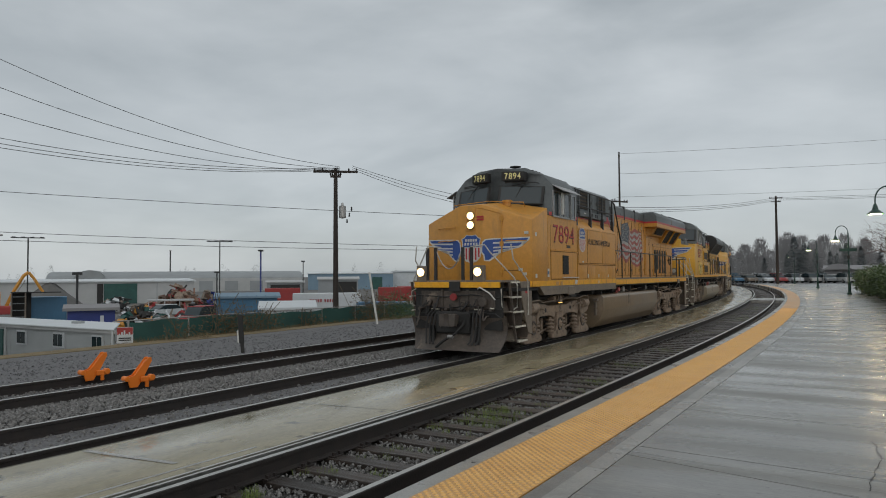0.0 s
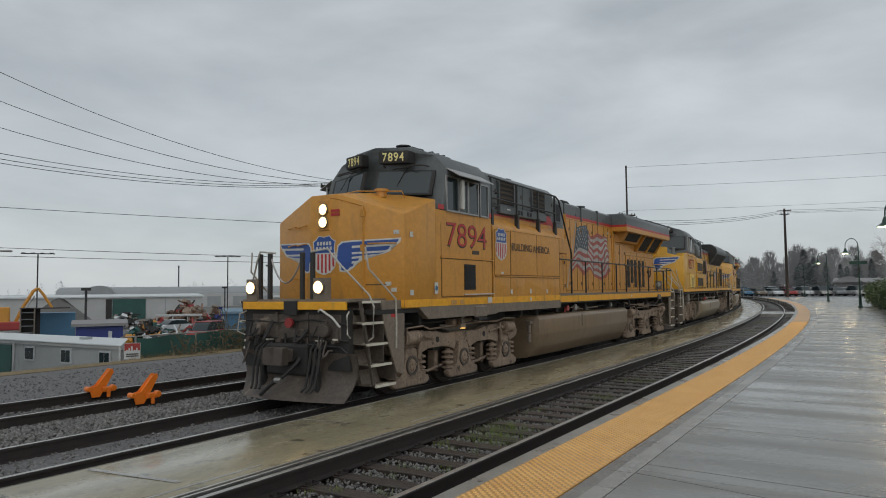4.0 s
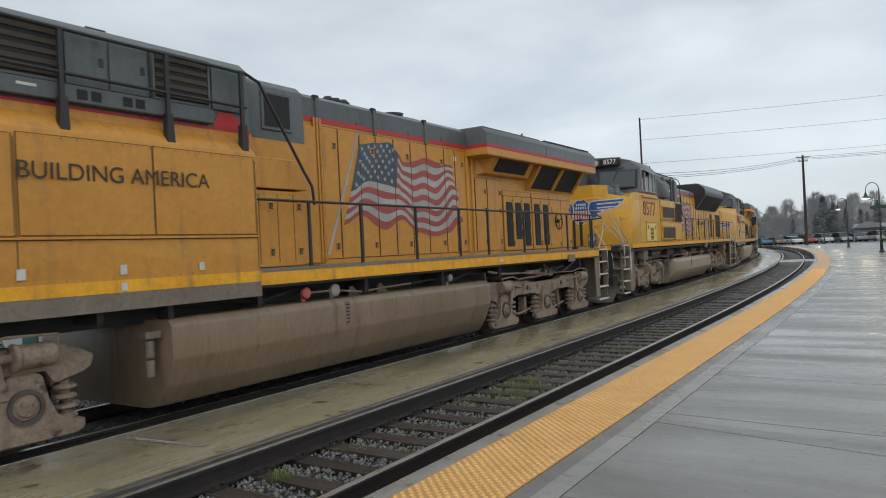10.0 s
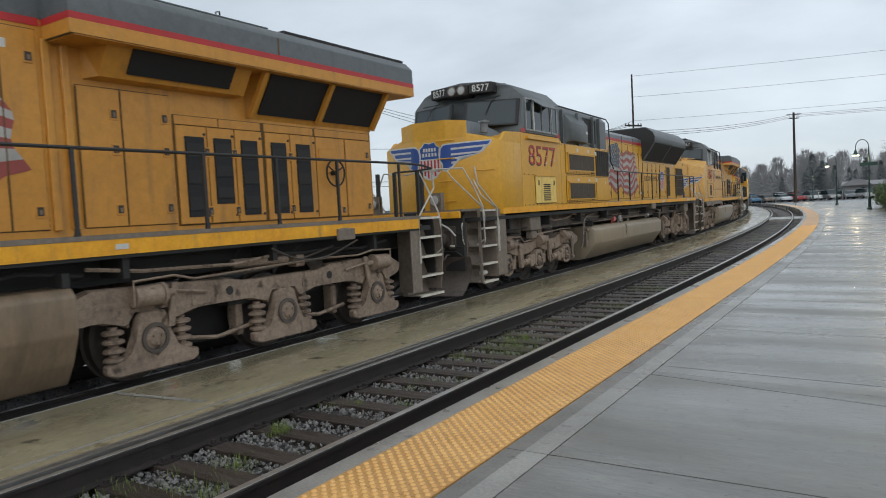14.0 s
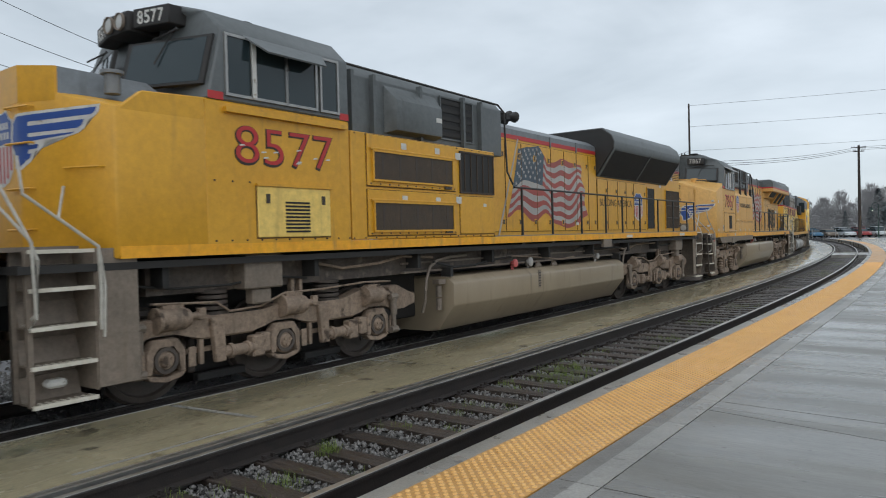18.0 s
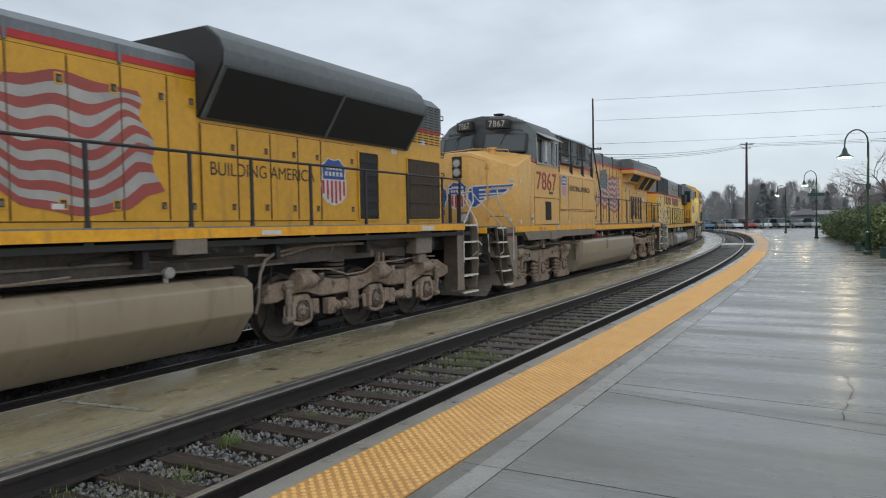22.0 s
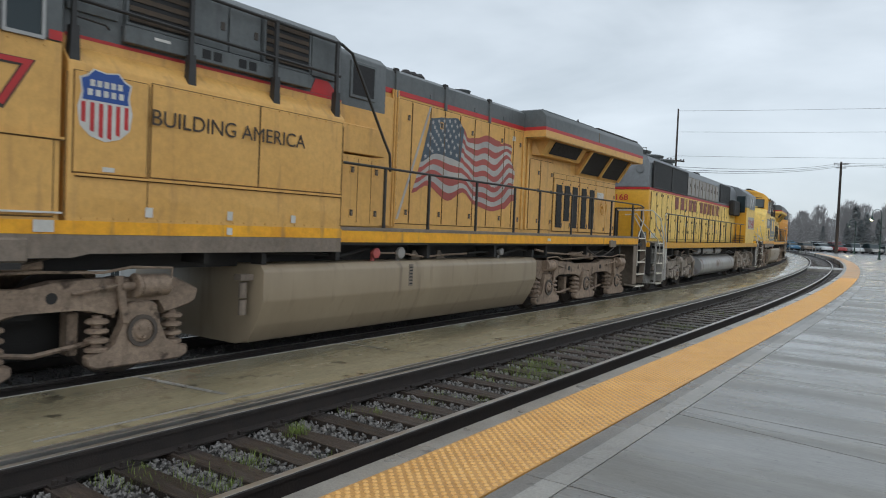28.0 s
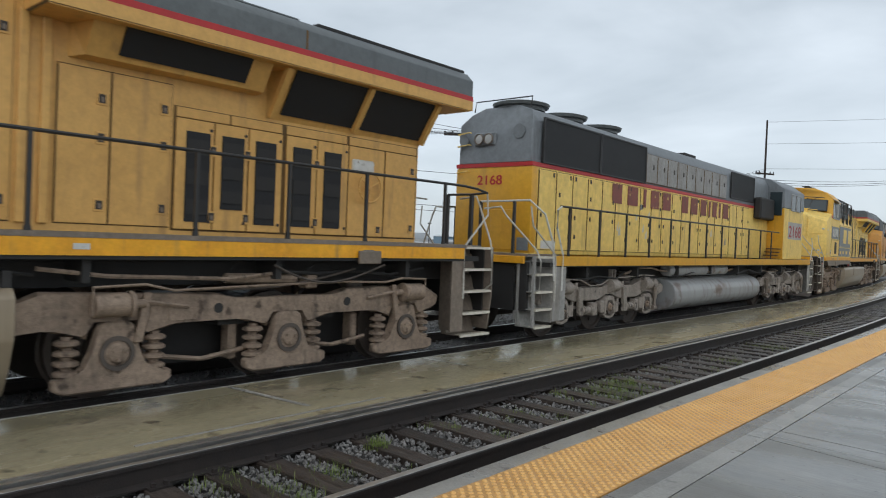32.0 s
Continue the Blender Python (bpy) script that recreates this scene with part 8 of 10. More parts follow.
def make_poles():
    ax, ay = at(-40.0, 40.0)
    za = 1.6 + 40 * math.tan(radians(8.7))
    p = utility_pole(ax, ay, -0.75, za, ((0.15, 1.25, 38), (0.42, 0.3, 38)), "dark wooden utility pole with a crossarm and a transformer", 0.17)
    bm = lathe(bm_(), [(5.35, 0.05), (5.4, 0.2), (6.05, 0.2), (6.1, 0.08), (6.25, 0.05)], (0.30, 0.24, 0.3), "z", 14)
    part("transformer", bm, "chrome", p)
    for k in range(3):
        part("insulator", lathe(bm_(), [(0, 0.03), (0.05, 0.06), (0.12, 0.03), (0.17, 0.06), (0.22, 0.02)], (0.5 + 0.1 * k, 0.4 + 0.08 * k, 5.4 + 0.35 * k), "z", 8), "wire", p)
    bx, by = at(-5.72, 125.0)
    zb = 1.6 + 125 * math.tan(radians(5.73))
    utility_pole(bx, by, 0.0, zb, ((0.35, 1.0, 20), (0.95, 0.7, 20)), "tall dark utility pole at the end of the platform", 0.25)
    cx, cy = at(-17.0, 62.0)
    zc = 1.6 + 62 * math.tan(radians(9.7))
    utility_pole(cx, cy, -0.7, zc, ((4.3, 0.9, 60),), "thin dark utility pole behind the tracks", 0.11)
    A = Vector((ax, ay, za))
    # cables between the poles and away to the west
    for az, el, dz, sag in ((-66, 15.8, 0.1, 0.8), (-66, 13.8, 0.0, 0.8), (-66, 11.9, -0.1, 0.7), (-66, 10.0, 0.05, 0.55), (-66, 9.6, 0.0, 0.55), (-66, 9.3, -0.05, 0.55)):
        x, y = at(az, 34)
        top = A + Vector((0.3, 0, dz))
        end = top + (Vector((x, y, 1.6 + 34 * math.tan(radians(el)))) - top) * 1.7 + Vector((0, 0, sag * 4.76))
        hang("cable", end, top, sag * 2.89, 0.014, "thin black overhead cable", 24)
    for k, (dz, s) in enumerate(((0.15, 0.5), (0.05, 0.7), (-0.05, 0.8))):
        hang("cable", A + Vector((0.9, 0.4, dz)), (cx, cy, zc - 4.3 + 0.2 * k), 1.2 + 0.3 * k, 0.014, "thin black overhead cable")
    for z in (0.0, -1.9, -3.9):
        hang("cable", (cx, cy, zc - max(0.15, -z)), (bx + 60, by - 10, zb + 6.2 + z * 1.6), 0.8, 0.011, "thin grey overhead cable")
    for z in (-0.25, -0.5, -0.7):
        hang("cable", (cx - 3, cy - 2, zc - 4.4 + z), (bx, by, zb + z), 0.7, 0.022, "thin black overhead cable")
        hang("cable", (bx, by, zb + z), (bx + 70, by + 10, zb + z + 0.5), 0.6, 0.022, "thin black overhead cable")
    for el0, el1, sag in ((6.1, 4.55, 0.3), (3.35, 2.2, 0.3), (2.75, 1.95, 0.3)):
        x0, y0 = at(-70, 90)
        x1, y1 = at(-24, 95)
        hang("cable", (x0, y0, 1.6 + 90 * math.tan(radians(el0))), (x1, y1, 1.6 + 95 * math.tan(radians(el1))), sag, 0.03, "long low cable over the yard")
    for x, y, el in ((*at(-70, 90), 6.3), (*at(-24, 95), 4.75)):
        h = 1.6 + 92 * math.tan(radians(el))
        solo("cable_pole", cyl(bm_(), (x, y, h / 2 - 1.4), 0.12, h + 2.8, "z", 8), "pole", "dark wooden pole carrying low cables", "utility pole")


def lamp_post(x, y, h, size=1.0, lit=True, sign=False):
    """A gooseneck platform lamp that hangs over to the west."""
    e = thing("platform_lamp", "dark green gooseneck platform lamp, " + ("lit" if lit else "unlit"), "street lamp", "platform lamps", m=pose(x, y, 0.0))
    bm = lathe(bm_(), [(-0.02, 0.17), (0.12, 0.17), (0.18, 0.11), (0.85, 0.09), (0.92, 0.12), (0.98, 0.06), (h - 0.55, 0.045)], (0, 0, 0), "z", 12)
    post = part("post", bm, "lampg", e)
    arc = [(-0.42 * (1 - math.cos(k * math.pi / 10)) , 0, h - 0.55 + 0.55 * math.sin(k * math.pi / 10)) for k in range(11)]
    part("gooseneck", tube(bm_(), arc + [(-0.84, 0, h - 0.75)], 0.03, 7), "lampg", e)
    bm = lathe(bm_(), [(h - 0.72, 0.05), (h - 0.82, 0.09), (h - 0.95, 0.12), (h - 1.12, 0.32), (h - 1.14, 0.32), (h - 1.10, 0.28), (h - 0.95, 0.08)], (-0.84, 0, 0), "z", 18)
    shade = part("shade", bm, "lampg", e)
    part("bulb", lathe(bm_(), [(h - 1.14, 0.02), (h - 1.135, 0.24), (h - 1.09, 0.25), (h - 1.08, 0.02)], (-0.84, 0, 0), "z", 16), "bulb" if lit else "lens", shade)
    if sign:
        part("name_board", box(bm_(), -0.6, 0.55, -0.05, 0.02, h - 1.95, h - 1.72), "lampg", e)
    part("post_box", bev(box(bm_(), -0.09, 0.09, -0.16, -0.04, h * 0.52, h * 0.52 + 0.24), 0.01), "rail_p", e)
    return e


def leafy(name, centres, n, size, colour, label, category, seed, parent=None):
    """A crown of many small leaf sprays scattered through the lobes (x, y, z, rx, ry, rz)."""
    rng = random.Random(seed)
    vs, fs = [], []
    for k in range(n):
        c = centres[k % len(centres)]
        d = Vector((rng.gauss(0, 1), rng.gauss(0, 1), rng.gauss(0, 1))).normalized() * rng.random() ** 0.4
        o = Vector((c[0] + d.x * c[3], c[1] + d.y * c[4], c[2] + d.z * c[5]))
        s = size * (0.6 + 0.8 * rng.random())
        u = Vector((rng.gauss(0, 1), rng.gauss(0, 1), rng.gauss(0, 0.7))).normalized() * s
        w = u.cross(Vector((rng.gauss(0, 1), rng.gauss(0, 1), rng.gauss(0, 1)))).normalized() * s * 0.45
        i = len(vs)
        vs += [o - u, o + w, o + u, o - w]
        fs.append((i, i + 1, i + 2, i + 3))
    ob = new(name, raw(name, vs, fs, colour))
    if parent:
        ob.parent = parent
    else:
        tagged(ob, label, category)
    return ob


def branches(bm, p, d, ln, r, depth, rng, spread=0.55):
    q = p + d * ln
    tube(bm, [p, p + d * ln * 0.5 + Vector((rng.gauss(0, 0.03), rng.gauss(0, 0.03), 0)) * ln, q], r, 5 if depth > 1 else 3)
    if depth:
        for _ in range(3 if depth > 1 else 4):
            n = (d + Vector((rng.gauss(0, spread), rng.gauss(0, spread), rng.gauss(0.1, spread * 0.6)))).normalized()
            branches(bm, p + d * ln * (0.55 + 0.45 * rng.random()), n, ln * (0.62 + 0.2 * rng.random()), r * 0.55, depth - 1, rng, spread)


def bare_tree(x, y, z, h, label, seed, colour="bare", depth=4, thick=0.022, spread=0.55):
    e = thing("tree", label, "tree", m=pose(x, y, z))
    bm = bm_()
    branches(bm, Vector((0, 0, 0)), Vector((0.02, 0, 1)), h * 0.33, h * thick, depth, random.Random(seed), spread)
    part("trunk", bm, colour, e)
    return e


def conifer(x, y, z, h, w, label, seed, colour="conif"):
    e = thing("tree", label, "tree", m=pose(x, y, z))
    part("trunk", lathe(bm_(), [(-0.2, w * 0.07), (h * 0.95, 0.02), (h * 0.96, 0.005)], (0, 0, 0), "z", 8), "bare", e)
    rng = random.Random(seed)
    lobes = []
    for k in range(26):
        t = (k + 0.5) / 26
        r = w * (1 - t) ** 0.85 * (0.75 + 0.5 * rng.random())
        a = rng.random() * math.tau
        lobes.append((math.cos(a) * r * 0.45, math.sin(a) * r * 0.45, h * (0.08 + 0.9 * t), r * 0.6 + 0.08, r * 0.6 + 0.08, h * 0.045))
    leafy("crown", lobes, 9000, h * 0.017, colour, "", "", seed, e)
    return e


def make_platform_side():
    for az, d, h, lit in ((2.05, 34.0, 5.2, True), (-1.11, 60.9, 5.2, True), (-3.10, 84.9, 5.2, True), (-4.6, 122.0, 5.2, True)):
        x, y = at(az, d)
        lamp_post(x, y, h, lit=lit, sign=55 < d < 65)
    # the clipped evergreen hedge along the back of the platform
    rng = random.Random(11)
    hedge = thing("hedge", "dense dark green clipped hedge beside the wet platform", "hedge")
    for k in range(16):
        y = 26.4 + k * 2.7
        edge = 1.97 - 0.0815 * (y - 28.4)
        lobes = [(edge + 0.75 + rng.random() * 0.3 + 1.5 * (q % 3), y + rng.uniform(-1.2, 1.2), 0.62 + 0.55 * (q % 2) + 0.45 * rng.random(), 0.75 + 0.3 * rng.random(), 1.1, 0.62 + 0.25 * rng.random()) for q in range(9)]
        for q, lb in enumerate(lobes):
            bm = bm_()
            bmesh.ops.create_icosphere(bm, subdivisions=2, radius=1.0)
            for v in bm.verts:
                w = 0.50 + 0.14 * rng.random()
                v.co = Vector((lb[0] + v.co.x * lb[3] * w, lb[1] + v.co.y * lb[4] * w, max(0.02, lb[2] + v.co.z * lb[5] * w)))
            part("shrub_core", bm, "hazel", hedge)
        leafy("shrub_crown", lobes, 7600 if k < 8 else 3800, 0.085, "hazel", "", "", 12 + k, hedge)
        bm = bm_()
        for q in range(5):
            tube(bm, [(edge + 0.8 + 0.5 * q, y, -0.02), (edge + 0.7 + 0.6 * q, y + 0.2, 1.1)], 0.03, 5)
        part("shrub_stem", bm, "bare", hedge)
    for k, (x, y) in enumerate(((1.62, 31.0), (0.95, 37.0))):
        solo("hedge_light", bev(box(bm_(), x - 0.12, x + 0.12, y - 0.12, y + 0.12, -0.02, 0.42), 0.02), "lampg", "small green bollard light at the hedge", "bollard")
    bare_tree(2.7, 46.0, -0.4, 7.2, "bare winter tree with fine branches behind the hedge", 4, "redtwig", 6, 0.014, 0.72)
    bare_tree(1.6, 56.0, -0.4, 6.0, "bare reddish winter tree with fine spreading branches", 15, "redtwig", 6, 0.013, 0.8)
    bare_tree(6.5, 52.0, -0.4, 8.0, "bare winter tree with fine branches behind the hedge", 6, depth=5)
    bare_tree(2.4, 78.0, -0.4, 5.2, "small bare tree beside the car park", 9, depth=4)


def parked_car(x, y, rot, colour, label, seed):
    rng = random.Random(seed)
    tall = rng.random() < 0.4
    e = thing("parked_car", label, "car", "cars in the station car park", m=pose(x, y, -0.10, 0, 0, rot))
    h = 1.72 if tall else 1.42
    low = [(-2.2, 0.35), (-2.2, 0.75), (-1.9, 0.86), (-1.2, 0.95), (1.5, 0.98), (2.1, 0.9), (2.2, 0.6), (2.2, 0.35)]
    part("body", bev(prism(bm_(), low, "x", -0.88, 0.88), 0.05), colour, e)
    up = [(-1.15, 0.94), (-0.5, h - 0.05), (0.1, h), (1.2 if not tall else 1.7, h - 0.06), (1.75 if not tall else 1.95, 0.97)]
    part("cabin", bev(prism(bm_(), up, "x", -0.74, 0.74), 0.04), "pane", e)
    part("roof", bev(box(bm_(), -0.72, 0.72, -0.45, 1.15 if not tall else 1.65, h - 0.05, h + 0.02), 0.02), colour, e)
    for sx in (-1, 1):
        for sy in (-1.4, 1.35):
            w = part("wheel", cyl(bm_(), (sx * 0.82, sy, 0.32), 0.32, 0.2, "x", 16), "rubber", e)
            part("rim", cyl(bm_(), (sx * 0.925, sy, 0.32), 0.19, 0.02, "x", 12), "chrome", w)
        part("headlight", bev(box(bm_(), *sorted((sx * 0.5, sx * 0.82)), -2.22, -2.1, 0.62, 0.76), 0.02), "lens", e)
    return e


def make_car_park():
    bm = box(bm_(), -70, 40, 131, 230, -0.5, -0.12)
    solo("car_park", bm, "asphalt", "wet asphalt car park beyond the platform", "car park", kind="structure")
    cols = ["roofw", "lgrey", "under", "chrome", "roofw", "skirt", "ored", "chrome", "whouse", "under", "lgrey", "bluep", "roofw"]
    words = {"whouse": "pale grey", "lgrey": "grey", "skirt": "tan", "ored": "red", "under": "black", "roofw": "white", "bluep": "blue", "tealp": "dark green", "chrome": "silver"}
    rng = random.Random(2)
    k = 0
    for row, (y, n) in enumerate(((138, 24), (146, 24), (155, 20), (166, 16))):
        for i in range(n):
            x = -44 + i * 2.5 + rng.random() * 0.5 - row * 1.2
            c = cols[(k * 7 + row) % len(cols)]
            parked_car(x, y + rng.random(), 20 + rng.random() * 14 + (180 if rng.random() < 0.3 else 0), c, words[c] + " car parked in the station car park", k)
            k += 1
    # fence posts, far lamp columns and a low brick building
    for i in range(9):
        x = -30 + i * 3.4
        solo("fence_post", cyl(bm_(), (x, 129.5, 0.6), 0.05, 1.6, "z", 6), "chrome", "thin steel fence post at the car park", "fence post", "car park fence posts")
    e = thing("low_building", "low brown and pale building behind the car park", "building", m=pose(4, 215, -0.2))
    # Wall and roof share the grey that has haze mixed in.
    part("wall", box(bm_(), -14, 40, 0, 14, 0, 2.6), "hazetree", e)
    part("roof", prism(bm_(), [(-0.6, 2.6), (14.6, 2.6), (14.6, 2.8), (7, 3.9), (-0.6, 2.8)], "x", -14.6, 40.6), "hazetree", e)
    part("canopy", prism(bm_(), [(-14.5 + 0.8 * k, 2.7 + 1.6 * math.sin(k * math.pi / 9)) for k in range(10)], "y", -1.5, 0.0), "hazetree", e)
    for i in range(8):
        part("window", box(bm_(), -10 + i * 5, -7.6 + i * 5, -0.05, 0.0, 0.9, 2.1), "pane", e)


def far_trees():
    """Woods along the horizon, haze put into their colours: bare crowns of fine upright twigs over low scrub, and
    conifers.
    """
    rng = random.Random(21)

    def bare(x, y, z, h, w, n, vs, fs):
        lean = rng.uniform(-0.05, 0.05)
        for _ in range(n):
            t = rng.random() ** 0.8
            r = w * math.sin(math.pi * (0.08 + 0.84 * t)) * (0.25 + 0.75 * rng.random())
            a = rng.random() * math.tau
            o = Vector((x + r * math.cos(a) + lean * h * t, y + r * math.sin(a), z + h * t))
            ln, wd = h * rng.uniform(0.05, 0.13), 0.03 + 0.06 * rng.random()
            tip = o + Vector((math.cos(a) * ln * 0.35, math.sin(a) * ln * 0.35, ln))
            i = len(vs)
            vs += [o + Vector((wd, 0, 0)), o - Vector((wd, 0, 0)), tip]
            fs.append((i, i + 1, i + 2))
        i = len(vs)
        vs += [Vector((x - 0.22, y, z)), Vector((x + 0.22, y, z)), Vector((x + lean * h * 0.8, y, z + h * 0.85))]
        fs.append((i, i + 1, i + 2))

    def leafed(x, y, z, h, w, n, vs, fs, pointed):
        for _ in range(n):
            t = rng.random() ** (1.3 if pointed else 0.9)
            r = w * ((1 - t) ** 0.8 + 0.04 if pointed else math.sin(math.pi * (0.2 + 0.75 * t))) * (0.35 + 0.65 * rng.random())
            a = rng.random() * math.tau
            o = Vector((x + r * math.cos(a), y + r * math.sin(a), z + h * t))
            k = h * rng.uniform(0.018, 0.034)
            u = Vector((math.cos(a), math.sin(a), -0.5 + 0.6 * rng.random())) * k * 1.5
            v = Vector((-math.sin(a), math.cos(a), 0)) * k
            i = len(vs)
            vs += [o + u, o + v, o - v]
            fs.append((i, i + 1, i + 2))

    vs, fs = [], []
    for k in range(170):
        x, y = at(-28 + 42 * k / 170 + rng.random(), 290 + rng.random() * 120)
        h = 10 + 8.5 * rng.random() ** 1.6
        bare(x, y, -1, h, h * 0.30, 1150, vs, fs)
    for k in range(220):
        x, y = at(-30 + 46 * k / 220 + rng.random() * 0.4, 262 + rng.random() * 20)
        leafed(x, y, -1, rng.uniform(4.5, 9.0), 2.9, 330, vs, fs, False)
    tagged(new("far_woods", raw("far_woods", vs, fs, "hazetree")), "grey winter woods on the horizon, haze mixed into their colour", "woods", kind="stuff")
    vs, fs = [], []
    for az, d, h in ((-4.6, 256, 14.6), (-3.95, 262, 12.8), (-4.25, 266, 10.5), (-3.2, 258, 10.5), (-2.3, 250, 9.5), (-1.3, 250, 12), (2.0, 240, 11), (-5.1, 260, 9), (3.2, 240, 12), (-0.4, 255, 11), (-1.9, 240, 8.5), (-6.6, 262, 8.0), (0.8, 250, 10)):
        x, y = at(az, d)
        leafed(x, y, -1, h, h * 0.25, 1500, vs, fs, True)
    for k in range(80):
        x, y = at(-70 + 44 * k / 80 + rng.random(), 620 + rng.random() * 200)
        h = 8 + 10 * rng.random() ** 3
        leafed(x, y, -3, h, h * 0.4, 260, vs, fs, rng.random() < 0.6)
    tagged(new("far_conifers", raw("far_conifers", vs, fs, "hazegreen")), "dark green conifers on the horizon, haze mixed into their colour", "woods", kind="stuff")


make_poles()
make_platform_side()
make_car_park()
far_trees()


# ---------------------------------------------------------------- the scrap yard below the bank
ZY = -2.7


def make_derails():
    """Two orange track stops clamped on the rails of the stub track."""
    for x, y in ((-13.05, 8.2), (-11.52, 8.1)):
        e = thing("track_stop", "bright orange steel track stop clamped on the rail", "track stop", "track stops", m=pose(x, y, Z_FAR, 0, 0, -8) @ Matrix.Scale(0.84, 4))
        for s in (-1, 1):
            part("side_plate", bev(prism(bm_(), [(-0.20, -0.13), (-0.02, -0.13), (0.10, 0.06), (0.30, 0.42), (0.28, 0.50), (0.20, 0.50), (0.16, 0.42), (-0.08, 0.13), (-0.26, 0.10)], "x", *sorted((s * 0.055, s * 0.085))), 0.008), "derail", e)
        part("ramp", prism(bm_(), [(-0.22, 0.04), (-0.05, 0.02), (0.24, 0.42), (0.20, 0.46), (-0.08, 0.09), (-0.24, 0.09)], "x", -0.055, 0.055), "derail", e)
        part("hook", bev(cyl(bm_(), (0, -0.26, 0.07), 0.06, 0.20, "x", 12), 0.015), "derail", e)
        part("clamp_bar", bev(box(bm_(), 0.085, 0.16, 0.02, 0.26, -0.02, 0.10), 0.02), "derail", e)
        part("clamp_boss", bev(cyl(bm_(), (0.12, 0.26, 0.06), 0.075, 0.14, "x", 14), 0.015), "derail", e)
        part("clamp_pin", bev(cyl(bm_(), (0.13, 0.16, -0.06), 0.045, 0.16, "z", 10), 0.01), "derail", e)
        part("wedge", bev(box(bm_(), -0.05, 0.05, 0.0, 0.12, 0.0, 0.05), 0.01), "chrome", e)


def make_marker():
    x, y = at(-47.2, 20.2)
    e = thing("marker_post", "leaning black and white marker post in the gravel", "post", m=pose(x, y, -0.62, 0, -4, 42))
    part("post", box(bm_(), -0.05, 0.05, -0.03, 0.03, -0.1, 1.16), "under", e)
    part("board", bev(box(bm_(), -0.075, 0.065, -0.05, -0.03, 0.42, 1.20), 0.01), "under", e)
    part("reflector", prism(bm_(), [(-0.12, 0.46), (-0.08, 0.40), (-0.08, 0.80), (-0.12, 0.76)], "y", -0.05, -0.035), "white", e)


def make_office():
    """The long grey cabin with a flat pale roof below the bank."""
    e = thing("site_cabin", "long grey site cabin with a flat white roof", "building", m=pose(0, 0, 0))
    y0, x0, x1, zt = 15.0, -42.0, -22.55, -0.24
    part("wall", prism(bm_(), [(x0, y0), (x1, y0), (x1 - 3.1, y0 + 2.1), (x0 - 3.1, y0 + 2.1)], "z", ZY - 0.1, zt), "metalw", e)
    part("roof", bev(prism(bm_(), [(x0 - 0.1, y0 - 0.12), (x1 + 0.1, y0 - 0.12), (x1 - 3.0, y0 + 2.2), (x0 - 3.2, y0 + 2.2)], "z", zt, zt + 0.07), 0.02), "roofw", e)
    part("fascia", box(bm_(), x0 - 0.06, x1 + 0.06, y0 - 0.08, y0 - 0.002, zt - 0.10, zt - 0.002), "whouse", e)
    for x in (-23.55, -26.0, -28.55):
        w = part("window", box(bm_(), x - 0.33, x + 0.33, y0 - 0.06, y0 - 0.005, -0.98, -0.42), "roofw", e)
        for k in (-1, 1):
            part("pane", box(bm_(), x + k * 0.15 - 0.13, x + k * 0.15 + 0.13, y0 - 0.075, y0 - 0.06, -0.92, -0.48), "pane", w)
    part("door", box(bm_(), -31.2, -29.95, y0 - 0.05, y0 - 0.005, ZY, -0.42), "tealp", e)
    part("corner_trim", box(bm_(), -29.85, -29.7, y0 - 0.05, y0 - 0.005, ZY, zt - 0.11), "whouse", e)
    part("downpipe", cyl(bm_(), (x1 - 0.05, y0 - 0.08, -1.4), 0.04, 2.3, "z", 8), "roofw", e)
    part("roof_vent", box(bm_(), -26.9, -26.5, y0 + 1.0, y0 + 1.3, zt + 0.07, zt + 0.16), "metalw", e)
    x, y = at(-55.72, 26.8)
    s = thing("yard_sign", "small square sign, red above white, with plain bars", "sign", m=pose(x, y, 0, 0, 0, 52))
    part("board", box(bm_(), -0.26, 0.26, -0.03, 0.0, -0.66, -0.10), "roofw", s)
    part("red_field", box(bm_(), -0.25, 0.25, -0.036, -0.03, -0.36, -0.11), "ored", s)
    for k in range(5):
        part("bar", box(bm_(), -0.20 + 0.08 * k, -0.15 + 0.08 * k, -0.042, -0.036, -0.42, -0.33 + 0.06 * (k % 3)), "roofw", s)
    for k in range(2):
        part("bar", box(bm_(), -0.2, 0.2, -0.042, -0.036, -0.50 - 0.07 * k, -0.46 - 0.07 * k), "rail_p", s)
    for q in (-0.22, 0.22):
        part("leg", box(bm_(), q - 0.03, q + 0.03, 0.0, 0.05, ZY - 0.1, -0.10), "pole", s)


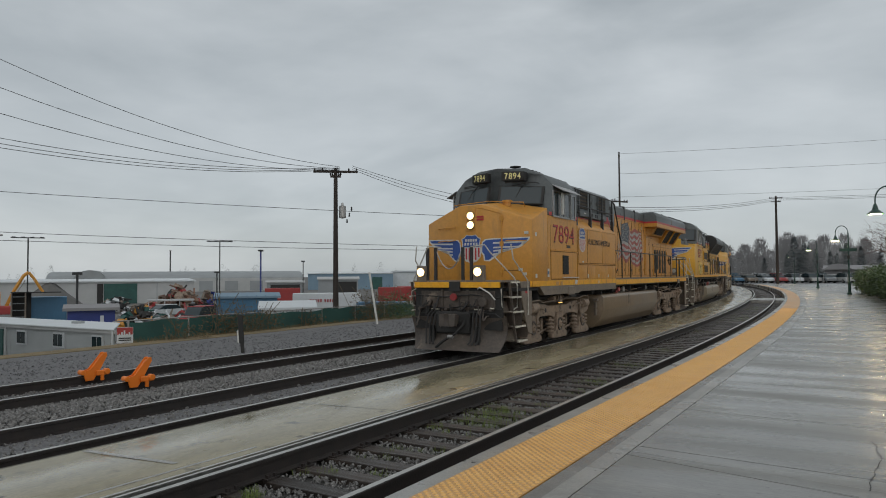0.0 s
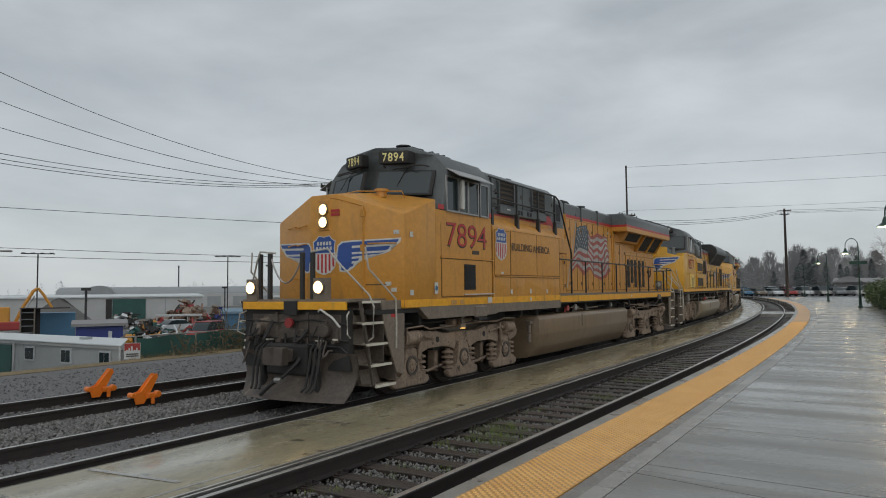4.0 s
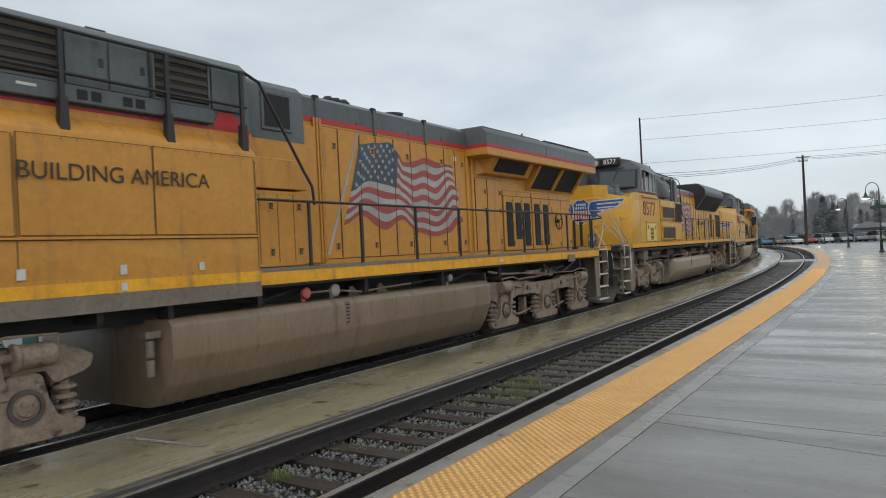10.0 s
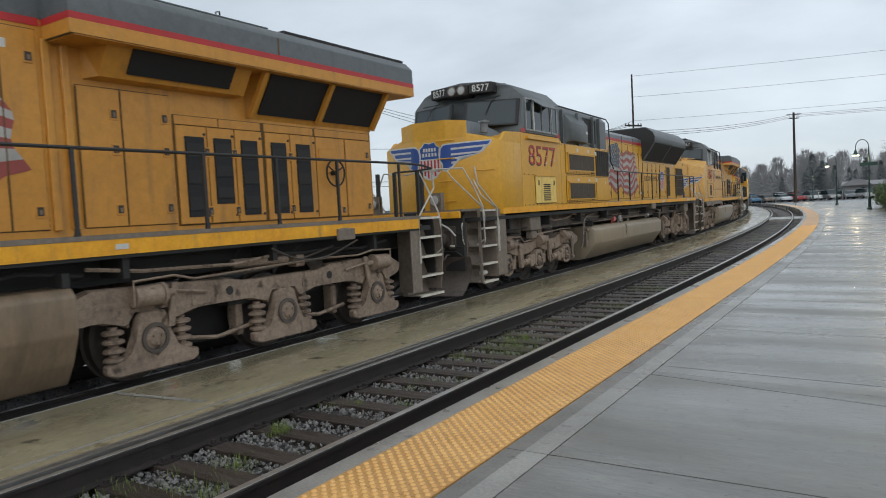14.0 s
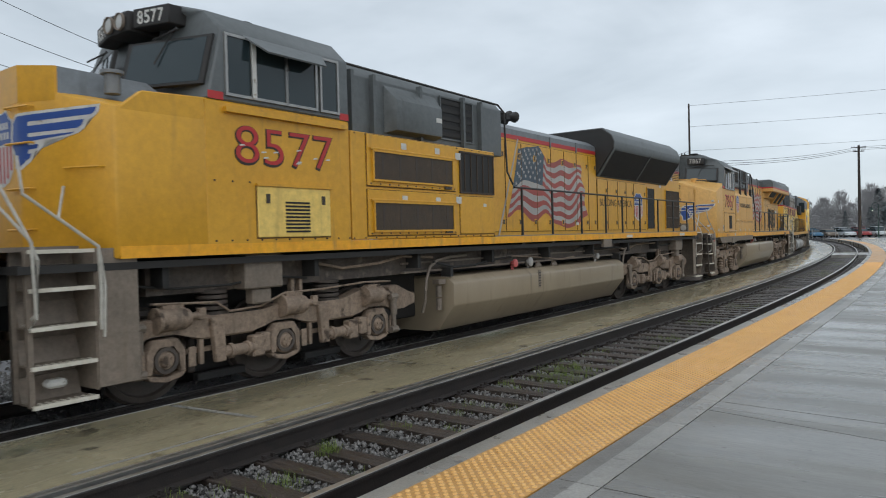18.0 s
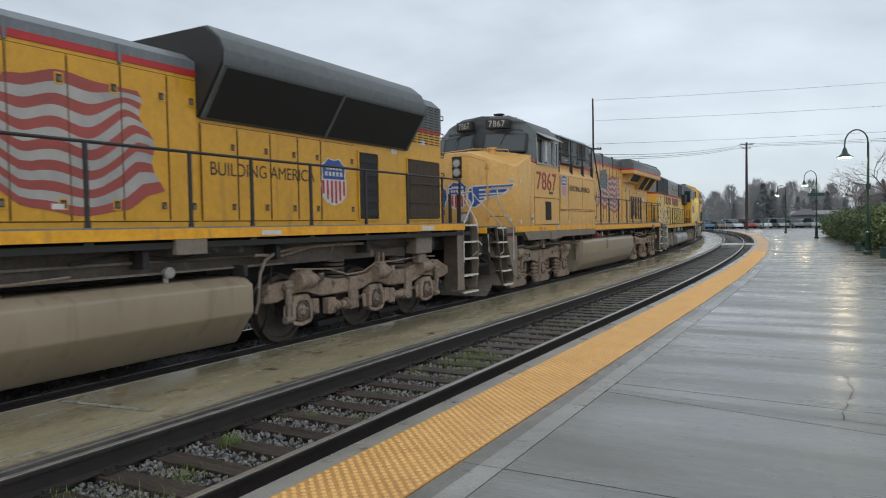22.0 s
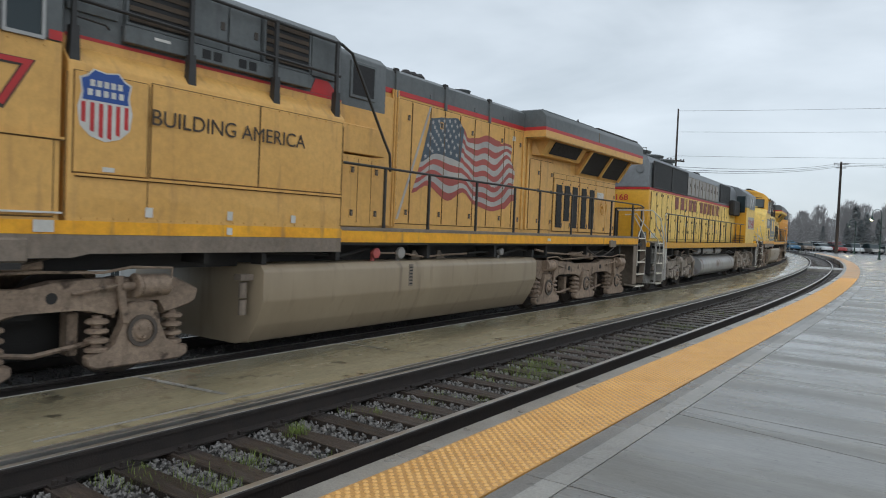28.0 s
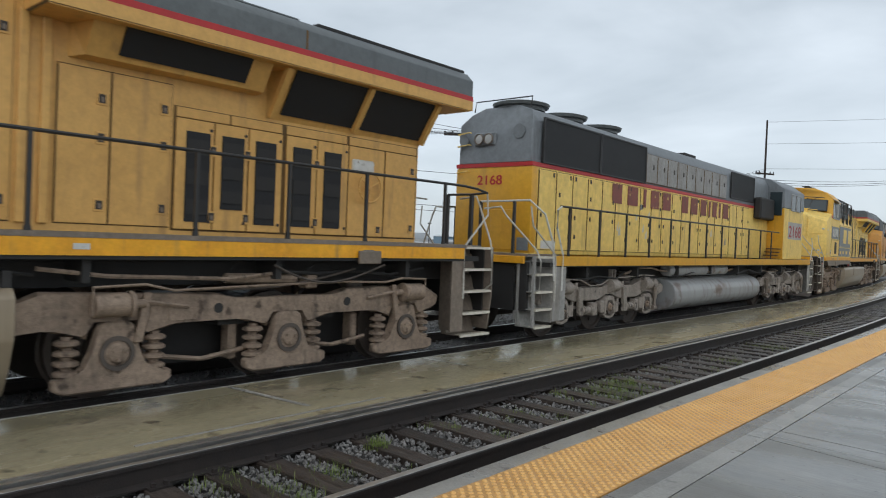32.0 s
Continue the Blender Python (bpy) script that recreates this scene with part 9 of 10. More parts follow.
def make_fence():
    e = thing("screen_fence", "long chain-link fence hung with dark green screening", "fence")
    y = 15.6
    k = 0
    while y < 52:
        x = -22.7 - 0.010 * max(0, y - 30) ** 1.2
        zt = 0.02 + 0.05 * math.sin(k * 1.7)
        part("fence_post", cyl(bm_(), (x, y, -1.2), 0.04, 2.6, "z", 6), "chrome", e)
        bm = bm_()
        n = 6
        rows = [[bm.verts.new((x + 0.05 * math.sin(j * 2.1 + k) + 0.02, y + 2.6 * j / n, z)) for z in (-2.4, -1.1, zt - 0.04 * math.sin(j * 1.3 + k))] for j in range(n + 1)]
        for a, b in zip(rows, rows[1:]):
            for i in range(2):
                bm.faces.new((a[i], b[i], b[i + 1], a[i + 1]))
        part("screen", bm, "tealp", e)
        y += 2.6
        k += 1
    part("top_rail", tube(bm_(), [(-22.7 - 0.010 * max(0, v - 30) ** 1.2, v, 0.08) for v in range(15, 53, 2)], 0.025, 5), "chrome", e)


def shed(name, label, x, y, rot, w, d, h, wall, roof, pitch=0.0, z=ZY, doors_=0, windows=0, group=""):
    e = thing(name, label, "building", group, m=pose(x, y, z, 0, 0, rot))
    part("wall", box(bm_(), -w / 2, w / 2, 0, d, -0.3, h), wall, e)
    part("roof", prism(bm_(), [(-0.3, h), (d + 0.3, h), (d + 0.3, h + 0.2), (d / 2, h + 0.2 + pitch), (-0.3, h + 0.2)], "x", -w / 2 - 0.3, w / 2 + 0.3), roof, e)
    for k in range(doors_):
        q = -w / 2 + (k + 0.6) * w / (doors_ + 0.2)
        part("door", box(bm_(), q - w * 0.06, q + w * 0.06, -0.06, 0.0, 0, h * 0.78), "tealp", e)
    for k in range(windows):
        q = -w / 2 + (k + 0.5) * w / windows
        part("window", box(bm_(), q - 0.6, q + 0.6, -0.05, 0.0, h * 0.5, h * 0.75), "pane", e)
    return e


def container(x, y, rot, w, h, colour, label, z=ZY):
    e = thing("container", label, "container", m=pose(x, y, z, 0, 0, rot))
    part("body", bev(box(bm_(), -w / 2, w / 2, 0, 2.5, 0, h), 0.03), colour, e)
    for k in range(int(w / 0.5)):
        part("rib", box(bm_(), -w / 2 + 0.2 + k * 0.5, -w / 2 + 0.4 + k * 0.5, -0.03, 0.0, 0.1, h - 0.1), colour, e)
    return e


def make_yard():
    def put(az, d):
        return at(az, d)
    # blue bin, its open rack and the blue shed behind the cabin
    x, y = put(-60.7, 62)
    container(x, y, 60, 2.5, 2.85, "bluep", "tall blue steel scrap bin behind the cabin")
    x, y = put(-62.35, 61)
    c = thing("scrap_rack", "open dark steel rack with cross rails", "rack", m=pose(x, y, ZY, 0, 0, 60))
    part("back", box(bm_(), -0.7, 0.6, 0.9, 1.0, 0, 3.2), "under", c)
    part("side", box(bm_(), -0.7, -0.62, -0.1, 1.0, 0, 3.25), "skirt", c)
    part("side", box(bm_(), 0.2, 0.28, -0.1, 1.0, 0, 3.25), "skirt", c)
    part("top", box(bm_(), -0.72, 2.6, -0.1, 1.1, 3.2, 3.28), "under", c)
    for k in range(6):
        part("cross_rail", box(bm_(), -0.7, 0.28, -0.1, -0.04, 0.4 + k * 0.5, 0.46 + k * 0.5), "lgrey", c)
    x, y = put(-57.95, 55)
    s = shed("blue_shed", "low blue shed with a grey roof", x, y, 58, 3.0, 3, 2.02, "navy", "hazetree", 0.22)
    part("notice", box(bm_(), 0.55, 0.78, -0.06, -0.02, 1.1, 1.65), "roofw", s)
    # crane arm over the bins
    x, y = put(-61.95, 90)
    e = thing("scrap_crane", "yellow scrap handling crane with a bent arm", "crane", m=pose(x, y, ZY, 0, 0, 62))
    part("boom", tube(bm_(), [(-2.2, 0, 0.9), (-1.35, 0, 2.95), (-0.45, 0, 4.6), (0, 0, 4.95)], 0.20, 6), "gold", e)
    part("stick", tube(bm_(), [(0, 0, 4.95), (0.5, 0, 4.3), (1.45, 0, 2.7)], 0.17, 6), "gold", e)
    part("ram", tube(bm_(), [(-1.2, -0.2, 2.6), (-0.3, -0.2, 4.1)], 0.08, 6), "chrome", e)
    part("cab", bev(box(bm_(), -4.2, -2.6, -1, 1, 1.2, 2.9), 0.1), "gold", e)
    part("body", bev(box(bm_(), -4.4, -1.4, -1.2, 1.2, 0.4, 1.3), 0.1), "ored", e)
    # heaps of loose pieces
    rng = random.Random(7)

    def heap(az, d, w, h, n, cols, label, size=0.5):
        x, y = put(az, d)
        e = thing("scrap_heap", label, "scrap heap", m=pose(x, y, ZY))
        for k in range(n):
            a, r = rng.random() * math.tau, w * 0.55 * rng.random() ** 0.7
            z = h * (1 - r / (w * 0.62)) * rng.random() ** 0.45
            q = size * (0.5 + rng.random())
            bm = bm_()
            if k % 4 == 0:
                tube(bm, [(-q * 1.6, 0, 0), (0, q * 0.3, 0.1), (q * 1.6, 0, q * 0.4)], 0.10 * size + 0.04, 5)
            else:
                loft(bm, [(-q, -q * 0.6, -0.1), (q * 0.8, -q * 0.7, -0.1), (q, q * 0.5, -0.1), (-q * 0.7, q * 0.6, -0.1)], [(-q * 0.8, -q * 0.4, q * 0.4), (q * 0.5, -q * 0.6, q * 0.6), (q * 0.8, q * 0.4, q * 0.2), (-q * 0.6, q * 0.4, q * 0.5)])
            p = part("scrap_piece", bm, cols[k % len(cols)], e)
            p.location, p.rotation_euler = (r * math.cos(a), r * math.sin(a), z), (rng.random() * 1.6, rng.random() * 1.2, rng.random() * 6)
    heap(-52.1, 88, 7.6, 3.6, 130, ("scrap", "ored", "skirt", "under", "scrap", "dirt", "scrap"), "tall heap of rusty mixed scrap metal", 0.55)
    heap(-49.9, 84, 3.6, 2.6, 60, ("under", "skirt", "navy", "under", "scrap"), "heap of dark crushed car parts", 0.5)
    heap(-51.0, 72, 3.0, 1.7, 50, ("ored", "ored", "under", "lgrey"), "heap of red crushed car bodies", 0.5)
    heap(-54.6, 70, 5.5, 1.7, 70, ("gold", "lgrey", "under", "scrap", "tealp", "roofw"), "low heap of mixed machine scrap", 0.42)
    heap(-52.9, 60, 5.5, 1.2, 70, ("roofw", "lgrey", "under", "skirt", "roofw"), "low heap of pale metal scrap", 0.36)
    heap(-56.3, 95, 4.5, 2.4, 50, ("under", "skirt", "roofw", "under"), "dark heap of torn sheet metal", 0.5)
    x, y = put(-60.6, 100)
    bm = lathe(bm_(), [(-0.2, 5.2), (0.9, 3.9), (2.4, 1.9), (3.5, 0.5), (3.7, 0.05)], (0, 0, 0), "z", 22)
    for v in bm.verts:
        v.co += Vector((rng.uniform(-0.2, 0.2), rng.uniform(-0.2, 0.2), rng.uniform(-0.12, 0.12)))
    solo("shredder_mound", bm, "yard", "dark mound of shredded material", "mound", m=pose(x, y, ZY))
    for k, (c, az, d) in enumerate((("roofw", -53.04, 80), ("ored", -50.6, 66))):
        x, y = put(az, d)
        car = parked_car(x, y, 120, c, ("white" if k == 0 else "red") + " car standing in the scrap yard", 40 + k)
        car.matrix_basis = pose(x, y, ZY, 0, 0, 20 if k else 0)
    e = thing("yard_canopy", "open shelter with a pale flat roof", "shelter", m=pose(*put(-52.4, 82), ZY, 0, 0, 52))
    part("roof", box(bm_(), -2.6, 2.2, -1, 1.5, 1.75, 1.9), "whouse", e)
    for q in (-2.4, -0.8, 0.7, 2.0):
        part("post", box(bm_(), q - 0.06, q + 0.06, -0.9, -0.78, 0, 1.75), "whouse", e)
    # warehouses
    x, y = put(-58.5, 127)
    w = shed("warehouse", "long white warehouse with a dark green door", x, y, 58, 34, 18, 3.55, "whouse", "roofw", 0.35)
    part("dark_bay", box(bm_(), 3.0, 8.0, -0.10, -0.02, 0, 3.3), "tealp", w)
    part("dark_bay", box(bm_(), 2.0, 2.9, -0.10, -0.02, 0, 3.3), "under", w)
    for q in (-14, -9, -4, 11, 14):
        part("wall_seam", box(bm_(), q, q + 0.12, -0.04, 0, 0, 3.4), "whroof", w)
    x, y = put(-51.5, 230)
    e = thing("arched_warehouse", "very long grey warehouse with a rounded roof", "building", m=pose(x, y, ZY, 0, 0, 51))
    prof = [(0, -0.3), (0, 4.0)] + [(11 - 11 * math.cos(k * math.pi / 10), 4.0 + 2.1 * math.sin(k * math.pi / 10)) for k in range(1, 10)] + [(22, 4.0), (22, -0.3)]
    part("hall", prism(bm_(), prof, "x", -38, 36), "whroof", e)
    part("wall", box(bm_(), -38, 36, -0.3, 0, -0.3, 3.9), "whouse", e)
    part("gable", prism(bm_(), [(-26.5 + 4.2 * math.cos(k * math.pi / 8) , 4.0 + 2.5 * math.sin(k * math.pi / 8)) for k in range(9)], "y", -0.6, 8.0), "whroof", e)
    for k in range(9):
        part("bay_door", box(bm_(), -34 + k * 7.6, -30 + k * 7.6, -0.4, -0.3, 0, 3.0), "whroof", e)
    x, y = put(-38.8, 230)
    shed("blue_warehouse", "blue-grey warehouse with a pale roof", x, y, 39, 27.5, 24, 5.0, "hazeblue", "roofw", 0.35, doors_=3)
    x, y = put(-30.5, 240)
    shed("warehouse", "pale warehouse far behind the yard", x, y, 33, 42, 24, 5.4, "roofw", "whroof", 0.5)
    x, y = put(-39.8, 140)
    s = shed("grey_shed", "grey shed with a dark open front", x, y, 40, 7.8, 8, 3.6, "whroof", "whouse", 0.4)
    # Black sheet on the wall stands for the shade inside an open front.
    part("open_front", box(bm_(), -0.6, 3.6, -0.08, -0.01, 0, 3.2), "under", s)
    x, y = put(-44.0, 150)
    s = shed("grey_shed", "low shed with a dark open front", x, y, 44, 7.5, 8, 3.0, "whroof", "whouse", 0.3)
    # Another black sheet for inner shade, on a closed wall.
    part("open_front", box(bm_(), -3.0, 3.0, -0.08, -0.01, 0, 2.6), "under", s)
    x, y = put(-46.9, 72)
    s = shed("blue_building", "blue metal building with a pale blue roof", x, y, 47, 5.8, 5, 2.2, "bluep", "hazeblue", 0.3)
    for k in range(7):
        part("roof_rib", box(bm_(), -2.8 + 0.9 * k, -2.72 + 0.9 * k, -0.28, 2.4, 2.41, 2.46), "bluep", s)
    x, y = put(-43.8, 62)
    s = shed("ribbed_shed", "low shed with a white ribbed roof", x, y, 44, 4.4, 5, 1.45, "roofw", "roofw", 0.5)
    for k in range(9):
        part("rib", box(bm_(), -2.1 + 0.5 * k, -2.05 + 0.5 * k, -0.05, 0.0, 0.2, 1.4), "lgrey", s)
    # white trailer with its lettering left as bars, red containers
    x, y = put(-40.7, 84)
    c = container(x, y, 41, 8.0, 2.3, "roofw", "long white trailer with red lettering bars", z=ZY)
    for k in range(10):
        part("letter_bar", box(bm_(), -2.0 + 0.30 * k + (0.2 if k > 4 else 0), -1.82 + 0.30 * k + (0.2 if k > 4 else 0), -0.05, -0.03, 1.25, 1.6), "ored", c)
    for az, d, w in ((-44.2, 110, 5.3), (-35.5, 110, 4.2), (-34.0, 118, 4.0), (-45.0, 86, 2.0)):
        x, y = put(az, d)
        container(x, y, -az, w, 2.5 if d > 100 else 1.7, "ored", "red container in the scrap yard")
    x, y = put(-36.3, 70)
    container(x, y, 36, 5, 1.7, "bluep", "blue truck body behind the fence")
    # masts and lamps
    for az, d, top in ((-62.0, 120, 2.86), (-49.0, 130, 2.77)):
        x, y = put(az, d)
        zt = 1.6 + d * math.tan(radians(top)) - ZY
        e = thing("flood_mast", "thin floodlight mast over the yard", "light mast", "yard light masts", m=pose(x, y, ZY, 0, 0, -az))
        part("mast", cyl(bm_(), (0, 0, zt / 2), 0.10, zt, "z", 6), "wire", e)
        part("bar", box(bm_(), -2.2, 2.2, -0.06, 0.06, zt - 0.1, zt + 0.04), "wire", e)
        for k in range(4):
            part("flood_lamp", box(bm_(), -2.1 + k * 1.2, -1.6 + k * 1.2, -0.2, 0.1, zt, zt + 0.12), "wire", e)
    for az, d, top, r in ((-45.9, 110, 2.05, 0.12), (-49.2, 105, 0.35, 0.09), (-42.6, 150, 1.2, 0.1), (-58.9, 70, 0.3, 0.1), (-52.6, 300, 2.0, 0.25)):
        x, y = put(az, d)
        zt = 1.6 + d * math.tan(radians(top)) - ZY
        e = thing("lamp_column", "thin dark lamp column in the yard", "light mast", "yard light masts", m=pose(x, y, ZY, 0, 0, -az))
        part("column", cyl(bm_(), (0, 0, zt / 2), r, zt, "z", 6), "navy" if az == -45.9 else "wire", e)
        part("head", box(bm_(), -0.4, 0.4, -0.3, 0.3, zt - 0.1, zt + 0.15), "wire", e)
    # cobra-head lamps and the water tower, left of the yard
    x, y = put(-65.2, 62)
    e = thing("street_lamp", "grey double-headed street lamp", "street lamp", m=pose(x, y, ZY, 0, 0, 65))
    part("column", cyl(bm_(), (0, 0, 3.7), 0.09, 7.4, "z", 8), "chrome", e)
    for s in (-1, 1):
        part("arm", tube(bm_(), [(0, 0, 6.9), (s * 0.5, 0, 7.5), (s * 1.1, 0, 7.6)], 0.05, 6), "chrome", e)
        part("head", bev(box(bm_(), *sorted((s * 1.0, s * 1.8)), -0.15, 0.15, 7.5, 7.65), 0.04), "chrome", e)
    x, y = put(-67.1, 150)
    e = thing("water_tower", "pale steel water tower on legs", "water tower", m=pose(x, y, ZY))
    part("tank", lathe(bm_(), [(11.6, 0.4), (12.4, 2.4), (13.0, 3.2), (17.2, 3.2), (17.3, 3.4), (18.9, 0.2)], (0, 0, 0), "z", 24), "metalw", e)
    part("walkway", lathe(bm_(), [(12.9, 3.2), (12.9, 3.9), (13.0, 3.9), (13.0, 3.2)], (0, 0, 0), "z", 24), "lgrey", e)
    part("riser", cyl(bm_(), (0, 0, 6), 0.5, 12, "z", 10), "metalw", e)
    for k in range(6):
        a = k * math.tau / 6
        part("leg", tube(bm_(), [(4.2 * math.cos(a), 4.2 * math.sin(a), 0), (3.1 * math.cos(a), 3.1 * math.sin(a), 13)], 0.2, 6), "lgrey", e)
    # the conifer and the guy wire with its yellow guard
    x, y = put(-68.4, 31)
    conifer(x, y, -2.0, 6.0, 2.1, "dark green conifer on the bank", 31)
    x, y = put(-71.5, 29)
    conifer(x, y, -2.0, 5.6, 2.2, "dark green conifer on the bank", 32)
    gx, gy = put(-65.7, 22.6)
    e = thing("guy_wire", "pole guy wire with a bright yellow guard", "guy wire", m=pose(gx, gy, -0.58))
    part("wire", tube(bm_(), [(0, 0, 0), (-1.15, -0.65, 4.2), (-2.5, -1.4, 9.0)], 0.012, 5), "wire", e)
    part("guard", tube(bm_(), [(-0.16, -0.09, 0.6), (-0.62, -0.35, 2.3)], 0.035, 8), "bright", e)
    # thin brush and dry grass along the fence
    for k, (az, d, w, h, n, colr) in enumerate(((-48.6, 29.6, 1.5, 1.5, 900, "twig"), (-46.3, 30.5, 1.0, 1.2, 500, "twig"), (-37.4, 36.0, 1.6, 1.8, 1500, "twig"), (-35.4, 36.5, 1.6, 1.6, 1500, "hazel"), (-33.2, 38, 2.0, 1.7, 1800, "hazel"), (-52.0, 27.0, 0.8, 0.8, 300, "twig"), (-42.5, 33.5, 0.9, 0.8, 300, "twig"), (-31, 41, 2.2, 1.6, 1200, "twig"))):
        x, y = put(az, d)
        b = thing("brush", ("thin brown" if colr == "twig" else "leafy green") + " brush growing along the fence", "shrub")
        leafy("foliage", [(x, y, -0.75 + h * 0.45, w * 0.5, w * 0.8, h * 0.6), (x + 0.3, y + 0.6, -0.8 + h * 0.35, w * 0.5, w * 0.7, h * 0.5)], n, 0.05, colr, "", "", 50 + k, b)
        bm = bm_()
        for q in range(9):
            tube(bm, [(x + rng.uniform(-0.4, 0.4) * w, y + rng.uniform(-0.6, 0.6) * w, -0.9), (x + rng.uniform(-0.7, 0.7) * w, y + rng.uniform(-0.8, 0.8) * w, -0.8 + h * rng.uniform(0.7, 1.25))], 0.012, 4)
        part("stem", bm, "twig", b)
    vs, fs = [], []
    for _ in range(6000):
        y = rng.uniform(15, 50)
        o = along(y, -17.5 + rng.gauss(0, 0.7) - (0.04 * max(0, y - 26)), -0.70)
        a, hh = rng.random() * math.tau, rng.uniform(0.05, 0.24)
        w = Vector((math.cos(a), math.sin(a), 0)) * 0.012
        i = len(vs)
        vs += [o - w, o + w, o + Vector((rng.gauss(0, 0.08), rng.gauss(0, 0.08), hh))]
        fs.append((i, i + 1, i + 2))
    tagged(new("dry_grass", raw("dry_grass", vs, fs, "grass")), "dry brown grass along the bank's edge", "grass", kind="stuff")
    x, y = put(-36.9, 32)
    e = thing("guy_wire", "pale guy wire guard among the brush", "guy wire", m=pose(x, y, -0.6))
    part("guard", tube(bm_(), [(0.2, 0, 0), (-0.5, 0.3, 2.4)], 0.05, 8), "white", e)


make_derails()
make_marker()
make_office()
make_fence()
make_yard()


# ---------------------------------------------------------------- pieces: sleepers, stones, slabs, tactile panels
def pieces():
    rng = random.Random(77)
    # sleepers of the near track, shared meshes
    meshes = []
    for k in range(5):
        bm = box(bm_(), -1.28, 1.28, -0.105, 0.105, -0.16, 0.0)
        bmesh.ops.subdivide_edges(bm, edges=[e for e in bm.edges if abs(e.verts[0].co.x - e.verts[1].co.x) > 1], cuts=5)
        for v in bm.verts:
            v.co += Vector((0, rng.uniform(-0.012, 0.012), rng.uniform(-0.008, 0.005)))
        meshes.append(done(bev(bm, 0.006), "sleeper", "timber"))
    s, n = -1.5 - 0.508 * 20, 0
    plate = done(box(bm_(), -0.14, 0.14, -0.09, 0.09, 0, 0.018), "tie_plate", "rust")
    bm = bm_()
    for x in (-0.11, 0.11):
        for y in (-0.05, 0.05):
            box(bm, x - 0.018, x + 0.018, y - 0.014, y + 0.014, 0.018, 0.05)
    spikes = done(bm, "spikes", "rust")
    while s < 118 and n < 230:
        ob = new("sleeper", meshes[n % 5])
        ob.parent = near_track
        a = heading(s)
        ob.matrix_basis = Matrix.Translation(along(s, rng.uniform(-0.05, 0.05), Z_NEAR - 0.19)) @ Matrix.Rotation(a + rng.uniform(-0.02, 0.02), 4, "Z")
        if s < 26:
            for side in (-1, 1):
                for me, nm in ((plate, "tie_plate"), (spikes, "spikes")):
                    q = new(nm, me)
                    q.parent = near_track
                    q.matrix_basis = Matrix.Translation(along(s, side * 0.7545, Z_NEAR - 0.192)) @ Matrix.Rotation(a, 4, "Z")
        s += 0.508
        n += 1
    # loose stones
    def stones(name, s0, s1, n, lats, z, label, size=0.03, material="stone", gaps=None):
        ico = [Vector(v) for v in ((0, 0, 1), (0.9, 0, 0.2), (0.2, 0.85, 0.25), (-0.75, 0.5, 0.2), (-0.7, -0.55, 0.25), (0.3, -0.85, 0.2), (0.1, 0.1, -0.7))]
        tri = ((0, 1, 2), (0, 2, 3), (0, 3, 4), (0, 4, 5), (0, 5, 1), (6, 2, 1), (6, 3, 2), (6, 4, 3), (6, 5, 4), (6, 1, 5))
        vs, fs = [], []
        for _ in range(n):
            t = rng.random() ** 1.5
            lo, hi = lats[rng.randrange(len(lats))]
            lat = rng.uniform(lo, hi)
            zz = z(lat) if callable(z) else z
            s = s0 + (s1 - s0) * t
            if gaps is not None:
                s = gaps + 0.508 * round((s - gaps) / 0.508) + 0.254 + rng.uniform(-0.155, 0.155)
            o = along(s, lat, zz + rng.uniform(-0.01, 0.02))
            m = Euler((rng.random() * 6, rng.random() * 6, rng.random() * 6)).to_matrix()
            k = size * rng.uniform(0.55, 1.35)
            sc = Vector((rng.uniform(0.7, 1.3), rng.uniform(0.7, 1.2), rng.uniform(0.5, 0.9))) * k
            i = len(vs)
            vs += [o + m @ Vector((v.x * sc.x, v.y * sc.y, v.z * sc.z)) for v in ico]
            fs += [tuple(i + j for j in f) for f in tri]
        ob = new(name, raw(name, vs, fs, material))
        return tagged(ob, label, "ballast", kind="stuff")

    stones("ballast_stones", -11.5, 60, 44000, [(-0.70, 0.70), (-0.70, 0.70), (-0.70, 0.70), (0.84, 1.40)], Z_NEAR - 0.232, "grey crushed stones between the sleepers", 0.024, gaps=-1.5)
    stones("ballast_stones", -8, 50, 24000, [(MAIN + 0.8, -2.78), (MAIN + 0.8, -2.78), (MAIN - 0.68, MAIN + 0.68)], lambda q: Z_MAIN - 0.185 + (0.13 * (q - MAIN - 0.8) / 0.74 if q > MAIN + 0.8 else 0.0), "dark wet stones of the main track", 0.028)
    stones("ballast_stones", 1, 50, 36000, [(FAR + 0.8, MAIN - 0.8)], lambda q: -0.46 + 0.05 * math.sin(3.1 * (q - FAR - 0.8) / 1.95), "grey stones heaped between the tracks", 0.036)
    stones("ballast_stones", 0, 40, 6000, [(FAR - 0.7, FAR + 0.7)], -0.46, "grey stones between the stub track's rails", 0.036)
    stones("gravel_stones", -1, 60, 16000, [(FAR - 7.0, FAR - 0.8)], lambda q: -0.445 - 0.15 * (FAR - 0.8 - q) / 7.0, "fine grey gravel on the bank", 0.03, "gravel")
    # grass tufts between the near rails
    vs, fs = [], []
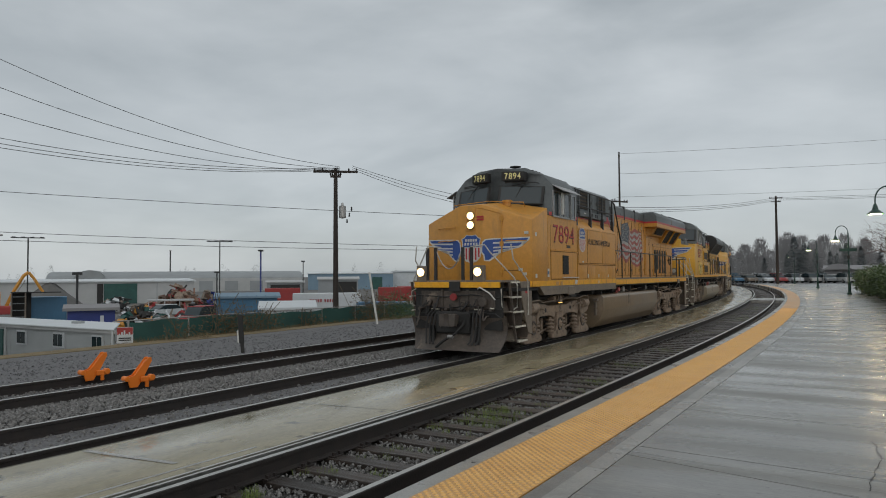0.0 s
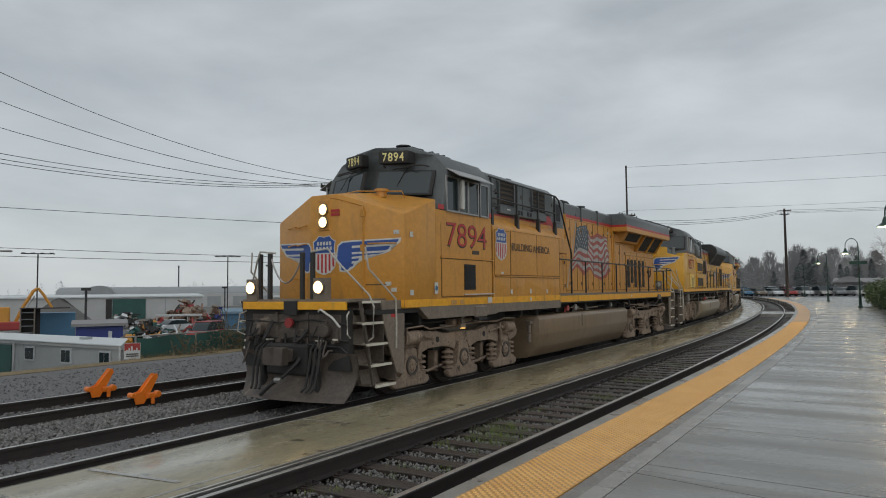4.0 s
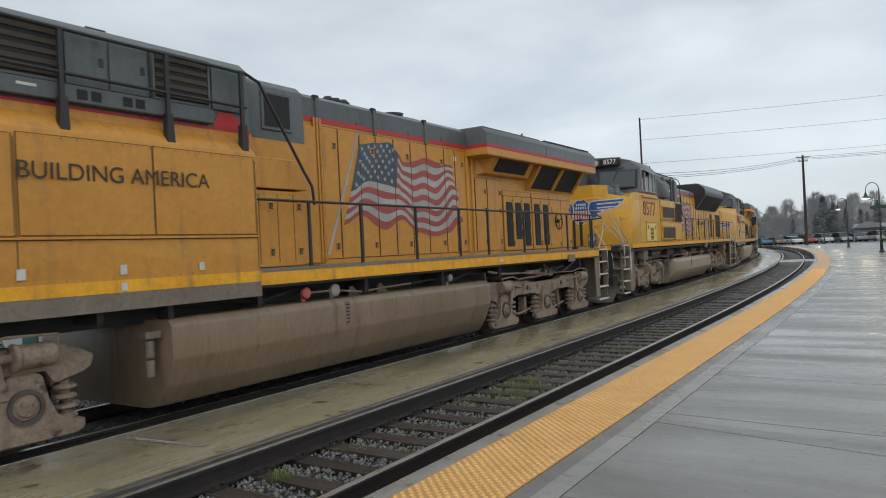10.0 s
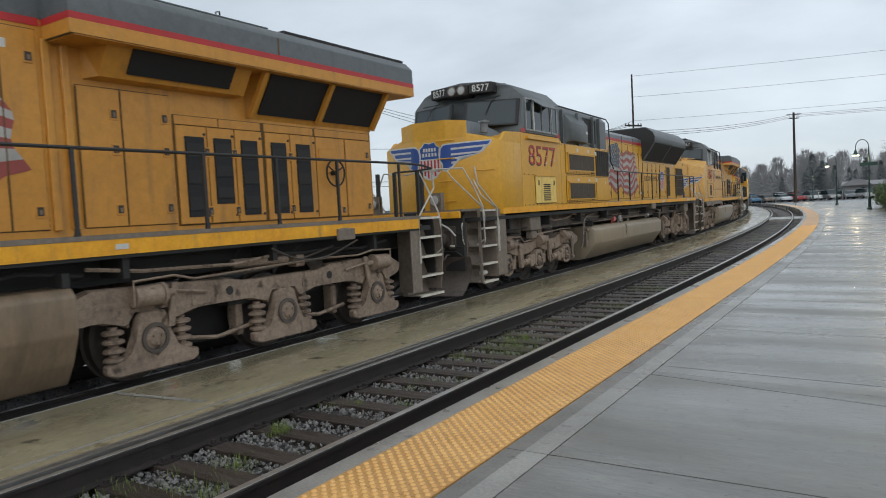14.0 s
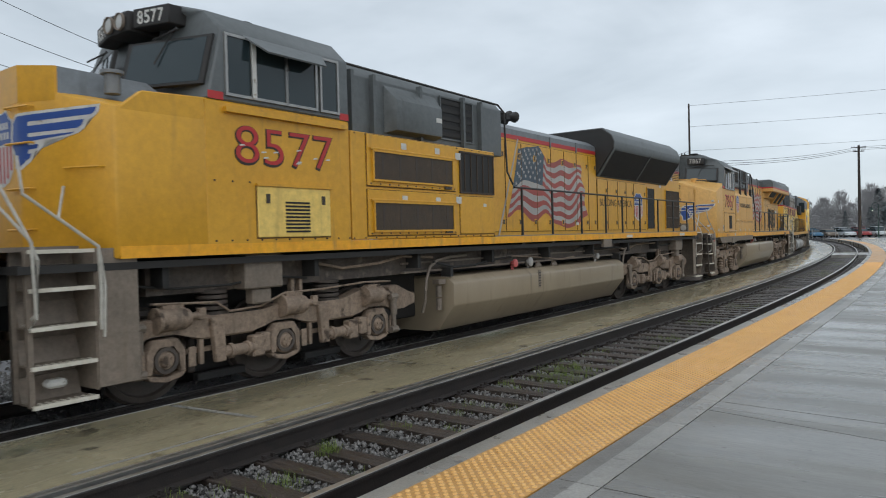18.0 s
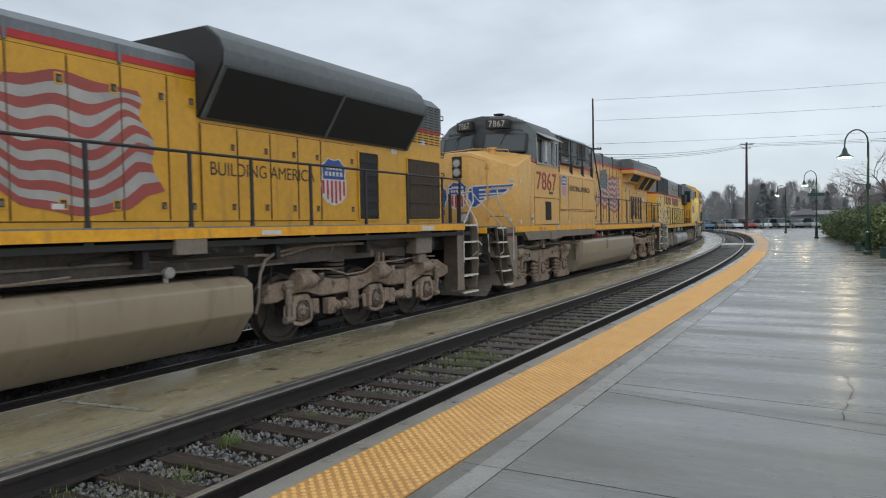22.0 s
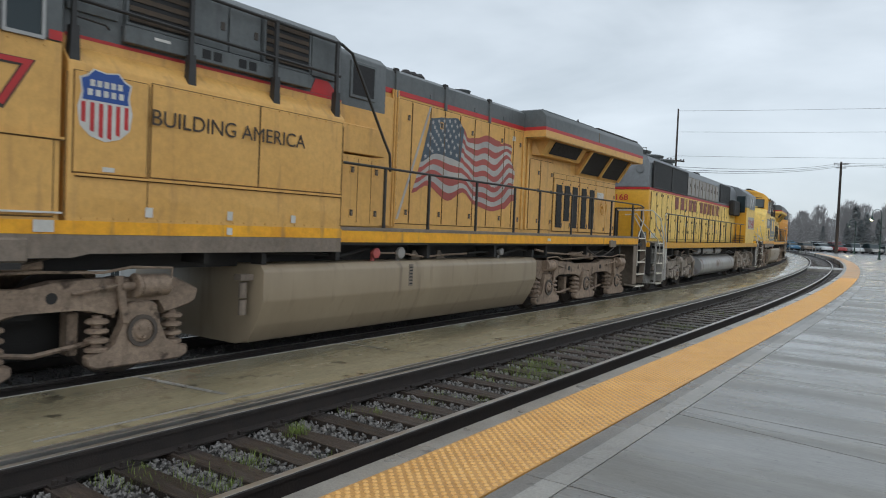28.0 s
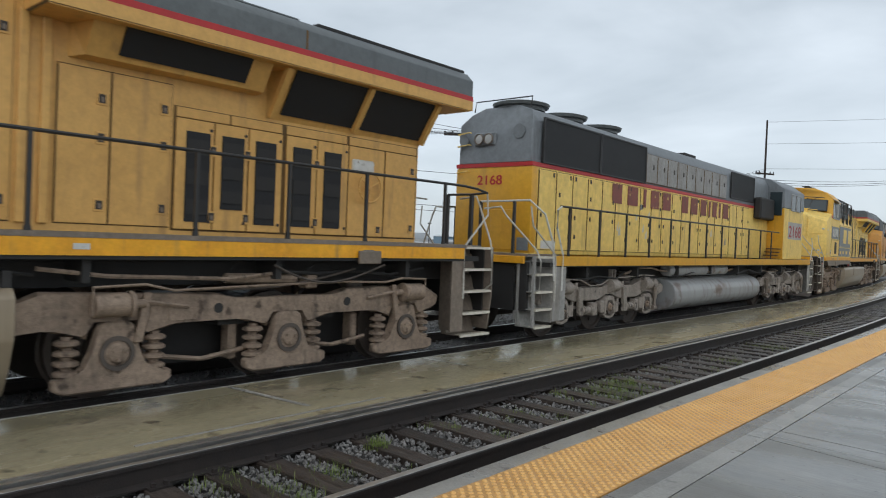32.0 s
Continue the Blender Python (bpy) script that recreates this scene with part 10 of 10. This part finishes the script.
    def tuft(s, lat, n, h, spread):
        for _ in range(n):
            o = along(s + rng.gauss(0, spread), lat + rng.gauss(0, spread), Z_NEAR - 0.22)
            a = rng.random() * math.tau
            lean = Vector((math.cos(a), math.sin(a), 0)) * h * rng.uniform(0.1, 0.6)
            w = Vector((-math.sin(a), math.cos(a), 0)) * 0.0024
            hh = h * rng.uniform(0.4, 1.0)
            i = len(vs)
            vs.extend([o - w, o + w, o + lean * 0.45 + Vector((0, 0, hh * 0.7)) + w * 0.7, o + lean * 0.45 + Vector((0, 0, hh * 0.7)) - w * 0.7, o + lean + Vector((0, 0, hh))])
            fs.append((i, i + 1, i + 2, i + 3))
            fs.append((i + 3, i + 2, i + 4))
    for k in range(60):
        tuft(rng.uniform(1.5, 12), rng.uniform(-0.65, 0.6), 16, 0.085, 0.05)
    for s, lat, n, h, sp in ((4.55, -0.35, 130, 0.15, 0.05), (3.3, 0.1, 90, 0.11, 0.12), (3.0, -0.4, 80, 0.10, 0.12), (3.8, -0.1, 60, 0.10, 0.12), (8.6, 0.0, 340, 0.11, 0.22), (9.2, -0.2, 260, 0.12, 0.2), (12.8, 0.1, 150, 0.10, 0.2), (15.5, 0.0, 160, 0.10, 0.25), (19, 0, 150, 0.09, 0.3), (2.2, 0.0, 80, 0.14, 0.12)):
        tuft(s, lat, n, h, sp)
    for k in range(30):
        tuft(rng.uniform(22, 70), rng.uniform(-0.5, 0.5), 60, 0.10, 0.3)
    tagged(new("grass_tufts", raw("grass_tufts", vs, fs, "blade")), "thin green grass growing between the sleepers", "grass", kind="stuff")
    # tactile strip: panels of 0.61 m with raised domes
    strip = thing("tactile_strip", "worn orange-yellow tactile strip with raised domes", "tactile paving", kind="structure")
    s, k = -13.37, 0
    while s < 110:
        ln = 0.61 if s < 40 else 2.44
        bm = bm_()
        ribbon(bm, s + 0.002, s + ln - 0.002, [(1.595, -0.03), (1.595, 0.006), (2.29, 0.006), (2.29, -0.03)], ln)
        part("tactile_panel", bm, "tactile", strip)
        s += ln
    vs, fs = [], []
    s, odd = -4.0, False
    while s < 36:
        step = 0.040
        odd = not odd
        for j in range(9 - odd):
            o = along(s, 1.628 + j * 0.079 + 0.0395 * odd, 0.006)
            i = len(vs)
            for zz, r in ((0.0, 0.019), (0.0075, 0.0135)):
                for q in range(8):
                    a = q * math.tau / 8
                    vs.append(o + Vector((r * math.cos(a), r * math.sin(a), zz)))
            for q in range(8):
                fs.append((i + q, i + (q + 1) % 8, i + 8 + (q + 1) % 8, i + 8 + q))
            fs.append(tuple(i + 8 + q for q in range(8)))
        s += step
    ob = new("tactile_domes", raw("tactile_domes", vs, fs, "dome"))
    ob.parent = strip
    ob["kind"] = "stuff"
    # kerb band and platform slabs
    band = thing("kerb_band", "pale smooth concrete band beside the tactile strip", "pavement", kind="structure")
    cuts = [-13.6, -11.2, -8.8, -6.4, -4.0, -1.6, 0.1, 1.85, 4.03, 6.29, 6.66, 8.76, 11.3, 13.83] + [16.35 + 2.52 * k for k in range(38)]
    for p, q in zip(cuts, cuts[1:]):
        bm = ribbon(bm_(), p + 0.004, q - 0.004, [(2.30, -0.03), (2.30, 0.0), (2.43, 0.0), (2.43, -0.03)], 1.3)
        part("band_slab", bm, "domeless", band)
        bm = ribbon(bm_(), p + 0.004, q - 0.004, [(2.43, -0.03), (2.43, 0.0), (2.598, 0.001), (2.598, -0.03)], 1.3)
        part("band_edge", bm, "kerb", band)
    floor_ = thing("platform_paving", "wet brushed concrete platform slabs with sawn joints", "pavement", kind="structure")
    skew = {6.29: -0.21, 6.66: -0.09, 8.76: -0.06}
    for p, q in zip(cuts, cuts[1:]):
        for a, b in ((2.608, 7.3), (7.31, 12.0), (12.01, 16.4)):
            bm = bm_()
            lo, hi = [], []
            for lat in (a, b):
                lo.append((p + 0.007 + skew.get(p, 0.0) * (lat - 2.66) * (1 if lat < 8 else 0), lat))
                hi.append((q - 0.007 + skew.get(q, 0.0) * (lat - 2.66) * (1 if lat < 8 else 0), lat))
            ring = [lo[0], lo[1], hi[1], hi[0]]
            loft(bm, [along(u, v, -0.06) for u, v in ring], [along(u, v, 0.0) for u, v in ring])
            part("slab", bm, "conc", floor_)
    bm = bm_()
    poly(bm, [(-1.95, 6.455, 0.003), (0.9, 6.04, 0.003), (0.9, 6.05, 0.003), (-1.95, 6.463, 0.003)])
    solo("joint_seal", bm, "kerb", "thin pale sealed joint in the concrete", "joint", kind="structure")
    # the crack in a slab
    pts = [(0.046, 7.98), (0.075, 7.86), (0.102, 7.758), (0.092, 7.60), (0.107, 7.449), (0.13, 7.35), (0.13, 7.221), (0.112, 7.10), (0.099, 6.935), (0.072, 6.752), (0.078, 6.65), (0.061, 6.547), (0.036, 6.382), (0.047, 6.261), (0.042, 6.137)]
    bm = bm_()
    prev = None
    for i, (x, y) in enumerate(pts):
        w = 0.0025 + 0.003 * ((i * 7) % 3) / 2
        cur = (bm.verts.new((x - w, y, 0.0025)), bm.verts.new((x + w, y + 0.004, 0.0025)))
        if prev:
            bm.faces.new((prev[0], prev[1], cur[1], cur[0]))
        prev = cur
    solo("slab_crack", bm, "under", "jagged dark crack in the platform concrete", "crack", kind="structure")
    # a planked crossing over the near track, far off
    x_ = thing("track_crossing", "pale plank crossing over the near track", "crossing", kind="structure")
    for a, b in ((-0.68, 0.68), (0.83, 1.42)):
        for k in range(4):
            bm = ribbon(bm_(), 52.0 + k * 1.2, 53.18 + k * 1.2, [(a, -0.4), (a, Z_NEAR + 0.005), (b, Z_NEAR + 0.005), (b, -0.4)], 1.2)
            part("crossing_plank", bm, "kerb", x_)
    # pale patched joints across the median
    for s, lat0, lat1, w in ((4.35, -2.66, -1.35, 0.07), (7.66, -2.3, -1.0, 0.012), (7.62, -2.66, -1.9, 0.03), (12.1, -2.6, -1.1, 0.012), (16.4, -2.6, -1.05, 0.012), (20.8, -2.6, -1.05, 0.012)):
        bm = bm_()
        d = 0.10 * (lat1 - lat0)
        poly(bm, [along(s, lat0, Z_NEAR - 0.003), along(s + d, lat1, Z_NEAR + 0.0065), along(s + d + w, lat1, Z_NEAR + 0.0065), along(s + w, lat0, Z_NEAR - 0.003)])
        solo("median_joint", bm, "kerb" if w > 0.02 else "under", "pale patched joint across the median", "joint", kind="structure")

    for s0, s1, lat, w in ((-14, 110, -2.765, 0.03), (2.6, 5.4, -1.16, 0.022), (8.2, 11.0, -1.14, 0.015)):
        bm = ribbon(bm_(), s0, s1, [(lat - w, Z_NEAR - 0.06), (lat - w, Z_NEAR + (-0.03 if w == 0.03 else 0.006)), (lat + w, Z_NEAR + (-0.008 if w == 0.03 else 0.0075)), (lat + w, Z_NEAR - 0.06)], 2.0)
        solo("median_edge", bm, "kerb", "worn pale concrete edge of the median", "kerb", kind="structure")


pieces()


TRAIN_S = [0.0, 1.42, 2.87, 4.37, 5.96, 7.65, 9.38, 11.18, 13.09, 15.13, 17.21, 19.3, 21.4, 23.69, 26.07, 28.48, 30.93, 33.42, 35.97, 38.55, 41.15,
           43.82, 46.53, 49.31, 52.06, 54.77, 57.57, 60.47, 63.37, 66.28, 69.20, 72.17, 75.14]


def run(t):
    """How far the train has come after t seconds: it gathers speed."""
    i = min(int(t), 31)
    k = t - i
    p = [TRAIN_S[max(0, min(32, j))] for j in (i - 1, i, i + 1, i + 2)]
    if i == 0:
        p[0] = -1.40
    if i == 31:
        p[3] = 78.12
    return p[1] + 0.5 * k * (p[2] - p[0] + k * (2 * p[0] - 5 * p[1] + 4 * p[2] - p[3] + k * (3 * (p[1] - p[2]) + p[3] - p[0])))


def loco_pose(u, t):
    """The pose of a vehicle whose front coupler is u metres down the train."""
    s = u - run(t)
    a, b = along(s + 4.3, MAIN, Z_MAIN), along(s + 19.0, MAIN, Z_MAIN)
    d = (b - a).normalized()
    o = a - 4.3 * d
    return Matrix.Translation(o) @ Matrix.Rotation(math.atan2(-d.x, d.y), 4, "Z")


def motions():
    for ob, u, wheels in TRAIN:
        walk(ob, [(0.5 * k, loco_pose(u, 0.5 * k)) for k in range(65)])
        for w, y, r in wheels:
            walk(w, [(0.2 * k, pose(0, y, r, math.degrees(run(0.2 * k) / r), 0, 0)) for k in range(161)])


motions()
